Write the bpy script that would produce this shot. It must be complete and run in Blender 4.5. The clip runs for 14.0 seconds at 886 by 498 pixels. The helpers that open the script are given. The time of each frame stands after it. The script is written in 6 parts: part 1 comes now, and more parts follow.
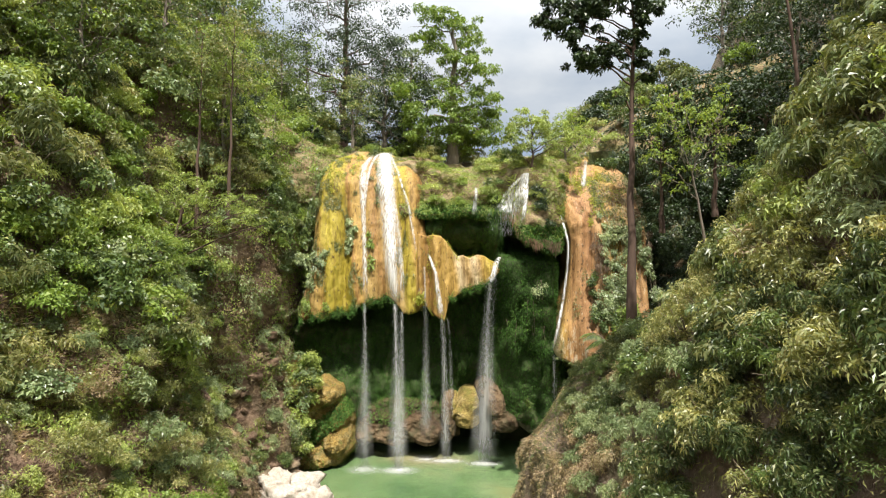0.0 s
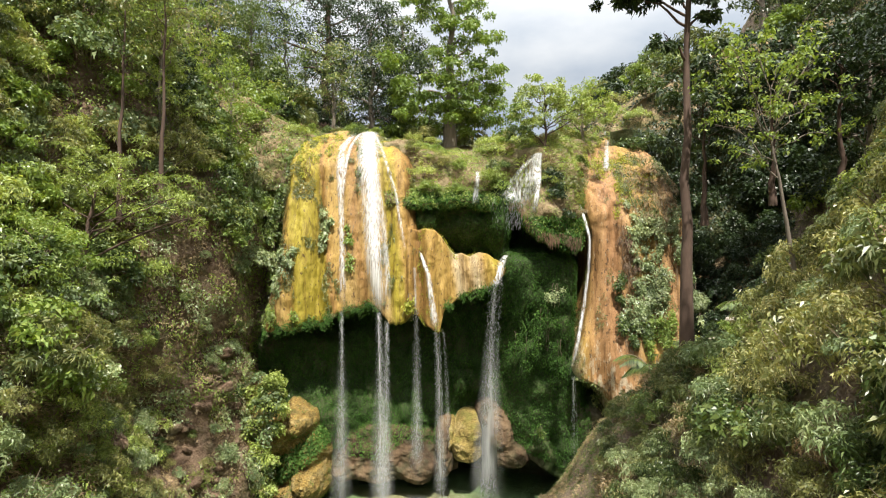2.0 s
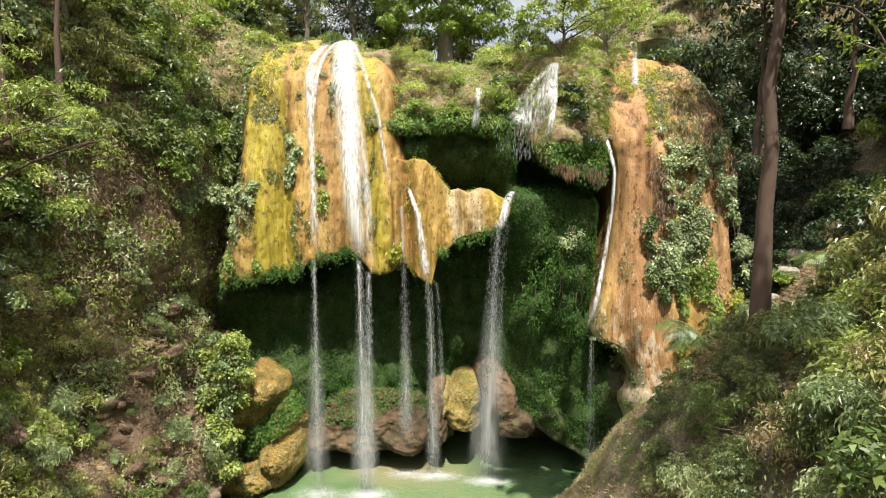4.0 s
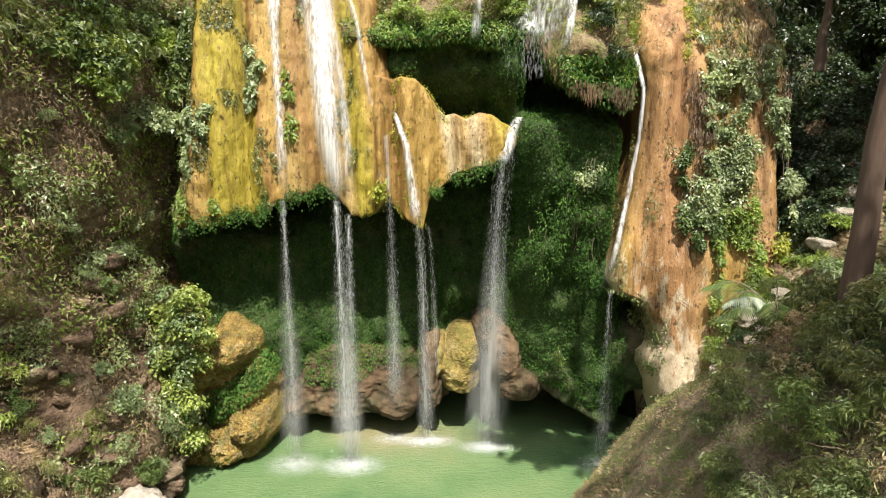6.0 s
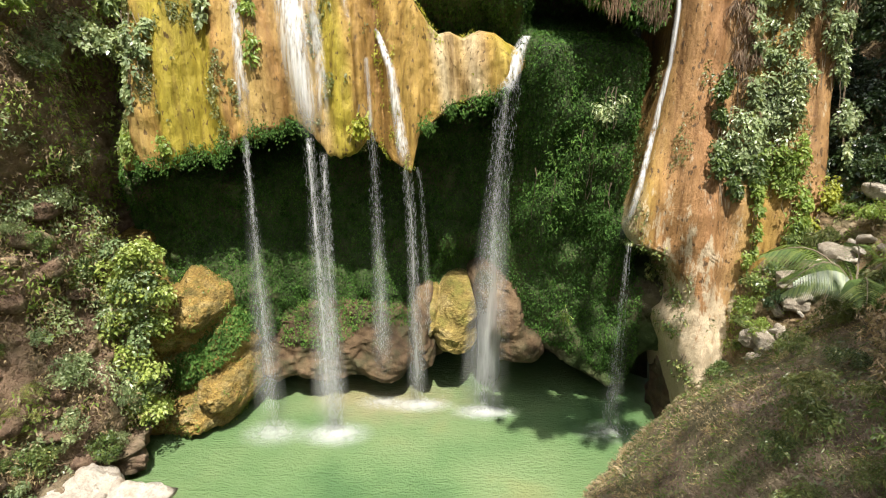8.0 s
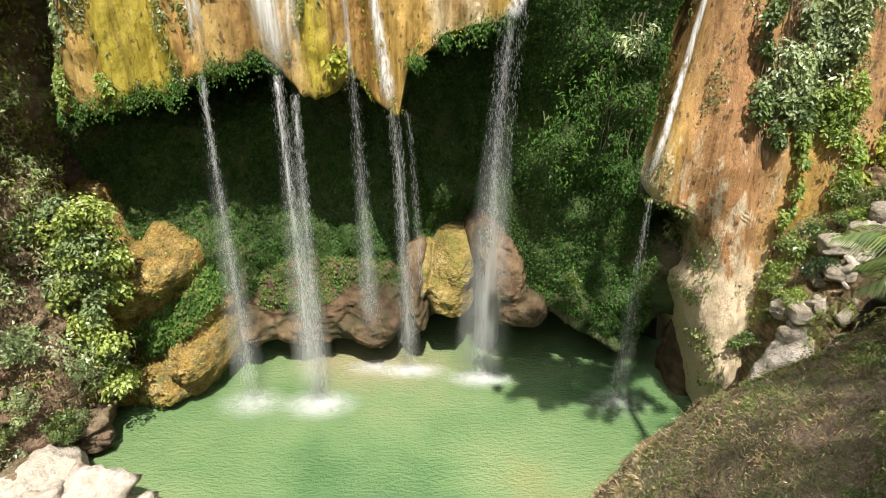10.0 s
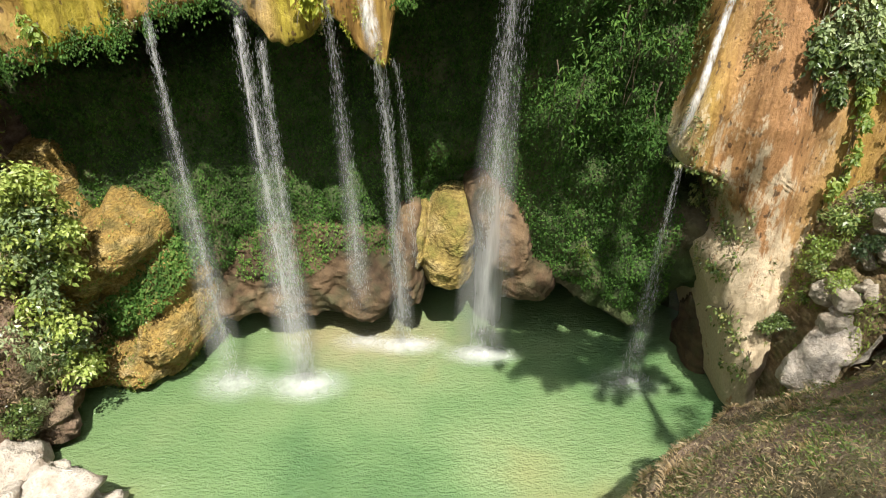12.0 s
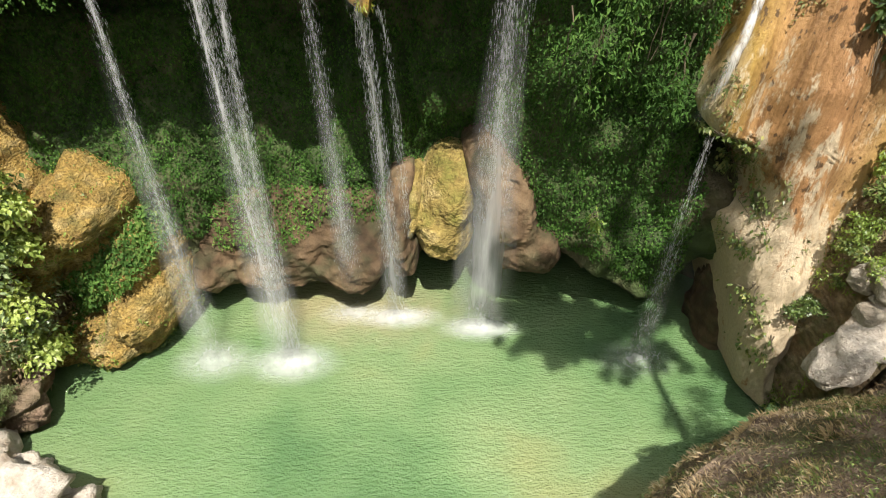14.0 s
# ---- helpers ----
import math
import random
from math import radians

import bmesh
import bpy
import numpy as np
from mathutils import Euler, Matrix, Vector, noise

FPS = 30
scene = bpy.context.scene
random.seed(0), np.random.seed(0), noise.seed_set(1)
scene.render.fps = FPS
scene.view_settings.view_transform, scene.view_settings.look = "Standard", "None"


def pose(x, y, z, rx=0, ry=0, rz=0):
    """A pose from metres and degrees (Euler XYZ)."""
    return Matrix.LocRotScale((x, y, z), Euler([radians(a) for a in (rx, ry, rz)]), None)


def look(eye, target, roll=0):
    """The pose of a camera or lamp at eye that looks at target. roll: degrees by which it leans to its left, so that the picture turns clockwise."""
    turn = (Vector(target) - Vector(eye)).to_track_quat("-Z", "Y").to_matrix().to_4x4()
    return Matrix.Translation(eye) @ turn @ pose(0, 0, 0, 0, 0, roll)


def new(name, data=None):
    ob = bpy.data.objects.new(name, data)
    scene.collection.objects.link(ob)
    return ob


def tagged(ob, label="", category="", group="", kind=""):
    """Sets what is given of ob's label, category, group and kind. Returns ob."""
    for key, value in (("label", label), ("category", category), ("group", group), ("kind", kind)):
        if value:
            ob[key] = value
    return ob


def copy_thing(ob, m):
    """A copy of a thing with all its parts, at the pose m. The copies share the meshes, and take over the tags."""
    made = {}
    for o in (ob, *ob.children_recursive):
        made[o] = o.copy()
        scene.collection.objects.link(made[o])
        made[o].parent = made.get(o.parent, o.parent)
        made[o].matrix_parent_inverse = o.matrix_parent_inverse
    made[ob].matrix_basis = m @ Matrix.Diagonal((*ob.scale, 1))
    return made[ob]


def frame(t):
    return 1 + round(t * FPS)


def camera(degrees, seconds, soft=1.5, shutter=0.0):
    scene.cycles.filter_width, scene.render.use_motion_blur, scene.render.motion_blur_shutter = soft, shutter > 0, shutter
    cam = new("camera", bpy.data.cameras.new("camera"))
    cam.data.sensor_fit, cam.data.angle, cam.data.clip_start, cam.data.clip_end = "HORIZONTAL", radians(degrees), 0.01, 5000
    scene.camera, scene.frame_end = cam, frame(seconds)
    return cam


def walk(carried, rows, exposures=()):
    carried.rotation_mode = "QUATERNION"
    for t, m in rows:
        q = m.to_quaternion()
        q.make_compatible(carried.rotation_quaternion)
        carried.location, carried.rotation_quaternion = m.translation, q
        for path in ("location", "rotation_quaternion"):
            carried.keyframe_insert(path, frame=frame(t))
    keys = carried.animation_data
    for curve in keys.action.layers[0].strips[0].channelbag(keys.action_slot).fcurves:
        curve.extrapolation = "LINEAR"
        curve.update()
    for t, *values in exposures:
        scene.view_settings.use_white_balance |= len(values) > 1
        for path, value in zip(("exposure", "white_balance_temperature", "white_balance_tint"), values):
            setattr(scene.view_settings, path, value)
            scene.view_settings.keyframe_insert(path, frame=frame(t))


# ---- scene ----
cam = camera(76.5, 14.0, 1.1)
METRES, EYE, TILT, LEAN, TURN = 28.0, 14.7, 0.0, 0.0, 0.0
ROWS = [
    (0.0, 0.0, 0.0, 0.0, -0.01, 1.07, -0.41),
    (0.5, 0.0023, 0.0648, 0.0017, -0.04, 1.09, -0.39),
    (1.0, 0.0053, 0.1311, 0.0037, -0.04, 1.11, -0.36),
    (1.5, 0.0075, 0.1964, 0.0052, -0.08, 1.11, -0.35),
    (2.0, 0.0095, 0.26, 0.0061, -0.14, 0.67, -0.33),
    (2.5, 0.0117, 0.3192, 0.0074, -0.21, -0.62, -0.32),
    (3.0, 0.0138, 0.3731, 0.0085, -0.28, -2.37, -0.32),
    (5.5, 0.0207, 0.5859, 0.0007, -0.78, -10.94, -0.32),
    (6.0, 0.0222, 0.6203, -0.002, -0.88, -12.64, -0.32),
    (6.5, 0.0244, 0.6525, -0.005, -0.94, -14.32, -0.33),
    (7.0, 0.0262, 0.6829, -0.0074, -1.04, -16.03, -0.34),
    (7.5, 0.0288, 0.711, -0.0095, -1.08, -17.7, -0.37),
    (8.0, 0.0308, 0.7371, -0.0114, -1.12, -19.4, -0.38),
    (8.5, 0.0331, 0.7616, -0.0131, -1.13, -21.11, -0.42),
    (11.0, 0.0447, 0.8772, -0.0155, -1.12, -29.74, -0.43),
    (11.5, 0.0464, 0.8994, -0.0161, -1.08, -31.39, -0.38),
    (12.0, 0.0481, 0.9215, -0.0157, -1.05, -33.06, -0.31),
    (12.5, 0.0498, 0.9424, -0.0155, -1.03, -34.8, -0.29),
    (13.0, 0.0516, 0.9616, -0.0157, -0.99, -36.54, -0.25),
    (13.5, 0.0536, 0.9796, -0.0161, -0.97, -38.27, -0.28),
    (14.0, 0.0552, 0.9972, -0.016, -0.99, -40.07, -0.29),
]
walk(cam, [(t, pose(0, 0, EYE, TILT, LEAN, TURN) @ pose(METRES * x, METRES * y, METRES * z, 90 + pitch, roll, yaw)) for t, x, y, z, yaw, pitch, roll in ROWS], [(0.0, 0.93), (5.5, 1.03), (14.0, 1.0)])

# ---- world, sun, light ----
SUN_TO = Vector((0.06, -0.44, 1.0)).normalized()
world = bpy.data.worlds.new("sky")
scene.world = world
world.use_nodes = True
wn, wl = world.node_tree.nodes, world.node_tree.links
wn.clear()
w_out, w_bg = wn.new("ShaderNodeOutputWorld"), wn.new("ShaderNodeBackground")
w_sky = wn.new("ShaderNodeTexSky")
w_sky.sky_type, w_sky.sun_disc = "NISHITA", False
w_sky.sun_elevation = math.asin(SUN_TO.z)
w_sky.sun_rotation = math.atan2(SUN_TO.x, SUN_TO.y)
w_sky.air_density, w_sky.dust_density = 1.0, 2.0
w_co, w_map, w_noise = wn.new("ShaderNodeTexCoord"), wn.new("ShaderNodeMapping"), wn.new("ShaderNodeTexNoise")
w_map.inputs["Scale"].default_value = (1.0, 1.0, 2.2)
w_noise.inputs["Scale"].default_value, w_noise.inputs["Detail"].default_value = 2.1, 7
w_ramp, w_grey, w_mix = wn.new("ShaderNodeValToRGB"), wn.new("ShaderNodeValToRGB"), wn.new("ShaderNodeMixRGB")
w_ramp.color_ramp.elements[0].position, w_ramp.color_ramp.elements[1].position = 0.12, 0.38
w_grey.color_ramp.elements[0].position, w_grey.color_ramp.elements[1].position = 0.33, 0.60
w_grey.color_ramp.elements[0].color, w_grey.color_ramp.elements[1].color = (1.05, 1.4, 1.9, 1), (2.85, 2.95, 3.05, 1)
wl.new(w_co.outputs["Generated"], w_map.inputs[0]); wl.new(w_map.outputs[0], w_noise.inputs["Vector"])
w_sep0, w_tall = wn.new("ShaderNodeSeparateXYZ"), wn.new("ShaderNodeMath")
w_tall.operation = "MULTIPLY_ADD"
wl.new(w_co.outputs["Generated"], w_sep0.inputs[0]); wl.new(w_sep0.outputs[2], w_tall.inputs[0])
w_tall.inputs[1].default_value = 0.75
w_low = wn.new("ShaderNodeMath"); w_low.operation = "SUBTRACT"; w_low.inputs[1].default_value = 0.22
wl.new(w_noise.outputs[0], w_low.inputs[0]); wl.new(w_low.outputs[0], w_tall.inputs[2])
wl.new(w_noise.outputs[0], w_ramp.inputs[0]); wl.new(w_tall.outputs[0], w_grey.inputs[0])
wl.new(w_ramp.outputs[0], w_mix.inputs[0]); wl.new(w_sky.outputs[0], w_mix.inputs[1]); wl.new(w_grey.outputs[0], w_mix.inputs[2])
w_sep, w_up, w_lit = wn.new("ShaderNodeSeparateXYZ"), wn.new("ShaderNodeMapRange"), wn.new("ShaderNodeMixRGB")
wl.new(w_co.outputs["Generated"], w_sep.inputs[0]); wl.new(w_sep.outputs[2], w_up.inputs["Value"])
w_up.inputs["From Min"].default_value, w_up.inputs["From Max"].default_value = 0.3, 0.95
w_up.inputs["To Min"].default_value, w_up.inputs["To Max"].default_value = 1.0, 2.6
w_lit.blend_type = "MULTIPLY"
w_lit.inputs[0].default_value = 1.0
wl.new(w_mix.outputs[0], w_lit.inputs[1]); wl.new(w_up.outputs[0], w_lit.inputs[2])
wl.new(w_lit.outputs[0], w_bg.inputs[0]); wl.new(w_bg.outputs[0], w_out.inputs[0])
w_bg.inputs[1].default_value = 0.15
sun = new("sun", bpy.data.lights.new("sun", "SUN"))
sun.data.energy, sun.data.angle, sun.data.color = 4.7, radians(0.6), (1.0, 0.95, 0.86)
sun.matrix_world = look(SUN_TO * 100, (0, 0, 0))

# ---- materials ----
def mat(name):
    m = bpy.data.materials.new(name)
    m.use_nodes = True
    nt = m.node_tree
    return m, nt.nodes, nt.links, nt.nodes["Principled BSDF"]


def ramp(nd, stops):
    r = nd.new("ShaderNodeValToRGB")
    e = r.color_ramp.elements
    while len(e) < len(stops):
        e.new(0.5)
    for k, (p, c) in zip(e, stops):
        k.position, k.color = p, (*c, 1)
    return r


def noise_node(nd, ln, scale, detail=5, stretch=(1, 1, 1), rough=0.55):
    co, mp, n = nd.new("ShaderNodeTexCoord"), nd.new("ShaderNodeMapping"), nd.new("ShaderNodeTexNoise")
    mp.inputs["Scale"].default_value = stretch
    n.inputs["Scale"].default_value, n.inputs["Detail"].default_value, n.inputs["Roughness"].default_value = scale, detail, rough
    ln.new(co.outputs["Object"], mp.inputs[0]); ln.new(mp.outputs[0], n.inputs["Vector"])
    return n


def mixed(nd, ln, fac, a, b, kind="MIX"):
    m = nd.new("ShaderNodeMixRGB")
    m.blend_type = kind
    for sock, v in zip(m.inputs, (fac, a, b)):
        if isinstance(v, (int, float)):
            sock.default_value = v
        elif isinstance(v, tuple):
            sock.default_value = (*v, 1)
        else:
            ln.new(v, sock)
    return m.outputs[0]


def bumped(nd, ln, bsdf, heights, strength=0.6, distance=0.1):
    normal = None
    for h, s in heights:
        b = nd.new("ShaderNodeBump")
        b.inputs["Strength"].default_value, b.inputs["Distance"].default_value = strength * s, distance
        ln.new(h, b.inputs["Height"])
        if normal:
            ln.new(normal, b.inputs["Normal"])
        normal = b.outputs[0]
    ln.new(normal, bsdf.inputs["Normal"])


GAIN = 1.65


def leaf_material(name, stops, gloss=0.38, through_light=0.3, tint=0.35, shine=0.5):
    """Leaves: each leaf and each plant takes its own shade."""
    m, nd, ln, p = mat(name)
    geo, info = nd.new("ShaderNodeNewGeometry"), nd.new("ShaderNodeObjectInfo")
    r = ramp(nd, [(a, tuple(GAIN * v for v in c)) for a, c in stops])
    add = nd.new("ShaderNodeMath"); add.operation = "MULTIPLY_ADD"
    ln.new(info.outputs["Random"], add.inputs[0]); add.inputs[1].default_value = tint
    sub = nd.new("ShaderNodeMath"); sub.operation = "MULTIPLY"
    ln.new(geo.outputs["Random Per Island"], sub.inputs[0]); sub.inputs[1].default_value = 1 - tint
    ln.new(sub.outputs[0], add.inputs[2])
    ln.new(add.outputs[0], r.inputs[0])
    big = noise_node(nd, ln, 0.9, 2)
    br = ramp(nd, [(0.35, (0.72, 0.72, 0.66)), (0.65, (1.15, 1.12, 1.0))])
    ln.new(big.outputs[0], br.inputs[0])
    col = mixed(nd, ln, 1.0, r.outputs[0], br.outputs[0], "MULTIPLY")
    ln.new(col, p.inputs["Base Color"])
    p.inputs["Roughness"].default_value = gloss
    p.inputs["Specular IOR Level"].default_value = shine
    tr, mx = nd.new("ShaderNodeBsdfTranslucent"), nd.new("ShaderNodeMixShader")
    bright = mixed(nd, ln, 1.0, col, (1.35, 1.25, 0.55), "MULTIPLY")
    ln.new(bright, tr.inputs[0])
    mx.inputs[0].default_value = through_light
    ln.new(p.outputs[0], mx.inputs[1]); ln.new(tr.outputs[0], mx.inputs[2])
    ln.new(mx.outputs[0], nd["Material Output"].inputs[0])
    return m


LEAF_MID = leaf_material("leaf_green", [(0.0, (0.024, 0.042, 0.014)), (0.45, (0.060, 0.095, 0.028)), (0.8, (0.120, 0.155, 0.048)), (1.0, (0.23, 0.22, 0.095))])
# Stops taken down a quarter so growth in the recess reads as deep shade
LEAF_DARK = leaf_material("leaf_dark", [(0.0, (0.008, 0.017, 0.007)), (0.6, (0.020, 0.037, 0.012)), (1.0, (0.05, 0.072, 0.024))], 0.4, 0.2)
LEAF_LIME = leaf_material("leaf_lime", [(0.0, (0.065, 0.11, 0.022)), (0.5, (0.125, 0.185, 0.04)), (1.0, (0.23, 0.27, 0.08))], 0.45, 0.4)
LEAF_OLIVE = leaf_material("leaf_olive", [(0.0, (0.030, 0.048, 0.016)), (0.5, (0.080, 0.100, 0.036)), (0.85, (0.145, 0.15, 0.065)), (1.0, (0.26, 0.22, 0.125))])
LEAF_DRY = leaf_material("leaf_dry", [(0.0, (0.11, 0.072, 0.045)), (0.5, (0.21, 0.155, 0.098)), (0.8, (0.18, 0.16, 0.08)), (1.0, (0.34, 0.27, 0.18))], 0.6, 0.2)
LEAF_PALE = leaf_material("leaf_pale", [(0.0, (0.07, 0.11, 0.05)), (0.5, (0.13, 0.17, 0.085)), (1.0, (0.26, 0.29, 0.17))], 0.35, 0.25)
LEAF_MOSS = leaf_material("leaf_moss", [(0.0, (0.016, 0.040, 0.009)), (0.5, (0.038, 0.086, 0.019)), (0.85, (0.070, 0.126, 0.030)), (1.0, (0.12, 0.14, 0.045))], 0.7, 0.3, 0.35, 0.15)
LEAF_GRASS = leaf_material("grass_blade", [(0.0, (0.07, 0.075, 0.035)), (0.35, (0.125, 0.112, 0.075)), (0.6, (0.18, 0.148, 0.112)), (1.0, (0.28, 0.24, 0.19))], 0.6, 0.25, 0.0)
LEAF_SILVER = leaf_material("leaf_silver", [(0.0, (0.075, 0.11, 0.052)), (0.5, (0.155, 0.195, 0.105)), (1.0, (0.32, 0.35, 0.22))], 0.3, 0.25)
LEAF_FRESH = leaf_material("leaf_fresh", [(0.0, (0.10, 0.145, 0.035)), (0.5, (0.19, 0.24, 0.065)), (1.0, (0.33, 0.36, 0.14))], 0.4, 0.35)
LEAF_ROOT = leaf_material("dry_root", [(0.0, (0.045, 0.028, 0.018)), (0.5, (0.085, 0.052, 0.034)), (1.0, (0.14, 0.095, 0.06))], 0.7, 0.1)
LEAF_STRAW = leaf_material("straw_blade", [(0.0, (0.19, 0.14, 0.10)), (0.5, (0.30, 0.235, 0.17)), (1.0, (0.40, 0.33, 0.25))], 0.6, 0.3, 0.0)
LEAF_TURF = leaf_material("turf_blade", [(0.0, (0.05, 0.09, 0.024)), (0.5, (0.085, 0.135, 0.036)), (1.0, (0.14, 0.175, 0.06))], 0.6, 0.3, 0.0)
# Leaf tone raised to put sunlight into slopes that the sun only grazes
LEAF_SUNNY = leaf_material("leaf_sunny", [(0.0, (0.055, 0.07, 0.026)), (0.35, (0.13, 0.145, 0.055)), (0.75, (0.215, 0.215, 0.09)), (1.0, (0.38, 0.34, 0.19))], 0.35, 0.35, 0.3)
LEAF_BAMBOO = leaf_material("leaf_bamboo", [(0.0, (0.016, 0.030, 0.010)), (0.55, (0.045, 0.068, 0.022)), (0.85, (0.11, 0.13, 0.055)), (1.0, (0.24, 0.22, 0.12))], 0.35, 0.25, 0.15)
LEAF_YELLOWGREEN = leaf_material("leaf_yellowgreen", [(0.0, (0.13, 0.15, 0.02)), (0.5, (0.21, 0.23, 0.03)), (1.0, (0.33, 0.31, 0.07))], 0.5, 0.35)


def bark_material(name, a, b):
    m, nd, ln, p = mat(name)
    n = noise_node(nd, ln, 6, 6, (1, 1, 0.25))
    n2 = noise_node(nd, ln, 1.2, 3)
    r = ramp(nd, [(0.3, a), (0.7, b)])
    ln.new(n.outputs[0], r.inputs[0])
    ln.new(mixed(nd, ln, n2.outputs[0], r.outputs[0], tuple(0.7 * v for v in b)), p.inputs["Base Color"])
    p.inputs["Roughness"].default_value = 0.9
    bumped(nd, ln, p, [(n.outputs[0], 1.0)], 0.6, 0.05)
    return m


BARK = bark_material("bark_grey", (0.10, 0.08, 0.06), (0.24, 0.20, 0.155))
BARK_BROWN = bark_material("bark_brown", (0.05, 0.03, 0.021), (0.135, 0.085, 0.06))
TWIG = bark_material("twig", (0.10, 0.075, 0.05), (0.23, 0.18, 0.12))


def rock_material(name, a, b, c, scale=0.6, patch=None, streak=(1, 1, 1), rough=0.85, bump=0.8, cells=0.0):
    """Rock in two tones with stains; patch is a third growth tone in blots."""
    m, nd, ln, p = mat(name)
    n1 = noise_node(nd, ln, scale, 6, streak)
    n2 = noise_node(nd, ln, scale * 7, 6, streak, 0.65)
    n3 = noise_node(nd, ln, scale * 28, 4)
    r = ramp(nd, [(0.32, a), (0.5, b), (0.68, c)])
    ln.new(n1.outputs[0], r.inputs[0])
    r2 = ramp(nd, [(0.3, (0.55, 0.52, 0.5)), (0.6, (1.1, 1.08, 1.05))])
    ln.new(n2.outputs[0], r2.inputs[0])
    col = mixed(nd, ln, 0.85, r.outputs[0], r2.outputs[0], "MULTIPLY")
    if patch:
        n4 = noise_node(nd, ln, scale * 1.9, 5)
        r4 = ramp(nd, [(0.46, (0, 0, 0)), (0.68, (0.75, 0.75, 0.75))])
        ln.new(n4.outputs[0], r4.inputs[0])
        col = mixed(nd, ln, r4.outputs[0], col, patch)
    relief_by = [(n2.outputs[0], 1.0), (n3.outputs[0], 0.5)]
    if cells:
        # small lime scallops, wider than high, with dark rims
        co, mp, vo = nd.new("ShaderNodeTexCoord"), nd.new("ShaderNodeMapping"), nd.new("ShaderNodeTexVoronoi")
        mp.inputs["Scale"].default_value = (1.0, 1.0, 2.1)
        warp = noise_node(nd, ln, cells * 0.45, 3)
        ln.new(co.outputs["Object"], mp.inputs["Vector"])
        shift = nd.new("ShaderNodeVectorMath"); shift.operation = "MULTIPLY_ADD"
        ln.new(warp.outputs["Color"], shift.inputs[0]); shift.inputs[1].default_value = (0.5, 0.5, 0.5); ln.new(mp.outputs[0], shift.inputs[2])
        ln.new(shift.outputs[0], vo.inputs["Vector"])
        vo.inputs["Scale"].default_value = cells
        rv = ramp(nd, [(0.15, (1.1, 1.1, 1.1)), (0.45, (0.92, 0.9, 0.86)), (0.75, (0.5, 0.44, 0.36))])
        ln.new(vo.outputs["Distance"], rv.inputs[0])
        col = mixed(nd, ln, 0.62, col, rv.outputs[0], "MULTIPLY")
        inv = nd.new("ShaderNodeMath"); inv.operation = "SUBTRACT"; inv.inputs[0].default_value = 1.0
        ln.new(vo.outputs["Distance"], inv.inputs[1])
        relief_by.append((inv.outputs[0], 0.9))
    ln.new(col, p.inputs["Base Color"])
    p.inputs["Roughness"].default_value = rough
    p.inputs["Specular IOR Level"].default_value = 0.3
    bumped(nd, ln, p, relief_by, bump, 0.12)
    return m


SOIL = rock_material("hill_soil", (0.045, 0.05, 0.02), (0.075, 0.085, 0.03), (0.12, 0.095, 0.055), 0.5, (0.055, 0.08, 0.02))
CLIFF_BROWN = rock_material("cliff_brown", (0.15, 0.098, 0.068), (0.27, 0.185, 0.13), (0.38, 0.285, 0.21), 0.5, (0.10, 0.10, 0.04), bump=1.2, cells=1.3)
MOSS_WALL = rock_material("moss_wall", (0.035, 0.055, 0.02), (0.055, 0.08, 0.026), (0.10, 0.085, 0.05), 0.35)
# Brown rock, taken a quarter darker to carry the shade at the cliff foot
CAVE_ROCK = rock_material("cave_rock", (0.050, 0.034, 0.020), (0.105, 0.070, 0.040), (0.175, 0.120, 0.070), 0.6, (0.04, 0.05, 0.022), (1, 1, 0.6), cells=1.6)
OCHRE_ROCK = rock_material("ochre_rock", (0.34, 0.225, 0.075), (0.46, 0.315, 0.09), (0.53, 0.42, 0.20), 1.1, (0.17, 0.15, 0.05), (1, 1, 1.8), bump=1.0, cells=9.0)
CONE_ROCK = rock_material("cone_rock", (0.21, 0.165, 0.05), (0.345, 0.265, 0.085), (0.44, 0.36, 0.18), 0.7, (0.15, 0.16, 0.03), (1, 1, 1.6), cells=8.0)
WHITE_ROCK = rock_material("white_rock", (0.42, 0.37, 0.31), (0.55, 0.50, 0.44), (0.66, 0.62, 0.56), 0.7, (0.30, 0.22, 0.15))
PEBBLE = rock_material("pale_stone", (0.30, 0.25, 0.19), (0.42, 0.37, 0.30), (0.52, 0.47, 0.40), 1.2)
RUBBLE = rock_material("gully_rubble", (0.22, 0.15, 0.08), (0.34, 0.245, 0.14), (0.47, 0.38, 0.26), 0.9, (0.13, 0.14, 0.05), bump=1.2, cells=3.0)
BROW_SOIL = rock_material("brow_earth", (0.16, 0.12, 0.06), (0.27, 0.20, 0.11), (0.36, 0.28, 0.17), 0.6, (0.14, 0.16, 0.05), bump=1.0)
GRASS_SOIL = rock_material("grass_soil", (0.165, 0.12, 0.088), (0.245, 0.18, 0.135), (0.15, 0.13, 0.072), 0.7, (0.11, 0.115, 0.045), bump=1.0)


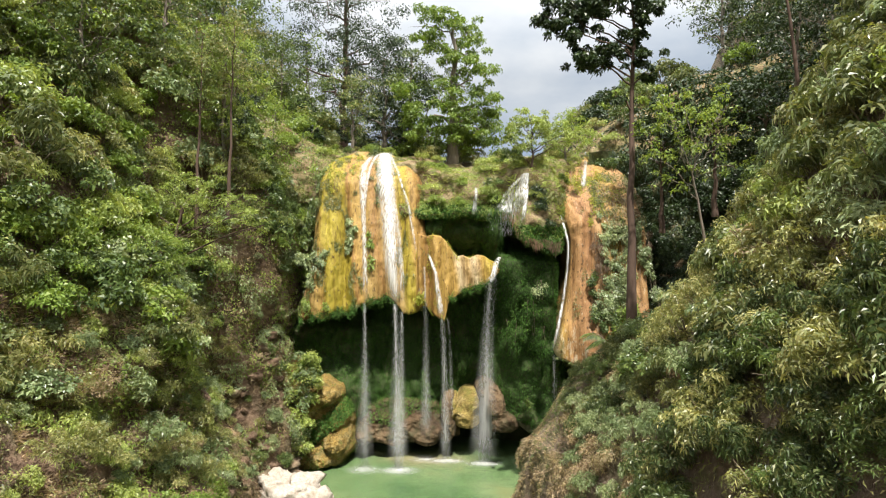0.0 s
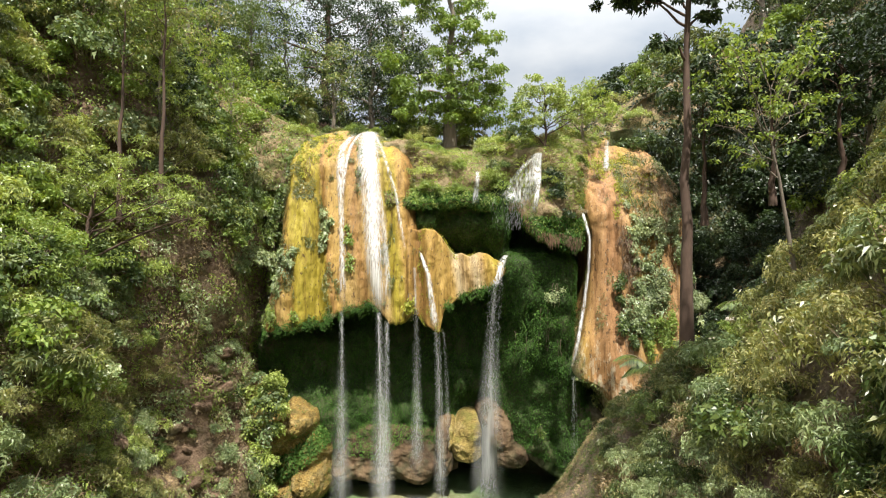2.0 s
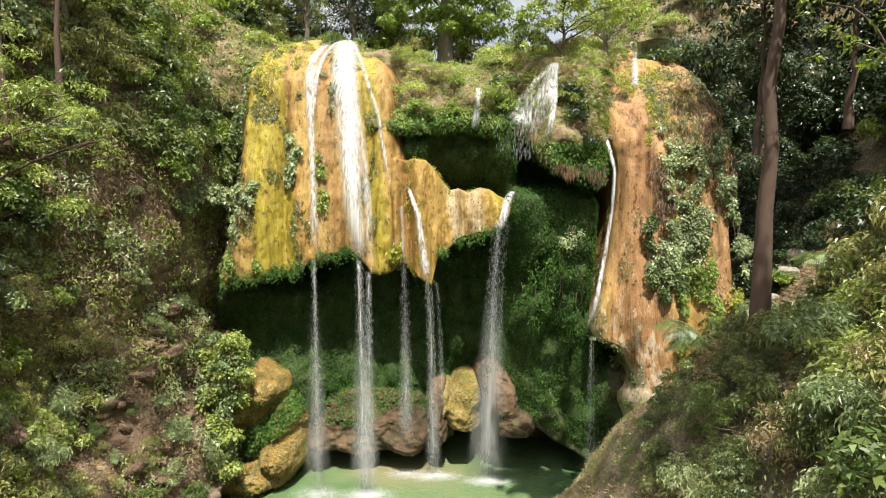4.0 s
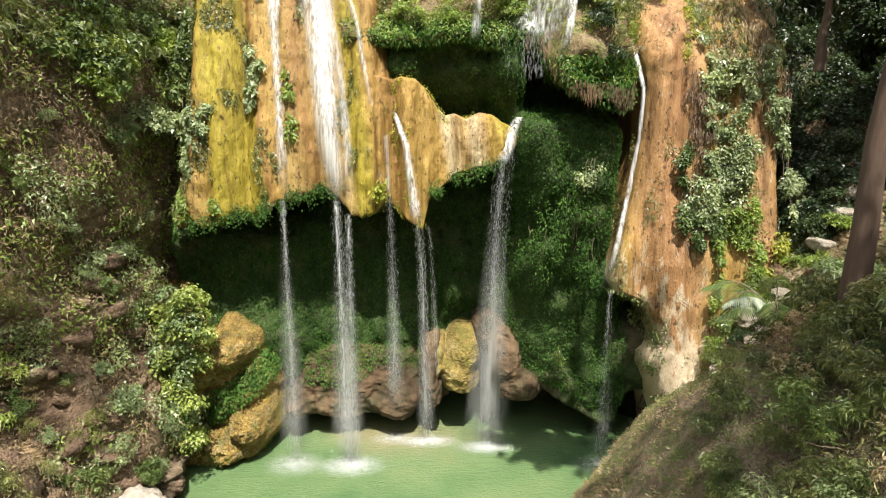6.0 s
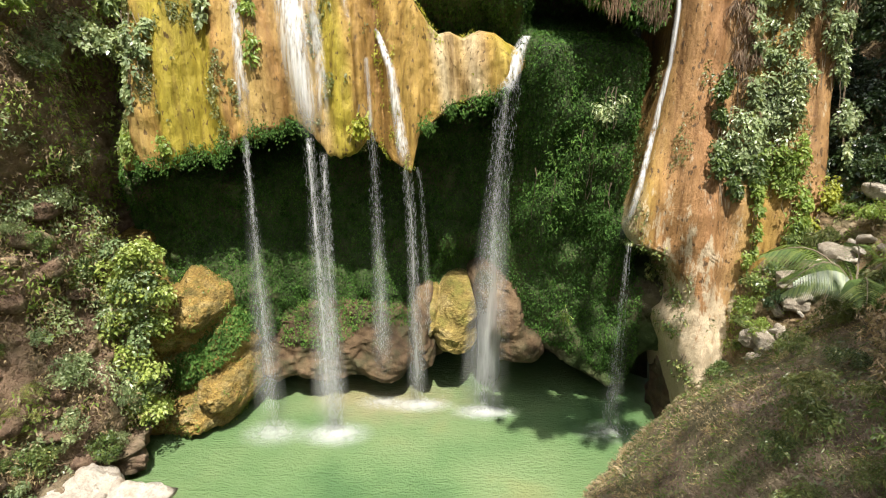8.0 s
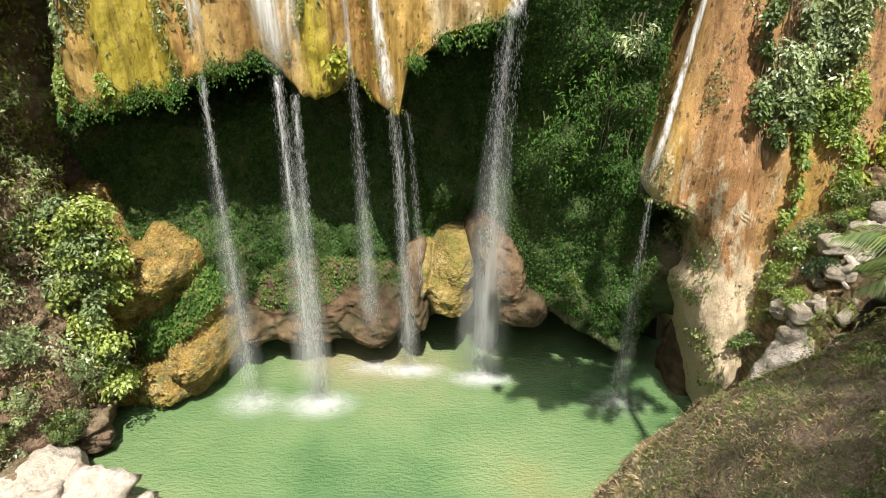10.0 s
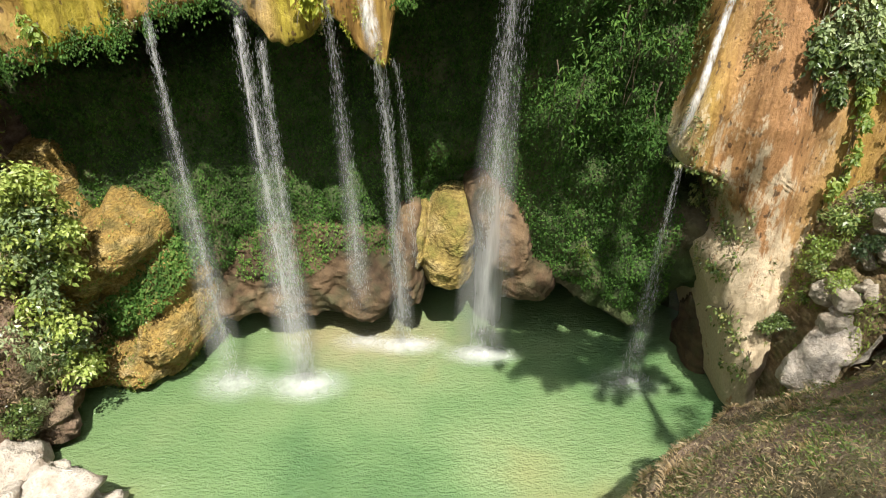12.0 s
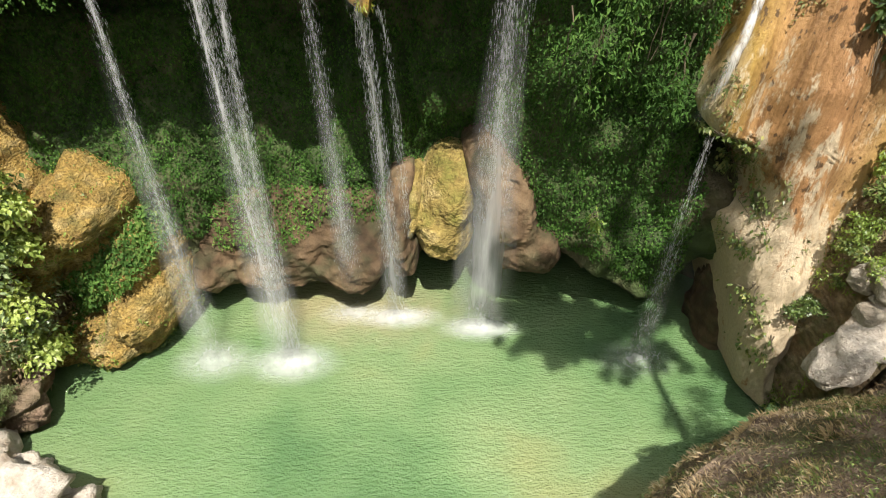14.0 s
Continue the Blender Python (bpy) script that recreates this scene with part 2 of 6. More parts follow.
def travertine_material(name, runs, x0, x1, deep, flakes=None, slant=0.0):
    """Lime curtain: upright runs of ochre, rust and algae along x, drawn out by finer streaks."""
    m, nd, ln, p = mat(name)
    co, sep, warp = nd.new("ShaderNodeTexCoord"), nd.new("ShaderNodeSeparateXYZ"), noise_node(nd, ln, 0.5, 4, (1, 1, 0.25))
    ln.new(co.outputs["Object"], sep.inputs[0])
    w1 = nd.new("ShaderNodeMath"); w1.operation = "MULTIPLY_ADD"
    lean = nd.new("ShaderNodeMath"); lean.operation = "MULTIPLY_ADD"
    ln.new(sep.outputs[2], lean.inputs[0]); lean.inputs[1].default_value = slant; ln.new(sep.outputs[0], lean.inputs[2])
    ln.new(warp.outputs[0], w1.inputs[0]); w1.inputs[1].default_value = 1.2; ln.new(lean.outputs[0], w1.inputs[2])
    pos = nd.new("ShaderNodeMapRange")
    pos.inputs["From Min"].default_value, pos.inputs["From Max"].default_value = x0 + 0.6 + 15 * slant, x1 + 0.6 + 15 * slant
    ln.new(w1.outputs[0], pos.inputs["Value"])
    r = ramp(nd, [((x - x0) / (x1 - x0), c) for x, c in runs])
    ln.new(pos.outputs[0], r.inputs[0])
    s2 = noise_node(nd, ln, 1.9, 6, (1.7, 0.8, 0.045), 0.6)
    s3 = noise_node(nd, ln, 6.0, 6, (1.4, 1.2, 0.14), 0.65)
    s4 = noise_node(nd, ln, 1.5, 6, (1.3, 1, 0.16), 0.6)
    s5 = noise_node(nd, ln, 6.5, 3, (1, 1, 0.45))
    r2 = ramp(nd, [(0.34, (0.44, 0.36, 0.28)), (0.47, (0.95, 0.92, 0.88)), (0.60, (1.05, 1.04, 1.0)), (0.74, (1.35, 1.36, 1.42))])
    ln.new(s2.outputs[0], r2.inputs[0])
    col = mixed(nd, ln, 0.8, r.outputs[0], r2.outputs[0], "MULTIPLY")
    r3 = ramp(nd, [(0.30, (0.62, 0.56, 0.5)), (0.50, (1, 1, 1)), (0.7, (1.18, 1.16, 1.12))])
    ln.new(s3.outputs[0], r3.inputs[0])
    col = mixed(nd, ln, 0.8, col, r3.outputs[0], "MULTIPLY")
    r4 = ramp(nd, [(0.56, (0, 0, 0)), (0.72, (0.36, 0.36, 0.36))])
    ln.new(s4.outputs[0], r4.inputs[0])
    col = mixed(nd, ln, r4.outputs[0], col, deep)
    r5 = ramp(nd, [(0.34, (0.9, 0.9, 0.9)), (0.39, (0, 0, 0))])
    ln.new(s5.outputs[0], r5.inputs[0])
    col = mixed(nd, ln, r5.outputs[0], col, tuple(0.35 * v for v in deep))
    if flakes:
        # pale flaking lime, thickest between flakes[0] and flakes[1] along x and below flakes[2]
        fx, fz, both = nd.new("ShaderNodeMapRange"), nd.new("ShaderNodeMapRange"), nd.new("ShaderNodeMath")
        fx.inputs["From Min"].default_value, fx.inputs["From Max"].default_value = flakes[1], flakes[0]
        fz.inputs["From Min"].default_value, fz.inputs["From Max"].default_value = flakes[2], flakes[2] - 4.0
        ln.new(sep.outputs[0], fx.inputs["Value"]); ln.new(sep.outputs[2], fz.inputs["Value"])
        both.operation = "MULTIPLY"; ln.new(fx.outputs[0], both.inputs[0]); ln.new(fz.outputs[0], both.inputs[1])
        s7 = noise_node(nd, ln, 2.6, 7, (1.5, 1.0, 0.42), 0.75)
        lift = nd.new("ShaderNodeMath"); lift.operation = "MULTIPLY_ADD"
        toe, sum_ = nd.new("ShaderNodeMapRange"), nd.new("ShaderNodeMath")
        toe.inputs["From Min"].default_value, toe.inputs["From Max"].default_value = 7.0, 4.0
        ln.new(sep.outputs[2], toe.inputs["Value"])
        sum_.operation = "ADD"; ln.new(both.outputs[0], sum_.inputs[0]); ln.new(toe.outputs[0], sum_.inputs[1])
        ln.new(sum_.outputs[0], lift.inputs[0]); lift.inputs[1].default_value = 0.17; ln.new(s7.outputs[0], lift.inputs[2])
        r7 = ramp(nd, [(0.60, (0, 0, 0)), (0.67, (0.75, 0.75, 0.75))])
        ln.new(lift.outputs[0], r7.inputs[0])
        col = mixed(nd, ln, r7.outputs[0], col, (0.52, 0.44, 0.31))
    s6 = noise_node(nd, ln, 13.0, 6, (1, 1, 0.6), 0.7)
    r6 = ramp(nd, [(0.30, (0.60, 0.55, 0.48)), (0.5, (1, 1, 1)), (0.68, (1.3, 1.3, 1.28))])
    ln.new(s6.outputs[0], r6.inputs[0])
    col = mixed(nd, ln, 0.5, col, r6.outputs[0], "MULTIPLY")
    ln.new(col, p.inputs["Base Color"])
    p.inputs["Roughness"].default_value = 0.6
    p.inputs["Specular IOR Level"].default_value = 0.35
    bumped(nd, ln, p, [(s3.outputs[0], 0.6), (s6.outputs[0], 0.9)], 0.7, 0.09)
    return m


TAN, OCHRE, RUST, ALGA, PALE = (0.35, 0.24, 0.08), (0.365, 0.235, 0.06), (0.255, 0.14, 0.042), (0.305, 0.245, 0.028), (0.47, 0.38, 0.24)
TRAVERTINE = travertine_material("travertine", [(-10.7, RUST), (-9.8, TAN), (-9.15, OCHRE), (-8.8, ALGA), (-6.95, ALGA), (-6.7, RUST), (-6.4, OCHRE), (-5.6, TAN), (-4.8, RUST), (-4.3, TAN), (-3.2, TAN), (-2.8, ALGA), (-2.3, ALGA), (-2.0, OCHRE), (-1.2, RUST), (-0.6, OCHRE), (0.7, OCHRE), (1.2, PALE), (1.7, TAN), (2.2, PALE), (2.8, OCHRE), (3.4, ALGA), (4.3, OCHRE)], -10.7, 4.3, RUST, slant=0.14)
TRAVERTINE_ORANGE = travertine_material("travertine_orange", [(7.5, ALGA), (8.1, PALE), (8.6, OCHRE), (9.4, (0.39, 0.225, 0.095)), (10.4, (0.32, 0.17, 0.075)), (11.4, (0.37, 0.225, 0.10)), (12.8, OCHRE), (14.0, (0.34, 0.20, 0.09)), (15.2, RUST)], 7.5, 15.2, (0.24, 0.135, 0.065), (8.8, 13.2, 11.0))


def water_material():
    m, nd, ln, p = mat("pool_water")
    n = noise_node(nd, ln, 0.16, 3)
    r = ramp(nd, [(0.33, (0.064, 0.124, 0.048)), (0.46, (0.102, 0.168, 0.069)), (0.60, (0.140, 0.196, 0.088)), (0.70, (0.185, 0.196, 0.085)), (0.78, (0.26, 0.205, 0.09))])
    ln.new(n.outputs[0], r.inputs[0])
    # sand washed up below the falls
    co, mp, ball, edge = nd.new("ShaderNodeTexCoord"), nd.new("ShaderNodeMapping"), nd.new("ShaderNodeTexGradient"), noise_node(nd, ln, 0.9, 4)
    mp.vector_type = "TEXTURE"
    mp.inputs["Location"].default_value, mp.inputs["Scale"].default_value = (-0.8, 41.6, 0), (5.2, 2.6, 1)
    ball.gradient_type = "SPHERICAL"
    ln.new(co.outputs["Object"], mp.inputs[0]); ln.new(mp.outputs[0], ball.inputs[0])
    both = mixed(nd, ln, 1.0, ball.outputs[0], edge.outputs[0], "MULTIPLY")
    rs = ramp(nd, [(0.10, (0, 0, 0)), (0.42, (0.7, 0.7, 0.7))])
    ln.new(both, rs.inputs[0])
    ln.new(mixed(nd, ln, rs.outputs[0], r.outputs[0], (0.26, 0.22, 0.13)), p.inputs["Base Color"])
    p.inputs["Roughness"].default_value = 0.10
    p.inputs["IOR"].default_value = 1.33
    w1, w2, w3 = noise_node(nd, ln, 2.2, 3, (0.7, 1.6, 1)), noise_node(nd, ln, 7.0, 3, (0.7, 1.5, 1)), noise_node(nd, ln, 17.0, 2)
    bumped(nd, ln, p, [(w1.outputs[0], 0.7), (w2.outputs[0], 1.0), (w3.outputs[0], 0.6)], 0.9, 0.08)
    return m


WATER = water_material()


def veil_material(name, cover, scale=3.0, stretch=(1, 1, 0.12), sharp=0.14):
    """White falling water: streaks that let the rock show between them."""
    m, nd, ln, p = mat(name)
    p.inputs["Base Color"].default_value = (0.86, 0.86, 0.86, 1)
    p.inputs["Roughness"].default_value = 0.35
    n = noise_node(nd, ln, scale, 5, stretch, 0.6)
    r = nd.new("ShaderNodeMapRange")
    r.inputs["From Min"].default_value, r.inputs["From Max"].default_value = 0.5 - cover - sharp, 0.5 - cover + sharp
    ln.new(n.outputs[0], r.inputs["Value"])
    at = nd.new("ShaderNodeAttribute"); at.attribute_name = "cover"
    mu = nd.new("ShaderNodeMath"); mu.operation = "MULTIPLY"
    ln.new(r.outputs[0], mu.inputs[0]); ln.new(at.outputs["Fac"], mu.inputs[1])
    tp, tl, m1, m2 = nd.new("ShaderNodeBsdfTransparent"), nd.new("ShaderNodeBsdfTranslucent"), nd.new("ShaderNodeMixShader"), nd.new("ShaderNodeMixShader")
    tl.inputs[0].default_value = (0.86, 0.86, 0.86, 1)
    m1.inputs[0].default_value = 0.4
    ln.new(p.outputs[0], m1.inputs[1]); ln.new(tl.outputs[0], m1.inputs[2])
    ln.new(mu.outputs[0], m2.inputs[0]); ln.new(tp.outputs[0], m2.inputs[1]); ln.new(m1.outputs[0], m2.inputs[2])
    ln.new(m2.outputs[0], nd["Material Output"].inputs[0])
    return m


VEIL = veil_material("water_veil", 0.03, 9.0, (1, 1, 0.05), 0.16)
FOAM = veil_material("water_foam", 0.10, 2.6, (1, 1, 1), 0.55)
MIST = veil_material("water_mist", 0.04, 3.0, (1, 1, 0.10), 0.40)


def drop_material():
    m, nd, ln, p = mat("water_drops")
    p.inputs["Base Color"].default_value = (0.85, 0.87, 0.87, 1)
    p.inputs["Roughness"].default_value = 0.25
    tp, tl, m1, m2 = nd.new("ShaderNodeBsdfTransparent"), nd.new("ShaderNodeBsdfTranslucent"), nd.new("ShaderNodeMixShader"), nd.new("ShaderNodeMixShader")
    tl.inputs[0].default_value = (0.85, 0.87, 0.87, 1)
    m1.inputs[0].default_value, m2.inputs[0].default_value = 0.5, 0.36
    ln.new(p.outputs[0], m1.inputs[1]); ln.new(tl.outputs[0], m1.inputs[2])
    ln.new(tp.outputs[0], m2.inputs[1]); ln.new(m1.outputs[0], m2.inputs[2])
    ln.new(m2.outputs[0], nd["Material Output"].inputs[0])
    return m


DROPS = drop_material()

# ---- mesh helpers ----
rng = np.random.default_rng(7)


def hash01(ix, iy, iz):
    h = (ix * 374761393 + iy * 668265263 + iz * 2147483647 + 1013904223) & 0xFFFFFFFF
    h = ((h ^ (h >> 13)) * 1274126177) & 0xFFFFFFFF
    return ((h ^ (h >> 16)) & 0xFFFF) / 65535.0


def vnoise(p):
    """Smooth value noise in -1..1 for an (n, 3) array."""
    i = np.floor(p).astype(np.int64)
    f = p - i
    f = f * f * (3 - 2 * f)
    out = 0
    for a in (0, 1):
        for b in (0, 1):
            for c in (0, 1):
                w = (f[:, 0] if a else 1 - f[:, 0]) * (f[:, 1] if b else 1 - f[:, 1]) * (f[:, 2] if c else 1 - f[:, 2])
                out = out + w * hash01(i[:, 0] + a, i[:, 1] + b, i[:, 2] + c)
    return out * 2 - 1


def fbm(p, scale, octaves=4, seed=0.0):
    out, amp, q = 0, 1.0, p / scale + seed
    for _ in range(octaves):
        out = out + amp * vnoise(q)
        q, amp = q * 2.03 + 11.7, amp * 0.5
    return out


def mesh_from(name, verts, faces, material, smooth=False):
    """A mesh from an (n, 3) array and an (m, k) array of corners, k the same for all faces."""
    me = bpy.data.meshes.new(name)
    faces = np.asarray(faces, dtype=np.int32)
    n, k = faces.shape
    me.vertices.add(len(verts)); me.vertices.foreach_set("co", np.asarray(verts, dtype=np.float32).ravel())
    me.loops.add(n * k); me.loops.foreach_set("vertex_index", faces.ravel())
    me.polygons.add(n); me.polygons.foreach_set("loop_start", np.arange(0, n * k, k, dtype=np.int32))
    me.update(calc_edges=True)
    me.polygons.foreach_set("use_smooth", np.full(n, smooth, dtype=bool))
    me.materials.append(material)
    me.update()
    return me


def grid_faces(nu, nv, wrap=False):
    i, j = np.meshgrid(np.arange(nu if wrap else nu - 1), np.arange(nv - 1), indexing="ij")
    i2 = (i + 1) % nu
    return np.stack([i * nv + j, i2 * nv + j, i2 * nv + j + 1, i * nv + j + 1], -1).reshape(-1, 4)


def smoothstep(a, b, x):
    t = np.clip((x - a) / (b - a), 0, 1)
    return t * t * (3 - 2 * t)


def sheet_normals(P):
    """Normals of a (nu, nv, 3) grid."""
    n = np.cross(np.gradient(P, axis=0), np.gradient(P, axis=1))
    return n / (np.linalg.norm(n, axis=2, keepdims=True) + 1e-9)


def part(name, me, parent=None, label=""):
    ob = new(name, me)
    if parent:
        ob.parent = parent
    if label:
        tagged(ob, label)
    return ob


def leaves(pos, way, length, width, droop=0.0, twist=None, r=None, simple=False):
    """Kite-shaped leaves: (verts, quads). way: the direction each leaf points in."""
    r = r or rng
    n = len(pos)
    way = way / (np.linalg.norm(way, axis=1, keepdims=True) + 1e-9)
    ref = r.normal(size=(n, 3)) if twist is None else twist
    side = np.cross(way, ref)
    side /= np.linalg.norm(side, axis=1, keepdims=True) + 1e-9
    up = np.cross(side, way)
    L = (np.ones(n) * length)[:, None]
    W = (np.ones(n) * width)[:, None]
    tip = pos + way * L - np.array([0, 0, 1.0]) * (droop * L)
    if simple:
        turn = np.where(r.random(n) < 0.5, -1.0, 1.0)[:, None]
        v = np.stack([pos, pos + way * L * 0.42 + side * W * 0.8 * turn + up * L * 0.05, tip], 1).reshape(-1, 3)
        return v, np.arange(3 * n).reshape(n, 3)
    mid = pos + way * L * 0.45 + up * L * 0.06
    v = np.stack([pos, mid + side * W * 0.5, tip, mid - side * W * 0.5], 1).reshape(-1, 3)
    return v, np.arange(4 * n).reshape(n, 4)


def joined(parts):
    vs, fs, k = [], [], 0
    for v, f in parts:
        vs.append(v); fs.append(f + k); k += len(v)
    return np.concatenate(vs), np.concatenate(fs)


def tube(points, radii, sides=5):
    """A tapered tube along points: (verts, quads)."""
    pts = np.asarray(points, dtype=float)
    d = np.gradient(pts, axis=0)
    d /= np.linalg.norm(d, axis=1, keepdims=True) + 1e-9
    ref = np.array([0.31, 0.95, 0.05]) if abs(d[0, 1]) < 0.8 else np.array([1.0, 0, 0.05])
    a = np.cross(d, ref); a /= np.linalg.norm(a, axis=1, keepdims=True) + 1e-9
    b = np.cross(d, a)
    th = np.arange(sides) * 2 * math.pi / sides
    ring = a[:, None] * np.cos(th)[None, :, None] + b[:, None] * np.sin(th)[None, :, None]
    v = (pts[:, None] + ring * np.asarray(radii)[:, None, None]).transpose(1, 0, 2).reshape(-1, 3)
    return v, grid_faces(sides, len(pts), True)


def bent(a, b, sag, n=6, wobble=0.0, r=None):
    """A line from a to b that bows upwards by sag."""
    r = r or rng
    t = np.linspace(0, 1, n)[:, None]
    p = np.asarray(a) * (1 - t) + np.asarray(b) * t
    p[:, 2] += sag * np.sin(t[:, 0] * math.pi)
    p[1:-1] += r.normal(size=(n - 2, 3)) * wobble
    return p

# ---- the gorge: sheets of ground and rock ----
def sheet(name, P, material, label, category, smooth=True):
    nu, nv = P.shape[:2]
    ob = part(name, mesh_from(name, P.reshape(-1, 3), grid_faces(nu, nv), material, smooth))
    return tagged(ob, label, category, kind="structure")


def along(points, n):
    """A smooth run of n points through a few plan points, and how far along each lies."""
    p = np.array(points, dtype=float)
    s = np.concatenate([[0], np.cumsum(np.linalg.norm(np.diff(p, axis=0), axis=1))])
    t = np.linspace(0, s[-1], n)
    q = np.stack([np.interp(t, s, p[:, k]) for k in range(p.shape[1])], 1)
    w = max(3, n // (3 * len(points)))
    ker = np.hanning(w + 2)[1:-1]; ker /= ker.sum()
    for k in range(q.shape[1]):
        q[:, k] = np.convolve(np.pad(q[:, k], w // 2, mode="edge"), ker, "valid")[:n]
    return q


# Ground: one sheet out to the horizon, sunk under the pool
gx = np.concatenate([[-2500, -600, -150], np.linspace(-60, 60, 60), [150, 600, 2500]])
gy = np.concatenate([[-2500, -600, -150], np.linspace(-60, 90, 60), [200, 600, 2500]])
G = np.stack([*np.meshgrid(gx, gy, indexing="ij"), np.zeros((66, 66))], -1)
G[..., 2] = -2.0 + 0.3 * fbm(G.reshape(-1, 3), 9.0, 3).reshape(66, 66)
ground = sheet("ground", G, SOIL, "dark earthy gorge bed beneath the green pool", "ground")

# Hillside to the west of the pool: a steep brown foot, then a wooded slope
WEST = along([(-15, -30), (-14.5, 0), (-13.4, 12), (-12.4, 22), (-11.3, 29), (-10.6, 33.5), (-10.4, 37.5), (-10.2, 40), (-10.3, 42), (-10.6, 46), (-13, 56), (-16, 75), (-20, 100)], 210)
NV = 125
v = np.linspace(0, 1, NV)
rise = -1.5 + 17.5 * np.clip(v / 0.42, 0, 1) + 34 * np.clip((v - 0.38) / 0.62, 0, 1) ** 1.05
up_run = 34 * np.clip((v - 0.38) / 0.62, 0, 1) ** 1.6
steep = np.interp(rise, [-1.5, 0, 5, 9, 16], [-0.6, 0.2, 2.2, 3.6, 4.6]) + up_run
gentle = np.interp(rise, [-1.5, 0, 5, 9, 12, 16], [-0.8, 0.0, 0.9, 1.7, 2.8, 4.8]) + up_run
sheer = np.interp(rise, [-1.5, 0, 5, 9, 16], [-0.6, 0.1, 0.5, 0.8, 1.2]) + up_run
lie = smoothstep(28.0, 33.5, WEST[:, 1])[:, None]
by_fall = smoothstep(34.5, 38.5, WEST[:, 1])[:, None]
bank = np.interp(rise, [-1.5, 0, 5, 9, 12, 16], [-3.6, -2.8, -0.4, 2.2, 4.2, 7.0]) + up_run
near = smoothstep(23.5, 19.0, WEST[:, 1])[:, None]
dist = (gentle[None] * (1 - near) + bank[None] * near) * (1 - lie) + (steep[None] * (1 - by_fall) + sheer[None] * by_fall) * lie
outw = np.array([-50.0, 26.0]) - WEST
outw /= np.linalg.norm(outw, axis=1, keepdims=True)
LW = np.zeros((210, NV, 3))
LW[..., :2] = WEST[:, None] + outw[:, None] * dist[..., None]
LW[..., 2] = rise[None]
q = LW.reshape(-1, 3)
amount = 0.5 + 0.5 * smoothstep(0, 8, q[:, 2])
push = (1.1 * fbm(q, 7.0, 3, 3.1) + 0.5 * fbm(q, 2.2, 4, 9.2)) * amount + 0.7 * fbm(q * (1, 1, 0.5), 3.2, 3, 5.5)
bare = np.maximum(0, 1 - np.abs(q[:, 2] - 4) / 5)
push += bare * 0.7 * fbm(q * (0.25, 0.25, 1.0), 1.3, 3, 7.0) + smoothstep(16, 8, q[:, 2]) * 0.5 * fbm(q, 1.1, 3, 2.0)
push += bare * 0.4 * np.abs(fbm(q * (1, 1, 0.35), 1.6, 4, 5.0))
q[:, :2] -= (np.repeat(outw, NV, axis=0) * push[:, None]) * 0.8
q[:, 2] += 0.5 * fbm(q, 3.0, 3, 1.0) * smoothstep(2, 9, q[:, 2])
hill_west = sheet("hillside_west", LW, CLIFF_BROWN, "steep brown earth cliff under a wooded slope", "hillside")

# Hillside to the east: the grassy knoll by the pool, then a steep bushy slope
EAST = along([(7.5, -30, 6), (7.2, 0, 7), (6.6, 14, 7), (5.7, 22, 6.6), (4.45, 28.2, 5.9), (4.25, 30.7, 5.2), (5.5, 32.5, 4.7), (7.2, 33.9, 4.7), (9.8, 35.0, 5.0), (12.5, 35.4, 7.0), (15.5, 36.5, 10), (19, 40, 13), (24, 50, 18), (30, 70, 24), (36, 95, 26)], 230)
e_rim, EAST = EAST[:, 2], EAST[:, :2]
outw = np.array([52.0, 17.0]) - EAST
outw /= np.linalg.norm(outw, axis=1, keepdims=True)
v = np.linspace(0, 1, NV)
foot = np.clip(v / 0.16, 0, 1)
d_e = -1.5 * (1 - foot) ** 1.6 + 42 * np.clip((v - 0.16) / 0.84, 0, 1) ** 1.15
yy = EAST[:, 1][:, None]
slope = np.interp(yy, [0, 10, 16, 21, 24, 28, 32, 36, 45], [2.3, 2.3, 2.2, 1.7, 1.1, 0.86, 0.78, 0.85, 0.9])
dd = np.maximum(d_e, 0)[None]
z_e = -1.6 + (e_rim[:, None] + 1.6) * foot[None] ** 0.8 + slope * dd + 0.55 * np.maximum(dd - 7, 0) * smoothstep(20, 30, yy) + 0.25 * np.maximum(dd - 12, 0)
z_e -= 0.35 * np.exp(-(dd / 1.2) ** 2) * (foot[None] >= 1)
RE = np.zeros((230, NV, 3))
RE[..., :2] = EAST[:, None] + outw[:, None] * d_e[None, :, None]
RE[..., 2] = np.minimum(z_e, 44 + 0.1 * dd)
q = RE.reshape(-1, 3)
rough = smoothstep(3, 9, np.repeat(dd, 230, 0).ravel())
push = 0.28 * fbm(q, 3.2, 4, 2.2) * (1 - rough) + rough * (1.2 * fbm(q, 6.0, 3, 4.4) + 0.4 * fbm(q, 2.0, 3, 6.1))
q[:, 2] += push
q[:, :2] += np.repeat(outw, NV, axis=0) * (0.35 * fbm(q, 1.4, 3, 8.8) * smoothstep(0.02, 0.05, 0.2 - np.tile(v, 230)))[:, None]
q[:, 2] += 0.07 * fbm(q, 0.7, 3, 14.0)
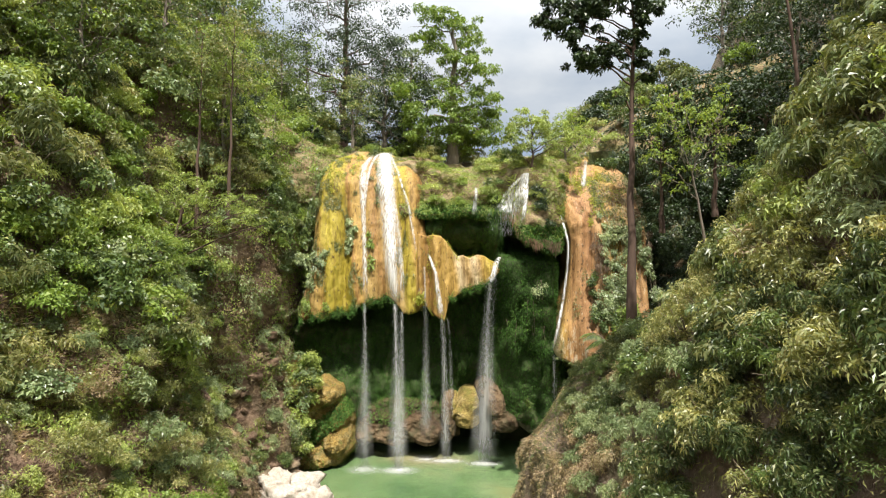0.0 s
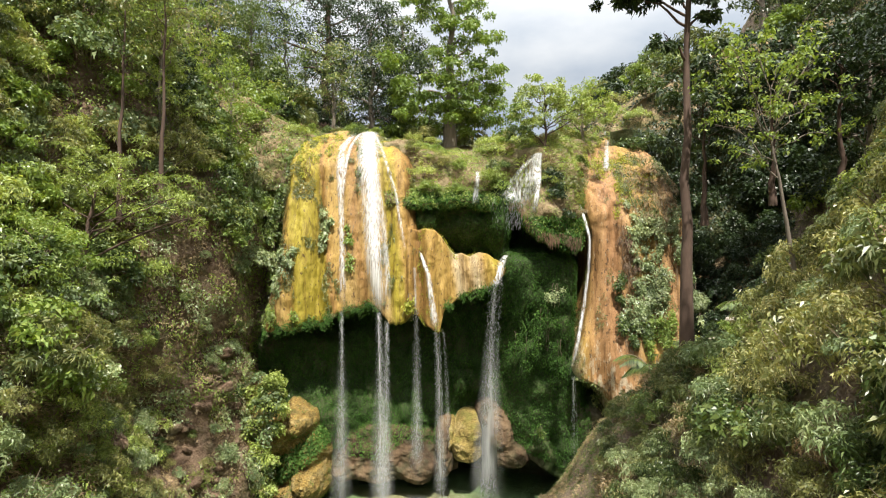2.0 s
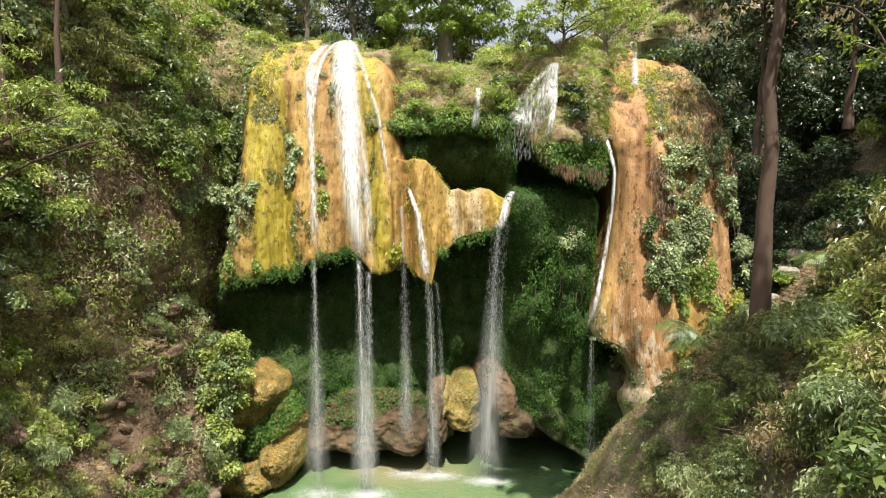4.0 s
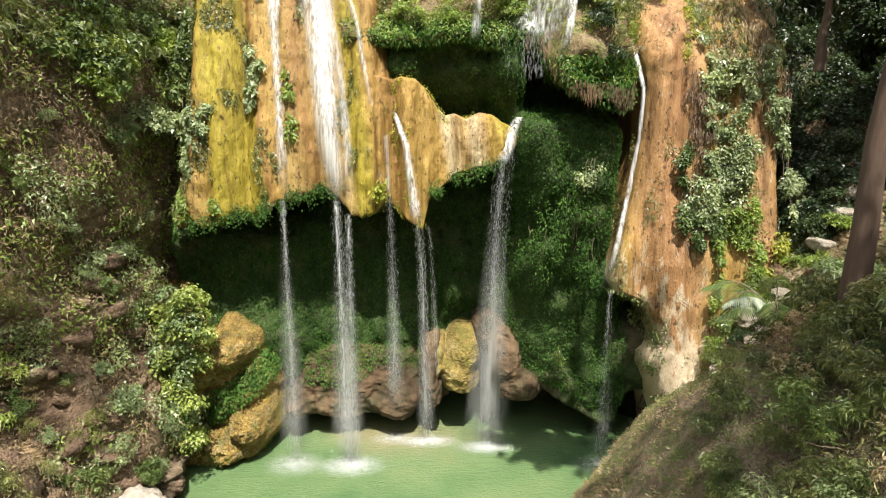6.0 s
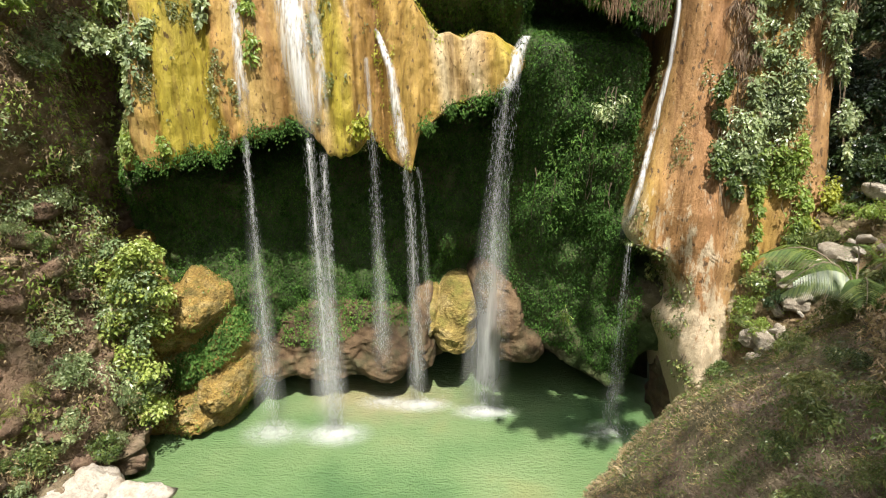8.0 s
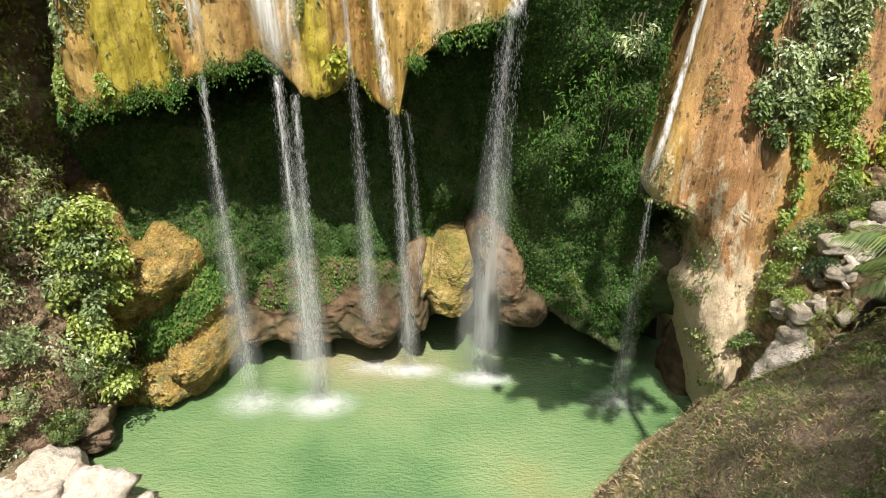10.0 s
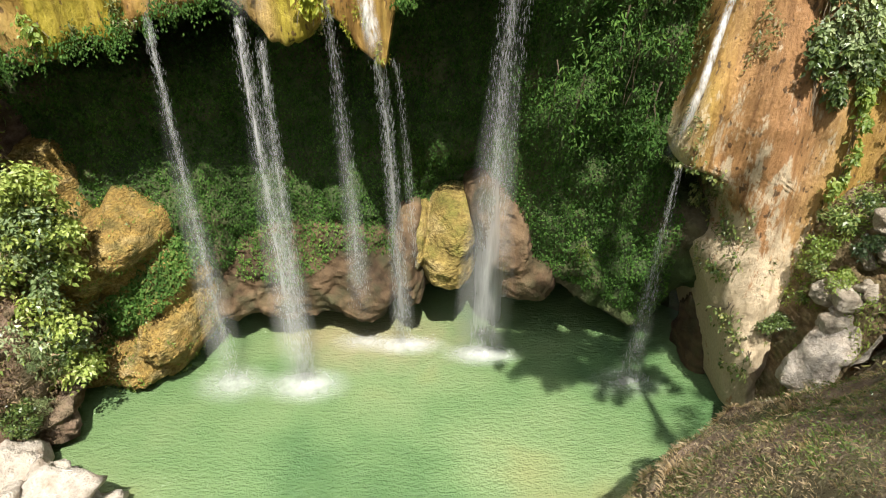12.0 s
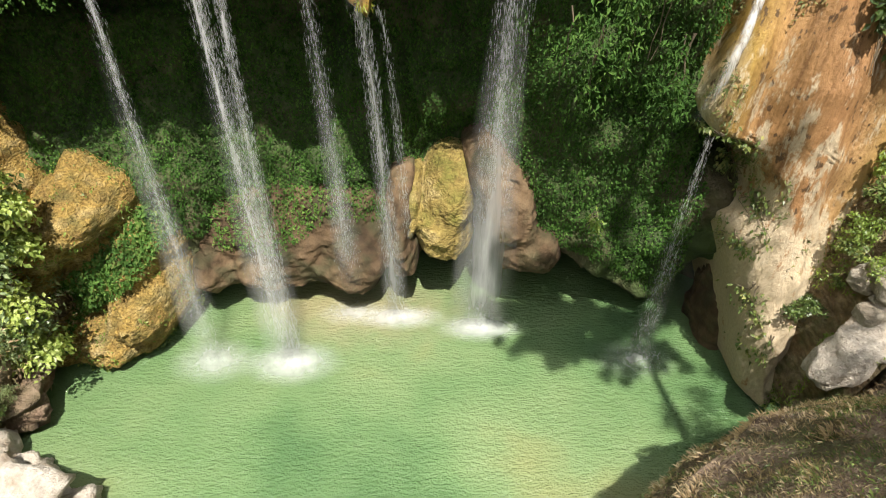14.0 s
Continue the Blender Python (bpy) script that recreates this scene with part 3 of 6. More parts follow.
# the knoll swells behind its rim and breaks off towards the gully
q[:, 2] += 1.1 * smoothstep(5.2, 6.6, q[:, 0]) * smoothstep(12.5, 9.5, q[:, 0]) * smoothstep(24.5, 27.5, q[:, 1]) * smoothstep(32.8, 31.6, q[:, 1])
brow_end = 8.1 + 0.3 * (q[:, 0] - 7.4) - 1.75 * np.maximum(q[:, 1] - 32, 0) + 1.5 * np.maximum(q[:, 0] - 11.5, 0) + 0.2 * fbm(q, 1.5, 3, 4.0)
q[:, 2] = np.where((q[:, 1] > 31.5) & (q[:, 0] > 3.5) & (q[:, 0] < 20), np.minimum(q[:, 2], np.maximum(brow_end, -1.6)), q[:, 2])
hill_east = sheet("hillside_east", RE, GRASS_SOIL, "grassy knoll rising to a steep bushy slope", "hillside")

# Back wall of the bowl under the curtain, mossy, hollowed at the foot
def wall_low(x):
    """Height at which the wall ends above the dark hollow at its foot."""
    return np.interp(x, [-8, -5.5, -3.5, -2.5, 0, 1, 2, 4, 5.5, 7.1, 8.3, 8.9, 9.6, 12], [0.5, 0.7, 1.3, 1.3, 1.4, 1.7, 2.2, 2.4, 2.4, 1.4, 0.7, 0.9, 2.3, 3.0])


def wall_y(x, z):
    a = np.clip(-0.5 - x, 0, 8.3)
    y = 45.0 - 0.034 * a ** 2 - 1.6 * smoothstep(7.5, 4.0, z) * smoothstep(-4.5, -7.5, x) - 3.4 * smoothstep(2.8, 5.2, x) - 0.5 * smoothstep(6, 9.5, x)
    y = y - 0.9 * smoothstep(3, 5, x) * smoothstep(5, 13, z)
    y = y - 1.7 * smoothstep(14.8, 17, z) * smoothstep(-3, -1, x) * smoothstep(4.4, 3.4, x)
    y = y - 1.0 * smoothstep(10.0, 3.5, z) * smoothstep(-7.5, -6, x) * smoothstep(1.5, 0.3, x)
    low = wall_low(x)
    y = y + 4.6 * smoothstep(low + 0.3, low - 0.4, z) * smoothstep(-9, -7, x)
    y = y + 6.0 * smoothstep(9, 12.5, z) * smoothstep(-3.5, -6.5, x)
    y = y + 6.0 * smoothstep(14.4, 16.0, z) * smoothstep(4.0, 5.0, x)
    return y + 4.0 * smoothstep(7.8, 9.0, x) * smoothstep(8.0, 9.5, z) + 2.2 * smoothstep(8.5, 9.4, x) * smoothstep(5.3, 6.8, z)


bx = np.linspace(-11.2, 12.0, 200)
bz = np.linspace(-1.8, 19.5, 170)
BX, BZ = np.meshgrid(bx, bz, indexing="ij")
BW = np.stack([BX, wall_y(BX, BZ), BZ], -1)
q = BW.reshape(-1, 3)
q[:, 1] -= 0.6 * fbm(q, 3.0, 4, 1.5) + 0.42 * np.abs(fbm(q * (1, 1, 0.8), 1.2, 3, 7.7))
back_wall = sheet("cliff_back", BW, MOSS_WALL, "mossy green hollowed cliff behind the waterfalls", "cliff")

# Rock masses that stand out of the back wall
def relief(name, x0, x1, z0, z1, base, lumps, material, label, warp=0.3, seed=0.0, nu=110, nv=100, scallop=0.07):
    """A face y(x, z) heaped up from lumps (x, z, half width, half height, depth, lean), hollow beneath."""
    X, V = np.meshgrid(np.linspace(x0, x1, nu), np.linspace(0, 1, nv), indexing="ij")
    flat = np.stack([X.ravel(), np.zeros(X.size), (z0 + (z1 - z0) * V).ravel()], 1)
    Z0 = z0 + 0.12 * fbm(np.stack([X[:, 0], X[:, 0] * 0, X[:, 0] * 0], 1), 0.9, 3, seed)[:, None]
    Z = Z0 + (z1 - Z0) * np.clip((V - 0.08) / 0.92, 0, 1)
    wx = X + warp * fbm(flat, 1.1, 3, seed + 1.0).reshape(X.shape)
    wz = Z + warp * fbm(flat, 1.1, 3, seed + 7.0).reshape(X.shape)
    out = np.zeros(X.shape)
    for cx, cz, hw, hh, dep, lean in lumps:
        a = radians(lean)
        u = ((wx - cx) * math.cos(a) + (wz - cz) * math.sin(a)) / hw
        w = (-(wx - cx) * math.sin(a) + (wz - cz) * math.cos(a)) / hh
        out = out + np.exp(7.0 * dep * np.clip(1 - np.abs(u) ** 2.4 - np.abs(w) ** 2.4, 0, 1) ** 0.5)
    out = np.log(out / len(lumps)) / 7.0
    back = 1 - np.clip(V / 0.08, 0, 1)
    ridge = 0.30 * np.abs(fbm(flat * (1, 1, 1.3), 1.0, 3, seed + 11.0)).reshape(X.shape)
    P = np.stack([X, base - out + ridge + 2.4 * back ** 0.7 + 3.0 * smoothstep(0.9, 0.15, out), Z + 0.25 * back], -1)
    q = P.reshape(-1, 3)
    q[:, 1] -= 0.16 * fbm(q, 0.9, 3, seed + 3.0) + scallop * np.abs(fbm(q * (1, 1, 1.8), 0.28, 3, seed + 5.0))
    ob = sheet(name, P, material, label, "cliff")
    return ob, P


foot, FP = relief("cliff_foot", -7.2, 1.4, 1.1, 4.9, 44.9, [(-5.7, 1.4, 1.2, 1.2, 4.2, 0), (-3.2, 1.6, 5.2, 2.9, 3.5, 0), (-4.3, 1.3, 1.5, 1.0, 3.7, 0), (-1.0, 1.6, 1.3, 1.5, 4.1, 0), (0.45, 2.5, 0.75, 2.2, 3.8, 0)],
                  CAVE_ROCK, "wet brown rock at the foot of the cliff", 0.25, 2.0)
cone_brown, CB = relief("cliff_cone", 2.2, 6.4, 2.15, 6.4, 45.2, [(4.5, 2.6, 1.7, 1.5, 4.4, 0), (3.9, 3.8, 1.4, 2.0, 4.2, 14)], CAVE_ROCK, "wet brown lime cone behind the free fall", 0.15, 4.0, 80, 80, 0.10)
cone_gold, CG = relief("cliff_cone", 0.2, 3.2, 2.15, 6.2, 45.2, [(1.85, 2.7, 1.2, 1.3, 3.9, 0), (2.05, 3.3, 1.05, 1.6, 3.75, -14), (0.8, 3.1, 0.55, 1.4, 3.5, -8)], CONE_ROCK, "yellow-green scalloped lime cone beneath the free fall", 0.12, 6.0, 70, 90, 0.13)
outcrop, OP = relief("cliff_outcrop", -12.2, -5.0, -0.15, 8.2, 43.4, [(-8.25, 4.95, 1.25, 1.1, 4.3, 0), (-9.4, 4.1, 1.7, 1.35, 4.3, 45), (-10.2, 3.0, 1.0, 1.2, 4.35, 0), (-7.5, 1.4, 1.3, 1.4, 4.6, 0), (-8.7, 0.5, 2.1, 1.2, 4.75, 12), (-10.2, 0.4, 1.5, 0.9, 4.6, 0), (-11.2, 3.8, 1.6, 3.9, 4.1, 0), (-8.3, 2.8, 2.0, 2.6, 3.75, 0)],
                     OCHRE_ROCK, "ochre scalloped rock outcrop overhanging the pool", 0.24, 9.0, 170, 190, 0.16)

# Earth cliff in the recess beside the orange buttress; its dark soil stands in for shade
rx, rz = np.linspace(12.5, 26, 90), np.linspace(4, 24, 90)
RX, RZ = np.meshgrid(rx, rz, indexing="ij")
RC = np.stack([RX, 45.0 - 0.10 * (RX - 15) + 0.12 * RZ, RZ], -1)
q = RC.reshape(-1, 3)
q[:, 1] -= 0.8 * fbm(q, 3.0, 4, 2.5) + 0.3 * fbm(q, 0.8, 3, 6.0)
recess = sheet("cliff_recess", RC, SOIL, "brown earth cliff beside the buttress, in dark soil for its shade", "cliff")

# Stony gully between the knoll and the orange buttress
def gully_z(x, y):
    return np.interp(x, [11.1, 11.3, 11.6, 12.0, 12.7, 14, 17, 21], [0.2, 2.8, 4.5, 5.6, 6.8, 8.2, 11.2, 15.0]) + 0.15 * (y - 36.5)


hx, hy = np.linspace(11.15, 21, 120), np.linspace(35.6, 46, 120)
HX, HY = np.meshgrid(hx, hy, indexing="ij")
HZ = gully_z(HX, HY)
GU = np.stack([HX, HY, HZ], -1)
q = GU.reshape(-1, 3)
q[:, 2] += 0.40 * fbm(q, 1.6, 4, 2.9) + 0.22 * np.abs(fbm(q, 0.5, 3, 1.9))
gully = sheet("ground_gully", GU, RUBBLE, "stony brown gully floor below the orange buttress", "ground")


# The great lime curtain
C_LEFT = ([9, 10.4, 14.3, 19.4, 21.5, 22.6, 23.4, 24], [-10.7, -10.6, -10.0, -9.8, -9.8, -9.4, -8.6, -7.6])
C_RIGHT = ([9, 10.6, 14, 16.5, 18, 19.5, 21.4, 22.6, 23.4, 24], [-1.2, -1.2, -1.2, -1.2, -1.25, -1.25, -1.7, -2.6, -3.7, -4.8])


def curtain_bottom(x):
    return np.interp(x, [-10.8, -10.2, -9.3, -6.8, -5.8, -4.4, -3.7, -2.9, -2.4, -1.8, -1.2], [10.3, 10.3, 10.6, 11.0, 11.5, 12.1, 11.6, 10.75, 10.6, 10.8, 11.4])


def curtain_y(x, z):
    y = 41.0 + 0.28 * np.logaddexp(0, (z - 13) / 1.2) * 1.2 + 0.27 * np.maximum(z - 20, 0) ** 2
    y = y + 0.13 * np.minimum(x + 5.5, 0)
    left, right = np.interp(z, *C_LEFT), np.interp(z, *C_RIGHT)
    e = np.minimum(x - left, right - x)
    y = y + np.where(right - x < x - left, np.interp(z, [15, 18], [0.7, 1.8]), 1.8) * (1 - np.clip(e / 1.0, 0, 1)) ** 2.2
    fold = 1 - 2 * np.abs(np.sin(x * 0.95 + 0.5 * np.sin(x * 0.7) + 0.05 * (z - 12))) ** 0.8 + 0.45 * (1 - 2 * np.abs(np.sin(x * 2.3 + 1.0)))
    y = y + fold * 0.24 * smoothstep(23.5, 16, z)
    y = y + 0.55 * np.exp(-((x + 4.0) / 0.55) ** 2) * smoothstep(15, 11, z)
    return y


def rough_curtain(q):
    q[:, 1] -= 0.16 * fbm(q * (1, 1, 0.2), 0.9, 4, 2.0) + 0.07 * fbm(q * (1, 1, 0.6), 0.35, 3, 8.0)
    return q


nu, nv = 180, 170
cv = np.linspace(0, 1, nv)
cu = np.linspace(0, 1, nu)
CP = np.zeros((nu, nv, 3))
x0 = -10.7 + 9.5 * cu
zb = curtain_bottom(x0) + 0.22 * fbm(np.stack([x0, x0 * 0, x0 * 0], 1), 0.6, 3, 5.0)
body = np.clip((cv - 0.14) / 0.86, 0, 1)
CZ = zb[:, None] + (23.9 - zb[:, None]) * body[None]
xl, xr = np.interp(CZ, *C_LEFT), np.interp(CZ, *C_RIGHT)
CX = xl + (xr - xl) * cu[:, None]
CP[..., 0], CP[..., 1], CP[..., 2] = CX, curtain_y(CX, CZ), CZ
under = 1 - np.clip(cv / 0.14, 0, 1)[None]
CP[..., 1] += 3.4 * under ** 1.2
CP[..., 2] += -0.25 * np.sin(under * math.pi) * 1.0 + 0.9 * under ** 2
CP.reshape(-1, 3)[:] = rough_curtain(CP.reshape(-1, 3))
curtain = sheet("cliff_curtain", CP, TRAVERTINE, "ochre lime curtain streaked with yellow algae", "cliff")


# The smaller ochre buttress beside it, with the lip that feeds the free fall
def knob_bottom(x):
    return np.interp(x, [-2.1, -1.3, -0.9, 0.15, 0.42, 1.43, 3.0, 3.5, 4.3], [11.8, 11.3, 10.9, 10.3, 11.6, 12.4, 13.0, 13.3, 13.9])


def knob_top(x):
    return np.interp(x, [-2.1, -1.3, -0.9, -0.2, 0.2, 0.75, 1.1, 1.5, 2.0, 2.6, 3.1, 3.5, 4.3], [16.6, 16.4, 16.5, 16.4, 16.0, 15.2, 14.85, 14.95, 14.75, 15.0, 14.9, 14.6, 14.3])


def knob_y(x, f):
    """f: 0 at the bottom edge, 1 at the top edge."""
    y = 41.1 - 0.35 * np.sin(x * 2.2 + 0.4) - 0.12 * np.sin(x * 6.1) - 0.5 * np.exp(-((x + 0.1) / 0.7) ** 2) * (1 - f)
    y = y + 0.55 * f ** 3
    return y + 0.9 * (1 - np.clip((x + 2.1) / 0.8, 0, 1)) ** 2 + 0.45 * np.exp(-((x + 1.05) / 0.3) ** 2) + 0.8 * (1 - np.clip((4.3 - x) / 0.7, 0, 1)) ** 2


nu, nv = 170, 130
kx = np.linspace(-2.1, 4.3, nu)
kv = np.linspace(0, 1, nv)
KX = np.repeat(kx[:, None], nv, 1)
f = np.clip((kv - 0.16) / 0.64, 0, 1)[None] * np.ones((nu, 1))
KB = knob_bottom(kx) + 0.10 * fbm(np.stack([kx, kx * 0, kx * 0], 1), 0.5, 3, 1.0)
KT = knob_top(kx)
KZ = KB[:, None] + (KT - KB)[:, None] * f
KY = knob_y(KX, f)
under = 1 - np.clip(kv / 0.16, 0, 1)[None]
over = np.clip((kv - 0.8) / 0.2, 0, 1)[None]
KY = KY + 3.6 * under ** 1.2 + 3.4 * over
KZ = KZ - 0.2 * np.sin(under * math.pi) + 0.8 * under ** 2 + 0.25 * np.sin(np.minimum(over * 3, 1) * math.pi / 2) - 0.5 * over
KP = np.stack([KX, KY, KZ], -1)
KP.reshape(-1, 3)[:] = rough_curtain(KP.reshape(-1, 3))
knob = sheet("cliff_lip", KP, TRAVERTINE, "pale ochre lime buttress with a spilling lip", "cliff")


# Upper slope above the dark hollow: mossy brink, then a green brow up to the plateau
def brink(x):
    """Height and front of the brink."""
    z = np.interp(x, [-14, -3, 4.9, 5.8, 8.2, 9, 30], [19.0, 18.3, 17.8, 15.9, 15.5, 17, 20])
    y = np.interp(x, [-14, -3, 4.7, 5.8, 8.2, 9.5, 12, 30], [45, 42.6, 42.0, 39.8, 39.6, 43.0, 47, 49])
    return z, y


nu, nv = 260, 130
ux = np.concatenate([np.linspace(-60, -16, 20), np.linspace(-15.5, 16, 200), np.linspace(17, 70, 40)])
uv = np.linspace(0, 1, nv)
UX = np.repeat(ux[:, None], nv, 1)
bz_, by_ = brink(ux)
g = np.clip((uv - 0.12) / 0.88, 0, 1)[None]
back = 1 - np.clip(uv / 0.12, 0, 1)[None]
crest = np.interp(ux, [-60, -20, -10, -2, 0, 3, 5, 8, 12, 20, 70], [40, 30, 23.9, 23.0, 22.3, 22.4, 22.9, 23.2, 24.0, 30, 44])
climb = smoothstep(-0.02, 0.42, g)
UY = by_[:, None] + 2.9 * back + 0.9 * smoothstep(0.0, 0.25, g) + (50.9 - by_[:, None]) * smoothstep(0.12, 0.62, g) ** 1.4 + 110 * np.maximum(g - 0.55, 0) ** 1.6
UZ = bz_[:, None] + 0.5 * back + (crest - bz_)[:, None] * climb + 9 * np.maximum(g - 0.5, 0)
UP = np.stack([UX, UY, UZ], -1)
q = UP.reshape(-1, 3)
q[:, 2] += 0.40 * fbm(q, 2.6, 4, 1.0)
q[:, 1] += 0.75 * fbm(q, 2.2, 4, 6.0)


def brow_y(x, z):
    """The face of the brow at (x, z), nearest grid place."""
    front = UP[:, 14:80].reshape(-1, 3)
    y = np.array([front[np.argmin((front[:, 0] - a) ** 2 + (front[:, 2] - b) ** 2), 1] for a, b in zip(np.atleast_1d(x), np.atleast_1d(z))])
    return np.convolve(np.pad(y, 8, mode="edge"), np.ones(17) / 17, "valid")


brow = sheet("hillside_brow", UP, BROW_SOIL, "green brow above the falls with a mossy overhanging brink", "hillside")


# The orange buttress with the side stream
S_LEFT = ([0, 3, 4.4, 4.8, 5.6, 6.5, 7.3, 7.75, 8.2, 10, 12, 14, 16, 18, 20, 24], [10.4, 9.8, 9.3, 9.2, 9.8, 9.6, 8.9, 7.8, 7.6, 8.1, 8.6, 8.9, 9.0, 8.7, 8.6, 9.2])


def spur_y(x, z):
    left = np.interp(z, *S_LEFT)
    y = 39.4 + 0.16 * np.maximum(z - 9, 0) + 0.33 * np.maximum(z - 17, 0) ** 1.6 - 0.22 * np.minimum(x - 9, 4) * smoothstep(14, 5, z)
    y = y + 1.6 * (1 - np.clip((x - left) / 0.8, 0, 1)) ** 2
    y = y + 0.05 * np.maximum(x - 12, 0) ** 2 + 0.5 * np.abs(np.sin(x * 0.85 + 0.03 * z)) - 0.16 * np.sin(x * 3.7 + z * 0.2)
    return y - 1.3 * smoothstep(6.5, 2.0, z) * smoothstep(8.5, 11, x)


nu, nv = 140, 180
su = np.linspace(0, 1, nu)
sv = np.linspace(0, 1, nv)
SZ = np.repeat((0.2 + 23.6 * sv)[None], nu, 0)
xl = np.interp(SZ, *S_LEFT)
SX = xl + (15.3 - xl) * su[:, None]
SP = np.stack([SX, spur_y(SX, SZ), SZ], -1)
side_in = np.clip(1 - su / 0.06, 0, 1)[:, None]
SP[..., 1] += 2.2 * side_in
SP[..., 0] += 0.4 * side_in
SP[..., 1] += 5.0 * np.clip((su[:, None] - 0.9) / 0.1, 0, 1) ** 2
q = SP.reshape(-1, 3)
q[:, 1] -= 0.15 * fbm(q * (1, 1, 0.25), 1.0, 3, 4.0) + 0.05 * fbm(q * (1, 1, 0.6), 0.4, 3, 3.0) + smoothstep(7, 3, q[:, 2]) * (0.2 * fbm(q * (1, 1, 0.6), 1.6, 4, 2.0) + 0.28 * np.abs(fbm(q * (1, 1, 0.7), 0.7, 3, 12.0)))
q[:, 1] -= 0.45 * smoothstep(15, 19, q[:, 2]) * fbm(q, 1.3, 4, 21.0)
spur = sheet("cliff_buttress", SP, TRAVERTINE_ORANGE, "orange lime buttress with a narrow side stream", "cliff")

# The pool
th = np.linspace(0, 2 * math.pi, 160, endpoint=False)
rr = np.linspace(0.02, 1, 60)
PX = np.stack([0 + 16 * np.cos(th)[:, None] * rr, 33.0 + 14.0 * np.sin(th)[:, None] * rr, np.zeros((160, 60))], -1)
pool = part("water", mesh_from("water", PX.reshape(-1, 3), grid_faces(160, 60, True), WATER, True))
tagged(pool, "milky green pool with ripples below the falls", "water", kind="structure")

# ---- plants ----
def in_reach(p):
    """The stretch of the gorge that opens towards the falls from the south."""
    return (np.abs(p[:, 0]) < 0.86 * p[:, 1] + 1.5) & (p[:, 2] < 16.5 + 0.5 * p[:, 1])


def pick(P, n, keep, r):
    """n random places on a sheet, spread by area, where keep(p) holds; with the sheet's normals, turned up and out."""
    N = sheet_normals(P)
    up = N[..., 2].mean()
    if (up if abs(up) > 0.3 else -N[..., 1].mean()) < 0:
        N = -N
    a = np.linalg.norm(np.cross(np.gradient(P, axis=0), np.gradient(P, axis=1)), axis=2)
    ok = keep(P.reshape(-1, 3)) & in_reach(P.reshape(-1, 3))
    w = a.ravel() * ok
    k = r.choice(len(w), size=n, p=w / w.sum())
    nu, nv = P.shape[:2]
    i, j = k // nv, k % nv
    du, dv = np.gradient(P, axis=0)[i, j], np.gradient(P, axis=1)[i, j]
    p = P[i, j] + du * r.uniform(-0.5, 0.5, (n, 1)) + dv * r.uniform(-0.5, 0.5, (n, 1))
    return p, N[i, j]


def facing(n):
    """Leaf directions that hang over a face with normals n, and the twist that lays leaves on it."""
    r = rng
    t = r.normal(size=n.shape)
    t -= n * (t * n).sum(1, keepdims=True)
    t /= np.linalg.norm(t, axis=1, keepdims=True) + 1e-9
    way = t + n * r.uniform(0.1, 0.8, (len(n), 1)) + np.array([0, 0, -0.25])
    return way, n + np.array([0, -0.15, 0.7]) + 1.0 * r.normal(size=n.shape)


def lobe_leaves(centres, radii, count, length, width, r, flat=0.75, droop=0.15, inner=0.35, simple=True):
    """Leaves on the shells of a heap of lobes."""
    c = np.asarray(centres); rad = np.asarray(radii)
    k = r.choice(len(c), size=count, p=rad ** 2 / (rad ** 2).sum())
    d = r.normal(size=(count, 3)); d /= np.linalg.norm(d, axis=1, keepdims=True)
    d[:, 2] = np.where(d[:, 2] < -0.35, -d[:, 2], d[:, 2])
    depth = 1 - inner * r.random(count) ** 2 + 0.16 * r.normal(size=count)
    pos = c[k] + d * (rad[k] * depth)[:, None] * np.array([1, 1, flat])
    way, tw = facing(d)
    size = r.uniform(0.6, 1.35, count)
    return leaves(pos, way, length * size, width * size, droop, tw, r, simple)


def rooted(tubes, sides, n):
    """Tubes of the same make joined into one mesh that shares the foot of the first."""
    v, f = joined(tubes)
    to = np.arange(len(v))
    first = to % (sides * n)
    to = np.where(first % n == 0, first, to)
    used, f = np.unique(to[f], return_inverse=True)
    return v[used], f.reshape(-1, 4)


def shrub_meshes(name, leaf_mat, seed, count=1400, length=0.128, width=0.08, lobes=18, spread=0.74, tall=0.75, droop=0.15, stems=6):
    r = np.random.default_rng(seed)
    ang = r.uniform(0, 2 * math.pi, lobes)
    rad = np.sqrt(r.random(lobes)) * spread
    c = np.stack([rad * np.cos(ang), rad * np.sin(ang), tall * (1.0 - 0.6 * (rad / spread) ** 2) * r.uniform(0.45, 1.15, lobes)], 1)
    size = r.uniform(0.12, 0.36, lobes)
    v, f = lobe_leaves(c, size, count, length, width, r, 0.8, droop, 0.6)
    crown = mesh_from(name + "_foliage", v, f, leaf_mat)
    tubes = []
    b = r.normal(size=3) * (0.06, 0.06, 0.0) + (0, 0, -0.5)
    for k in range(stems):
        e = c[k % lobes] + r.normal(size=3) * 0.2 + (0, 0, 0.12)
        tubes.append(tube(bent(b, e, 0.08, 4, 0.03, r), np.linspace(0.026, 0.007, 4), 3))
    v, f = rooted(tubes, 3, 4)
    return mesh_from(name + "_stems", v, f, TWIG), crown


def thing_of(name, base_mesh, child_name, child_mesh, label, category, group):
    ob = part(name, base_mesh)
    part(child_name, child_mesh, ob)
    return tagged(ob, label, category, group)


def shrub_kind(name, leaf_mat, label, category, group, seeds, **kw):
    return [thing_of(name, *(lambda m: (m[0], "foliage", m[1]))(shrub_meshes(name, leaf_mat, s, **kw)), label, category, group) for s in seeds]


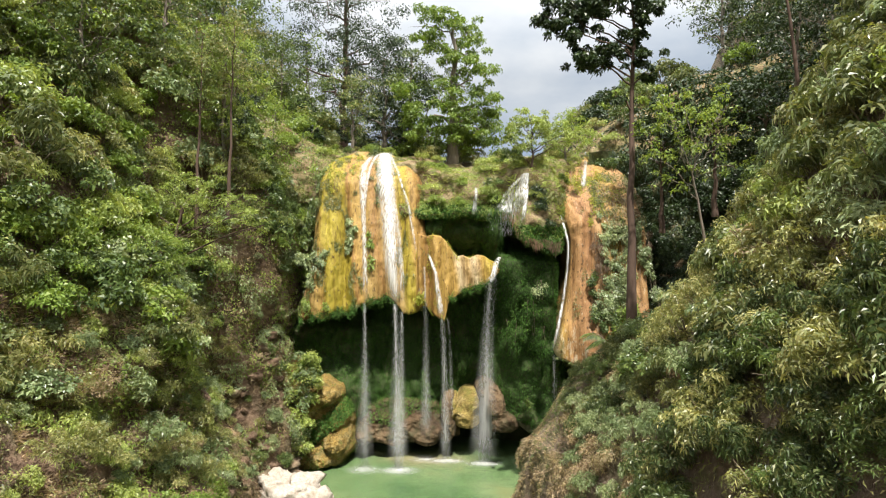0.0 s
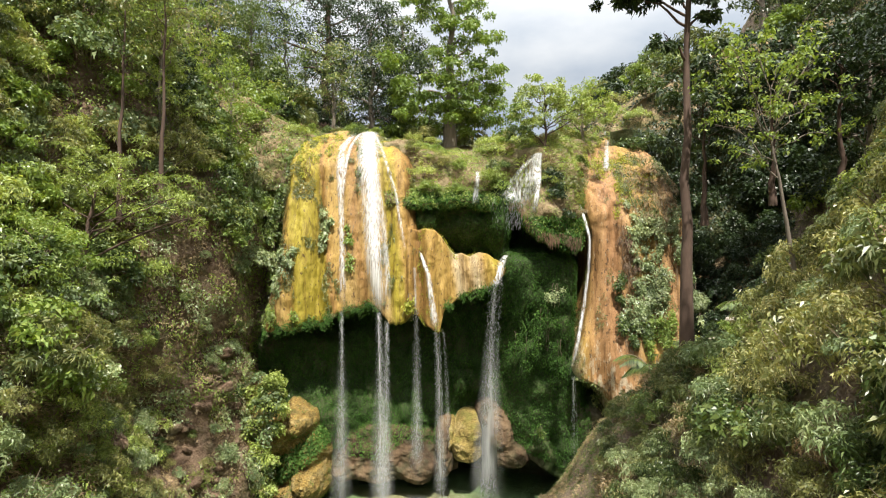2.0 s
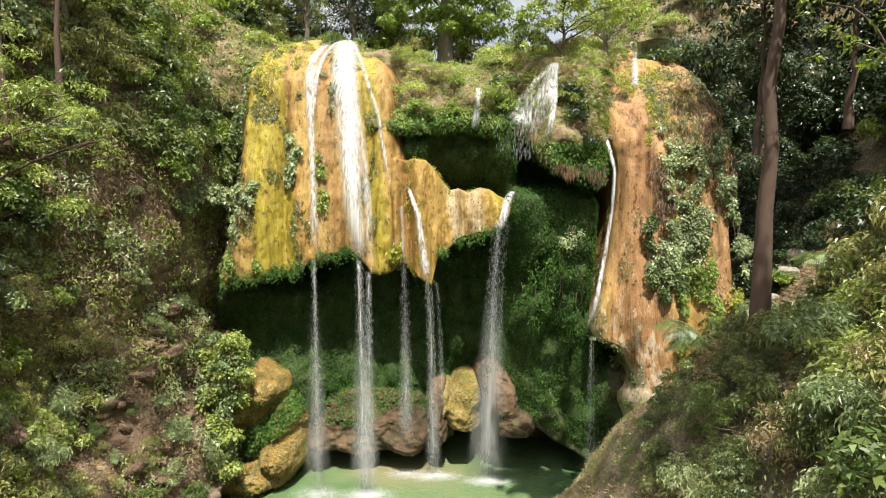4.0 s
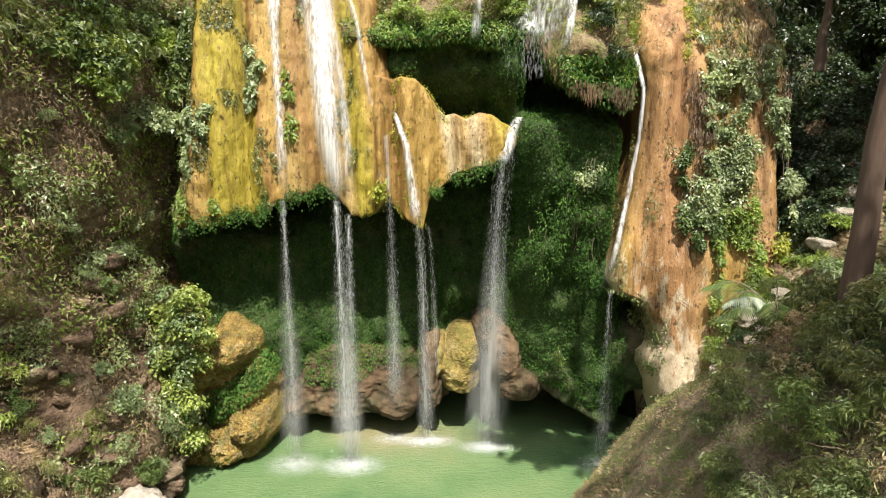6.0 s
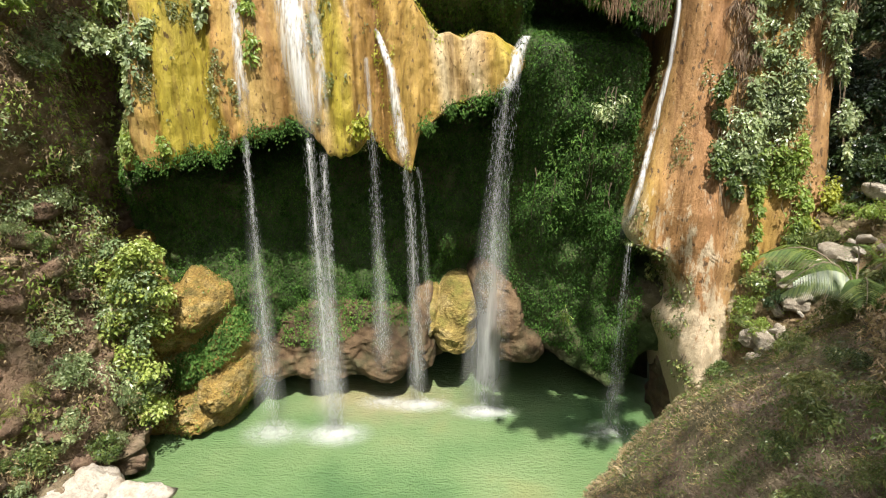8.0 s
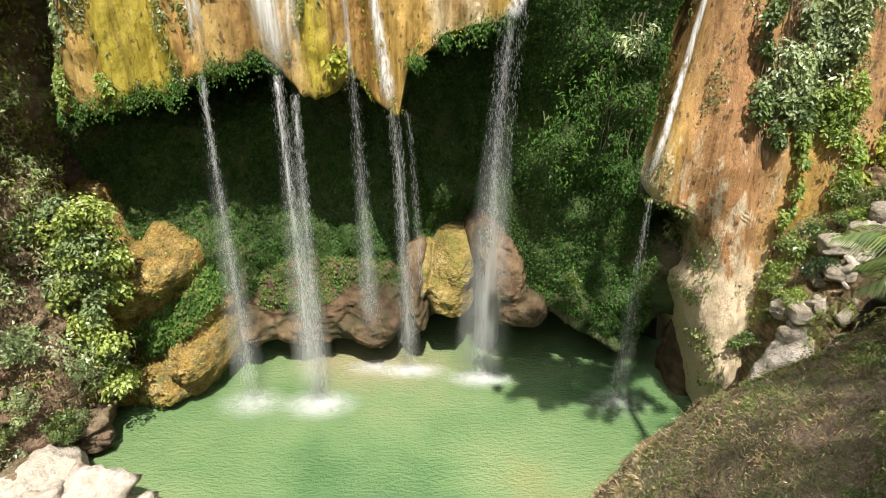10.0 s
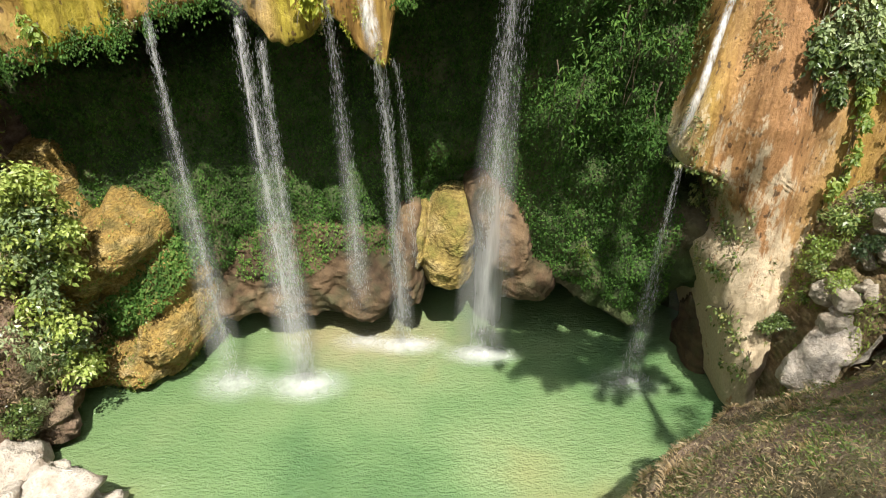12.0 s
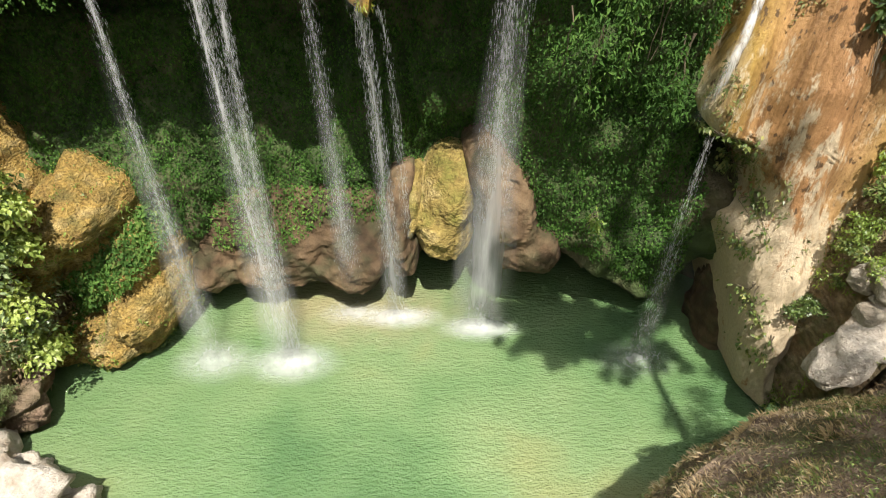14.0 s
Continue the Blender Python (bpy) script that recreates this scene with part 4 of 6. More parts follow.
def upright(p, n, size, r, lean=0.35):
    """A pose at p that leans a little along n, turned at random."""
    up = Vector((0, 0, 1)) * (1 - lean) + Vector(n) * lean
    turn = up.to_track_quat("Z", "Y").to_matrix().to_4x4()
    s = size * r.uniform(0.85, 1.15)
    return Matrix.Translation(Vector(p)) @ turn @ pose(0, 0, 0, 0, 0, r.uniform(0, 360)) @ Matrix.Diagonal((s, s, s * r.uniform(0.8, 1.2), 1))


KINDS = {
    "mid": shrub_kind("green_shrub", LEAF_MID, "leafy mid-green shrub rooted on the hillside", "shrub", "green shrubs on the slopes", (1, 2, 3)),
    "dark": shrub_kind("dark_shrub", LEAF_DARK, "dense dark-green shrub rooted on the hillside", "shrub", "dark shrubs on the slopes", (4, 5), length=0.14, width=0.082),
    "olive": shrub_kind("bamboo_shrub", LEAF_OLIVE, "olive bamboo-like shrub with narrow drooping leaves", "shrub", "narrow-leaved shrubs on the slopes", (6, 7, 8), length=0.17, width=0.034, droop=0.45, count=1500, tall=0.9),
    "lime": shrub_kind("lime_shrub", LEAF_LIME, "bright lime-green shrub with soft leaves", "shrub", "lime shrubs on the slopes", (9, 10), length=0.14, width=0.078),
    "dry": shrub_kind("dry_shrub", LEAF_DRY, "half-dry brown shrub with bare twigs", "shrub", "dry shrubs on the slopes", (11, 12), count=950, length=0.15, width=0.036, droop=0.3, stems=14),
    "fine": shrub_kind("bamboo_clump", LEAF_MID, "green bamboo clump with fine narrow leaves", "shrub", "narrow-leaved shrubs on the slopes", (14, 15), length=0.15, width=0.026, droop=0.35, count=1700, tall=0.95),
    "wisp": shrub_kind("bamboo_clump", LEAF_PALE, "grey-green bamboo clump with fine narrow leaves", "shrub", "narrow-leaved shrubs on the slopes", (16, 17), length=0.15, width=0.030, droop=0.35, count=1600, tall=0.95),
    "fresh": shrub_kind("fresh_shrub", LEAF_FRESH, "sunlit yellow-green shrub with feathery leaves", "shrub", "lime shrubs on the slopes", (18, 19), length=0.13, width=0.05, droop=0.3, count=1300, tall=0.65, spread=0.75),
    "bamboo": shrub_kind("leafy_bamboo", LEAF_BAMBOO, "dark bamboo thicket with long drooping leaves", "shrub", "narrow-leaved shrubs on the slopes", (20, 21), length=0.15, width=0.032, droop=0.5, count=2000, tall=1.0),
    "sunny": shrub_kind("feathery_shrub", LEAF_SUNNY, "sunlit olive bamboo shrub with fine feathery leaves", "shrub", "narrow-leaved shrubs on the slopes", (22, 23), length=0.12, width=0.032, droop=0.35, count=1700, tall=0.85),
    "pale": shrub_kind("pale_shrub", LEAF_PALE, "grey-green shrub with large pale leaves", "shrub", "pale shrubs on the slopes", (13,), length=0.135, width=0.085, count=1150),
}
used_first = set()


def plant(kind, m, r):
    """Stands one shrub of a kind; the first ones are those already made."""
    src = KINDS[kind][r.integers(len(KINDS[kind]))]
    if src.name not in used_first:
        used_first.add(src.name)
        src.matrix_basis = m
        return src
    ob = copy_thing(src, m)
    ob.matrix_basis = m
    return ob


def spread_shrubs(P, n, keep, mix, sizes, seed, lean=0.4, apart=0.8):
    r = np.random.default_rng(seed)
    p, nn = pick(P, n * 3, keep, r)
    names, weights = list(mix), np.array(list(mix.values()), dtype=float)
    done = []
    for a, b in zip(p, nn):
        if len(done) >= n:
            break
        if done and np.min(np.linalg.norm(np.array(done) - a, axis=1)) < apart:
            continue
        done.append(a)
        f = fbm(a[None], 6.0, 2, seed)[0]
        w = weights * np.exp(1.6 * f * np.linspace(-1, 1, len(weights)))
        plant(names[r.choice(len(names), p=w / w.sum())], upright(a + b * 0.1, b, r.uniform(*sizes), r, lean), r)


spread_shrubs(LW, 190, lambda p: (p[:, 1] > 14) & (p[:, 1] < 46) & (p[:, 2] > np.where(p[:, 1] > 29, 13.5, 9.5)) & (p[:, 2] < 36) & (p[:, 0] > -36),
              {"mid": 1.8, "olive": 1.6, "lime": 2.6, "fresh": 2.6, "sunny": 1.6, "pale": 1.4}, (0.9, 1.9), 21, 0.3, 1.0)
spread_shrubs(LW, 105, lambda p: (p[:, 1] > 12) & (p[:, 1] < 32) & (p[:, 2] > 2.0) & (p[:, 2] < 12),
              {"sunny": 4.0, "wisp": 2.0, "fresh": 2.4, "lime": 1.0, "dry": 1.4}, (0.5, 1.05), 22, 0.4, 0.6)
spread_shrubs(LW, 60, lambda p: (p[:, 1] > 20) & (p[:, 1] < 35) & (p[:, 2] > 14) & (p[:, 2] < 27),
              {"lime": 2.4, "fresh": 3.0, "sunny": 2.4, "pale": 1.0}, (0.9, 1.6), 11, 0.35, 0.8)
spread_shrubs(LW, 60, lambda p: (p[:, 1] > 20) & (p[:, 1] < 35) & (p[:, 2] > 5) & (p[:, 2] < 14),
              {"wisp": 2.4, "fresh": 2.6, "sunny": 3.0, "pale": 1.4}, (0.6, 1.1), 10, 0.4, 0.6)
spread_shrubs(LW, 80, lambda p: (p[:, 1] > 30) & (p[:, 1] < 40) & (p[:, 2] > 1.5) & (p[:, 2] < 15),
              {"dry": 1.4, "wisp": 2.0, "pale": 2.0, "sunny": 1.6, "mid": 1.0}, (0.3, 0.75), 20, 0.5, 0.5)
# Mostly dark leaves here, standing in for the shade on this slope
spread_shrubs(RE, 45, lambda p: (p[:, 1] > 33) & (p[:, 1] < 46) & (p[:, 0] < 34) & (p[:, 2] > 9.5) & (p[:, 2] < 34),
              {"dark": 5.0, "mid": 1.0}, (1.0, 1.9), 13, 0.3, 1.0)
spread_shrubs(RE, 140, lambda p: (p[:, 1] > 15) & (p[:, 1] < 33) & (p[:, 0] < 30) & (p[:, 2] > 9.5) & (p[:, 2] < 38) & ~((p[:, 1] > 26) & (p[:, 0] < 9.5)),
              {"olive": 1.6, "mid": 1.0, "wisp": 1.6, "fresh": 1.4, "sunny": 4.0}, (0.8, 1.35), 23, 0.3, 1.0)
spread_shrubs(RE, 60, lambda p: (p[:, 1] > 15) & (p[:, 1] < 29) & (p[:, 0] > 7) & (p[:, 2] > 10.5) & (p[:, 2] < 20),
              {"wisp": 2.0, "fresh": 1.4, "sunny": 4.0, "dry": 1.0}, (0.8, 1.3), 16, 0.3, 0.7)
spread_shrubs(RE, 55, lambda p: (p[:, 1] > 8) & (p[:, 1] < 18) & (p[:, 2] > 12) & (p[:, 2] < 27),
              {"olive": 1.6, "wisp": 1.6, "fresh": 1.0, "sunny": 3.0}, (0.9, 1.5), 14, 0.3, 0.8)
spread_shrubs(RE, 30, lambda p: (p[:, 1] > 11) & (p[:, 1] < 16.5) & (p[:, 2] > 9.5) & (p[:, 2] < 14.5),
              {"bamboo": 2.0, "sunny": 1.6, "fine": 1.0}, (0.7, 1.1), 9, 0.4, 0.5)
spread_shrubs(RE, 60, lambda p: (p[:, 1] > 8) & (p[:, 1] < 18) & (p[:, 0] > 5.0) & (p[:, 2] > 4.5) & (p[:, 2] < 14),
              {"bamboo": 3.0, "fine": 0.8, "sunny": 1.2}, (0.7, 1.15), 12, 0.3, 0.55)
spread_shrubs(RE, 90, lambda p: (p[:, 1] > 17) & (p[:, 1] < 25.5) & (p[:, 0] > 5.0) & (p[:, 2] > 4.5) & (p[:, 2] < 11.5),
              {"bamboo": 2.0, "sunny": 1.8, "dry": 2.4, "wisp": 1.4}, (0.5, 0.9), 19, 0.3, 0.45)
spread_shrubs(RE, 70, lambda p: (p[:, 1] > 23) & (p[:, 1] < 31) & (p[:, 0] > 6.6 + 0.8 * np.maximum(0, p[:, 1] - 27.5)) & (p[:, 2] > 5.8) & (p[:, 2] < 12),
              {"olive": 3.0, "fine": 2.0, "dry": 1.2}, (0.4, 0.8), 24, 0.3, 0.5)
spread_shrubs(RE, 34, lambda p: (p[:, 1] > 24.5) & (p[:, 1] < 30.5) & (p[:, 0] > 6.0 + 0.55 * np.maximum(0, p[:, 1] - 27)) & (p[:, 0] < 10.5) & (p[:, 2] > 6) & (p[:, 2] < 12),
              {"bamboo": 3.0, "olive": 1.2}, (0.35, 0.65), 61, 0.3, 0.4)
spread_shrubs(RE, 30, lambda p: (p[:, 1] > 40) & (p[:, 1] < 64) & (p[:, 0] < 44) & (p[:, 2] > 16) & (p[:, 2] < 48),
              {"dark": 2.0, "mid": 2.6, "lime": 1.0}, (1.6, 2.6), 18, 0.2, 1.2)
spread_shrubs(UP, 34, lambda p: (p[:, 1] > 40) & (p[:, 1] < 47) & (p[:, 0] > -2) & (p[:, 0] < 13) & (p[:, 2] > 18.2) & ~((np.abs(p[:, 0] - 5.3) < 1.0) & (p[:, 2] < 21.2)) & ~((np.abs(p[:, 0] - 2.4) < 0.4) & (p[:, 2] < 20.4)),
              {"fresh": 3.4, "lime": 2.0, "sunny": 2.0, "dry": 0.6}, (0.35, 0.75), 17, 0.4, 0.45)
spread_shrubs(UP, 50, lambda p: (p[:, 1] > 42.5) & (p[:, 1] < 62) & (p[:, 0] > -12) & (p[:, 0] < 17) & (p[:, 2] > 19.3) & ~((np.abs(p[:, 0] - 5.2) < 1.0) & (p[:, 2] < 21)),
              {"fresh": 2.4, "lime": 2.6, "sunny": 1.6, "mid": 1.0}, (0.5, 1.2), 25, 0.3, 0.7)
spread_shrubs(UP, 42, lambda p: (p[:, 1] > 54) & (p[:, 1] < 75) & (p[:, 0] > -22) & (p[:, 0] < 26) & ((p[:, 0] < 4.5) | (p[:, 0] > 15)),
              {"dark": 2.4, "mid": 2.2, "olive": 1.0}, (1.6, 2.8), 26, 0.1, 1.2)
spread_shrubs(UP, 68, lambda p: (p[:, 1] > 43) & (p[:, 1] < 60) & (((p[:, 0] > -24) & (p[:, 0] < -10.5)) | ((p[:, 0] > 14.5) & (p[:, 0] < 40))),
              {"dark": 2.2, "mid": 2.4, "olive": 1.0, "lime": 0.9}, (1.1, 2.1), 27, 0.25, 0.9)
spread_shrubs(LW, 26, lambda p: (p[:, 1] > 37) & (p[:, 1] < 48) & (p[:, 2] > 15) & (p[:, 2] < 26),
              {"mid": 2.4, "lime": 1.4, "dark": 1.0, "olive": 1.0}, (0.9, 1.6), 28, 0.4, 0.7)
spread_shrubs(GU, 14, lambda p: (p[:, 0] > 11.3) & (p[:, 0] < 20) & (p[:, 1] < 40) & (p[:, 1] > 36.3), {"mid": 2.0, "lime": 2.0, "dark": 1.0}, (0.4, 0.85), 29, 0.2, 0.7)
# Only dark kinds in the recess: its shade is put into the leaf colour
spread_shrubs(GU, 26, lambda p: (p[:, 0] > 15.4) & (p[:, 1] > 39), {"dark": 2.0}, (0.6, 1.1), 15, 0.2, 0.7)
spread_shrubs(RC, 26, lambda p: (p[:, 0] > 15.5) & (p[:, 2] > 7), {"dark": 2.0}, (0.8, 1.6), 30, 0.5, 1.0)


# Grass mounds on the brow and the dark bush above the hanging roots
rb = np.random.default_rng(9)
for x, y, z, size, kind in ((3.4, 42.6, 19.5, 1.0, "fresh"), (3.9, 42.4, 18.9, 0.8, "lime"), (2.9, 42.8, 19.0, 0.7, "fresh"), (-0.9, 43.0, 20.0, 0.9, "fresh"), (-0.6, 42.7, 19.0, 0.7, "lime"), (0.6, 43.4, 20.6, 0.8, "sunny"), (1.2, 42.8, 18.8, 0.6, "lime"),
                            (7.2, 40.6, 18.2, 0.9, "dark"), (8.2, 40.9, 18.6, 0.9, "olive"), (6.5, 40.6, 17.5, 0.7, "dry"), (7.6, 40.2, 17.0, 0.7, "dark"), (8.3, 40.4, 17.3, 0.7, "dry"), (6.9, 41.0, 19.2, 0.8, "dark")):
    plant(kind, upright((x, y, z), (0, -0.5, 0.8), size, rb, 0.3), rb)


# Undergrowth, past counting
def carpet(name, P, n, keep, leaf_mat, length, width, label, category, seed, lift=0.25, droop=0.2, hang=0.0):
    r = np.random.default_rng(seed)
    p, nn = pick(P, n, keep, r)
    clump = fbm(p, 0.8, 2, seed)
    p = p + nn * (lift * (0.35 + 0.65 * np.clip(clump + 0.4, 0, 1.3))[:, None] * r.random((n, 1)))
    way, tw = facing(nn)
    way = way + np.array([0, 0, -hang])
    size = r.uniform(0.55, 1.4, n)
    v, f = leaves(p, way, length * size, width * size, droop, tw, r, True)
    return tagged(part(name, mesh_from(name, v, f, leaf_mat)), label, category, kind="stuff")


carpet("undergrowth", LW, 75000, lambda p: (p[:, 1] > 13) & (p[:, 1] < 48) & (p[:, 2] > 3) & (p[:, 2] < 40) & (p[:, 0] > -36) & (fbm(p, 2.5, 3, 1.0) > -0.35 - 0.04 * (p[:, 2] - 8)),
       LEAF_LIME, 0.16, 0.075, "mixed green undergrowth over the slope", "undergrowth", 31, 0.5)
carpet("bank_weeds", LW, 42000, lambda p: (p[:, 1] > 13) & (p[:, 1] < 33) & (p[:, 2] > 1.5) & (p[:, 2] < 14) & (fbm(p, 1.8, 3, 3.0) > -0.15),
       LEAF_SUNNY, 0.12, 0.04, "sunlit olive weeds over the lower bank", "weeds", 58, 0.5)
carpet("dry_litter", LW, 26000, lambda p: (p[:, 1] > 27) & (p[:, 1] < 41) & (p[:, 2] > 0.5) & (p[:, 2] < np.where(p[:, 1] > 28, 17, 11)) & (fbm(p, 1.4, 3, 4.0) > -0.55),
       LEAF_DRY, 0.13, 0.042, "brown dry creepers over the bare cliff", "undergrowth", 32, 0.7, 0.2, 0.1)
carpet("cliff_weeds", LW, 12000, lambda p: (p[:, 1] > 27) & (p[:, 1] < 41) & (p[:, 2] > 1.5) & (p[:, 2] < 17) & (fbm(p, 1.1, 3, 6.0) > 0.38),
       LEAF_PALE, 0.13, 0.065, "pale green weeds scattered over the earth cliff", "weeds", 40, 0.8, 0.1)
carpet("undergrowth", RE, 85000, lambda p: (p[:, 1] > 8) & (p[:, 1] < 62) & (p[:, 2] > 7.5) & (p[:, 2] < 47) & (p[:, 0] < 42) & ~((p[:, 1] > 26) & (p[:, 0] < 9)),
       LEAF_SUNNY, 0.15, 0.045, "sunlit olive undergrowth over the bushy slope", "undergrowth", 33, 0.5)
carpet("undergrowth", UP, 40000, lambda p: (p[:, 1] < 52) & (p[:, 0] > -12) & (p[:, 0] < 14) & (p[:, 2] > np.where(p[:, 0] > 5.2, 16.2, 18.3)) & ~((np.abs(p[:, 0] - 4.9 - 0.4 * (p[:, 2] - 17.9)) < 0.65) & (p[:, 2] < 21)) & (fbm(p, 1.4, 3, 41.0) > -0.15),
       LEAF_LIME, 0.13, 0.05, "yellow-green low growth on the brow", "undergrowth", 34, 0.4)
carpet("undergrowth", UP, 16000, lambda p: (p[:, 1] < 60) & (p[:, 0] > -30) & (p[:, 0] < -10),
       LEAF_MID, 0.22, 0.11, "mid-green undergrowth on the upper slopes", "undergrowth", 37, 0.6)
# Dark leaves paint the shade of the right upper slope
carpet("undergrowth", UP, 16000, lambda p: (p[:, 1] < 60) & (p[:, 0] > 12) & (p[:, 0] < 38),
       LEAF_DARK, 0.22, 0.11, "undergrowth on the upper slope, coloured dark for its shade", "undergrowth", 59, 0.6)
carpet("dry_litter", RE, 18000, lambda p: (p[:, 1] > 23) & (p[:, 1] < 38) & (p[:, 0] < 13) & (p[:, 2] > 1.0) & (p[:, 2] < 12) & (fbm(p, 1.2, 3, 5.0) > -0.25),
       LEAF_DRY, 0.09, 0.011, "brown dry stalks and leaf litter on the knoll", "litter", 38, 0.15, 0.1)
carpet("low_weeds", RE, 15000, lambda p: (p[:, 1] > 23) & (p[:, 1] < 37) & (p[:, 0] < 12) & (p[:, 2] > 1.5) & (p[:, 2] < 12) & (fbm(p, 1.3, 3, 8.0) > 0.08),
       LEAF_MID, 0.055, 0.022, "low green weeds in patches on the knoll", "weeds", 39, 0.2, 0.1)
carpet("lime_tufts", CP, 13000, lambda p: (p[:, 2] > 10.2) & (p[:, 1] < 47) & (fbm(p * (1, 1, 0.5), 0.55, 3, 3.0) > 0.55 - 0.4 * smoothstep(20, 23, p[:, 2])),
       LEAF_OLIVE, 0.11, 0.06, "small green tufts dotted over the ochre curtain", "tufts", 44, 0.2, 0.2, 0.4)
carpet("lime_tufts", KP, 1600, lambda p: (p[:, 2] > 10.4) & (p[:, 1] < 43) & (fbm(p * (1, 1, 0.6), 0.5, 3, 5.0) > 0.5),
       LEAF_YELLOWGREEN, 0.10, 0.05, "small yellow-green tufts on the lime buttress", "tufts", 45, 0.15, 0.2, 0.4)
carpet("lime_tufts", SP, 7000, lambda p: (p[:, 2] > 3) & (p[:, 1] < 45) & (fbm(p * (1, 1, 0.4), 0.6, 3, 7.0) > 0.48 - 0.22 * smoothstep(17, 21, p[:, 2])),
       LEAF_OLIVE, 0.12, 0.05, "yellow-green tufts over the orange buttress", "tufts", 46, 0.2, 0.2, 0.4)
carpet("moss_carpet", OP, 8000, lambda p: (p[:, 0] > -9.8) & (p[:, 0] < -6.3) & (p[:, 2] > 1.8 + 0.8 * (p[:, 0] + 8.7)) & (p[:, 2] < 2.6 + 0.8 * (p[:, 0] + 9.6)),
       LEAF_MOSS, 0.12, 0.085, "dark moss in the hollow of the outcrop", "moss", 47, 0.2, 0.3, 0.5)
carpet("moss_carpet", OP, 3600, lambda p: (p[:, 0] > -9.9) & (fbm(p, 0.7, 3, 2.0) > 0.25),
       LEAF_LIME, 0.085, 0.05, "grey-green weeds dotted over the ochre outcrop", "weeds", 48, 0.15, 0.3, 0.3)
carpet("gully_weeds", GU, 5000, lambda p: (p[:, 0] < 15.5) & (p[:, 1] < 40) & (fbm(p, 0.8, 3, 9.0) > 0.15),
       LEAF_LIME, 0.09, 0.04, "yellow-green weeds between the gully stones", "weeds", 60, 0.25)
# Dark leaves over gully and recess carry the shade that the sun leaves out
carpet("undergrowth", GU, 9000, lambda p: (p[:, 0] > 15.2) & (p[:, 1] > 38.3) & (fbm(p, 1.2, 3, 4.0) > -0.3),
       LEAF_DARK, 0.20, 0.10, "growth over the upper gully, coloured dark for shade", "undergrowth", 57, 0.5, 0.3, 0.2)
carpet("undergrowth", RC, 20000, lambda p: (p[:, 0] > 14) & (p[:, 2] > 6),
       LEAF_DARK, 0.24, 0.12, "growth over the recess, coloured dark for its shade", "undergrowth", 49, 0.6, 0.3, 0.4)
carpet("moss_carpet", FP, 8000, lambda p: (p[:, 2] > 3.2 + 0.9 * fbm(p * (1, 1, 0), 1.5, 3, 2.0)) & (p[:, 0] < 0.0) & (p[:, 1] < 45),
       LEAF_MOSS, 0.085, 0.065, "dark moss over the brown rock foot", "moss", 50, 0.3, 0.3, 0.5)
carpet("lime_tufts", UP, 7000, lambda p: (p[:, 1] < 43.6) & (p[:, 0] > -2.2) & (p[:, 0] < 4.8) & (p[:, 2] > 17.7) & (p[:, 2] < 19.2),
       LEAF_LIME, 0.14, 0.06, "sunlit green tufts along the brink", "tufts", 43, 0.35, 0.2, 0.2)
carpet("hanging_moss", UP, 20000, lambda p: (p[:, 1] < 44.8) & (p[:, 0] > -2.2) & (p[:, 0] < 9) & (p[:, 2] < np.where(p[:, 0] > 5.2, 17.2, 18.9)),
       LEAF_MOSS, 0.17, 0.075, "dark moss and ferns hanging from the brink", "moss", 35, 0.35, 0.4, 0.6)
carpet("moss_carpet", BW, 200000, lambda p: (p[:, 0] > -11.3) & (p[:, 0] < 9.3) & (p[:, 2] > wall_low(p[:, 0]) + 0.9 + 0.8 * smoothstep(1.5, -0.5, p[:, 0]) + 0.9 * fbm(p * (1, 1, 0), 2.0, 3, 2.0)) & (p[:, 2] < 18.5),
       LEAF_MOSS, 0.078, 0.062, "dark-green moss carpet on the cliff", "moss", 36, 0.24, 0.3, 0.5)


def grass(name, P, n, keep, length, label, seed, leaf_mat=LEAF_GRASS, clump=1):
    r = np.random.default_rng(seed)
    p, nn = pick(P, n // clump, keep, r)
    n = clump * (n // clump)
    p, nn = np.repeat(p, clump, axis=0), np.repeat(nn, clump, axis=0)
    fan = 0.55 * r.normal(size=(n, 3)) * (1, 1, 0.5)
    if clump > 1:
        p = p + 0.10 * fan - nn * (nn * 0.10 * fan).sum(1, keepdims=True)
    tuft = fbm(p, 0.5, 2, 3.0)
    way = nn * 0.5 + np.array([0, 0, 0.55]) + fan
    size = length * r.uniform(0.5, 1.3, n) * (0.75 + 0.5 * np.clip(tuft, 0, 1))
    v, f = leaves(p - nn * 0.02, way, size, 0.008, 0.35, None, r, True)
    return tagged(part(name, mesh_from(name, v, f, leaf_mat)), label, "grass", kind="stuff")


def knoll(p):
    """The open grassy top of the knoll."""
    return (p[:, 1] > 22) & (p[:, 1] < 38) & (p[:, 0] < 15) & (p[:, 2] > 4.3) & (p[:, 2] < 12.5)


def rim(p, inner, outer):
    """The edge of the knoll above the pool."""
    k = np.argmin(((p[:, None, :2] - EAST[None, ::3]) ** 2).sum(2), axis=1)
    d = ((p[:, :2] - EAST[::3][k]) * outw[::3][k]).sum(1)
    return (d > outer) & (d < inner) & (p[:, 1] > 22) & (p[:, 1] < 36.5) & (p[:, 0] < 12) & (p[:, 2] > 1.5)


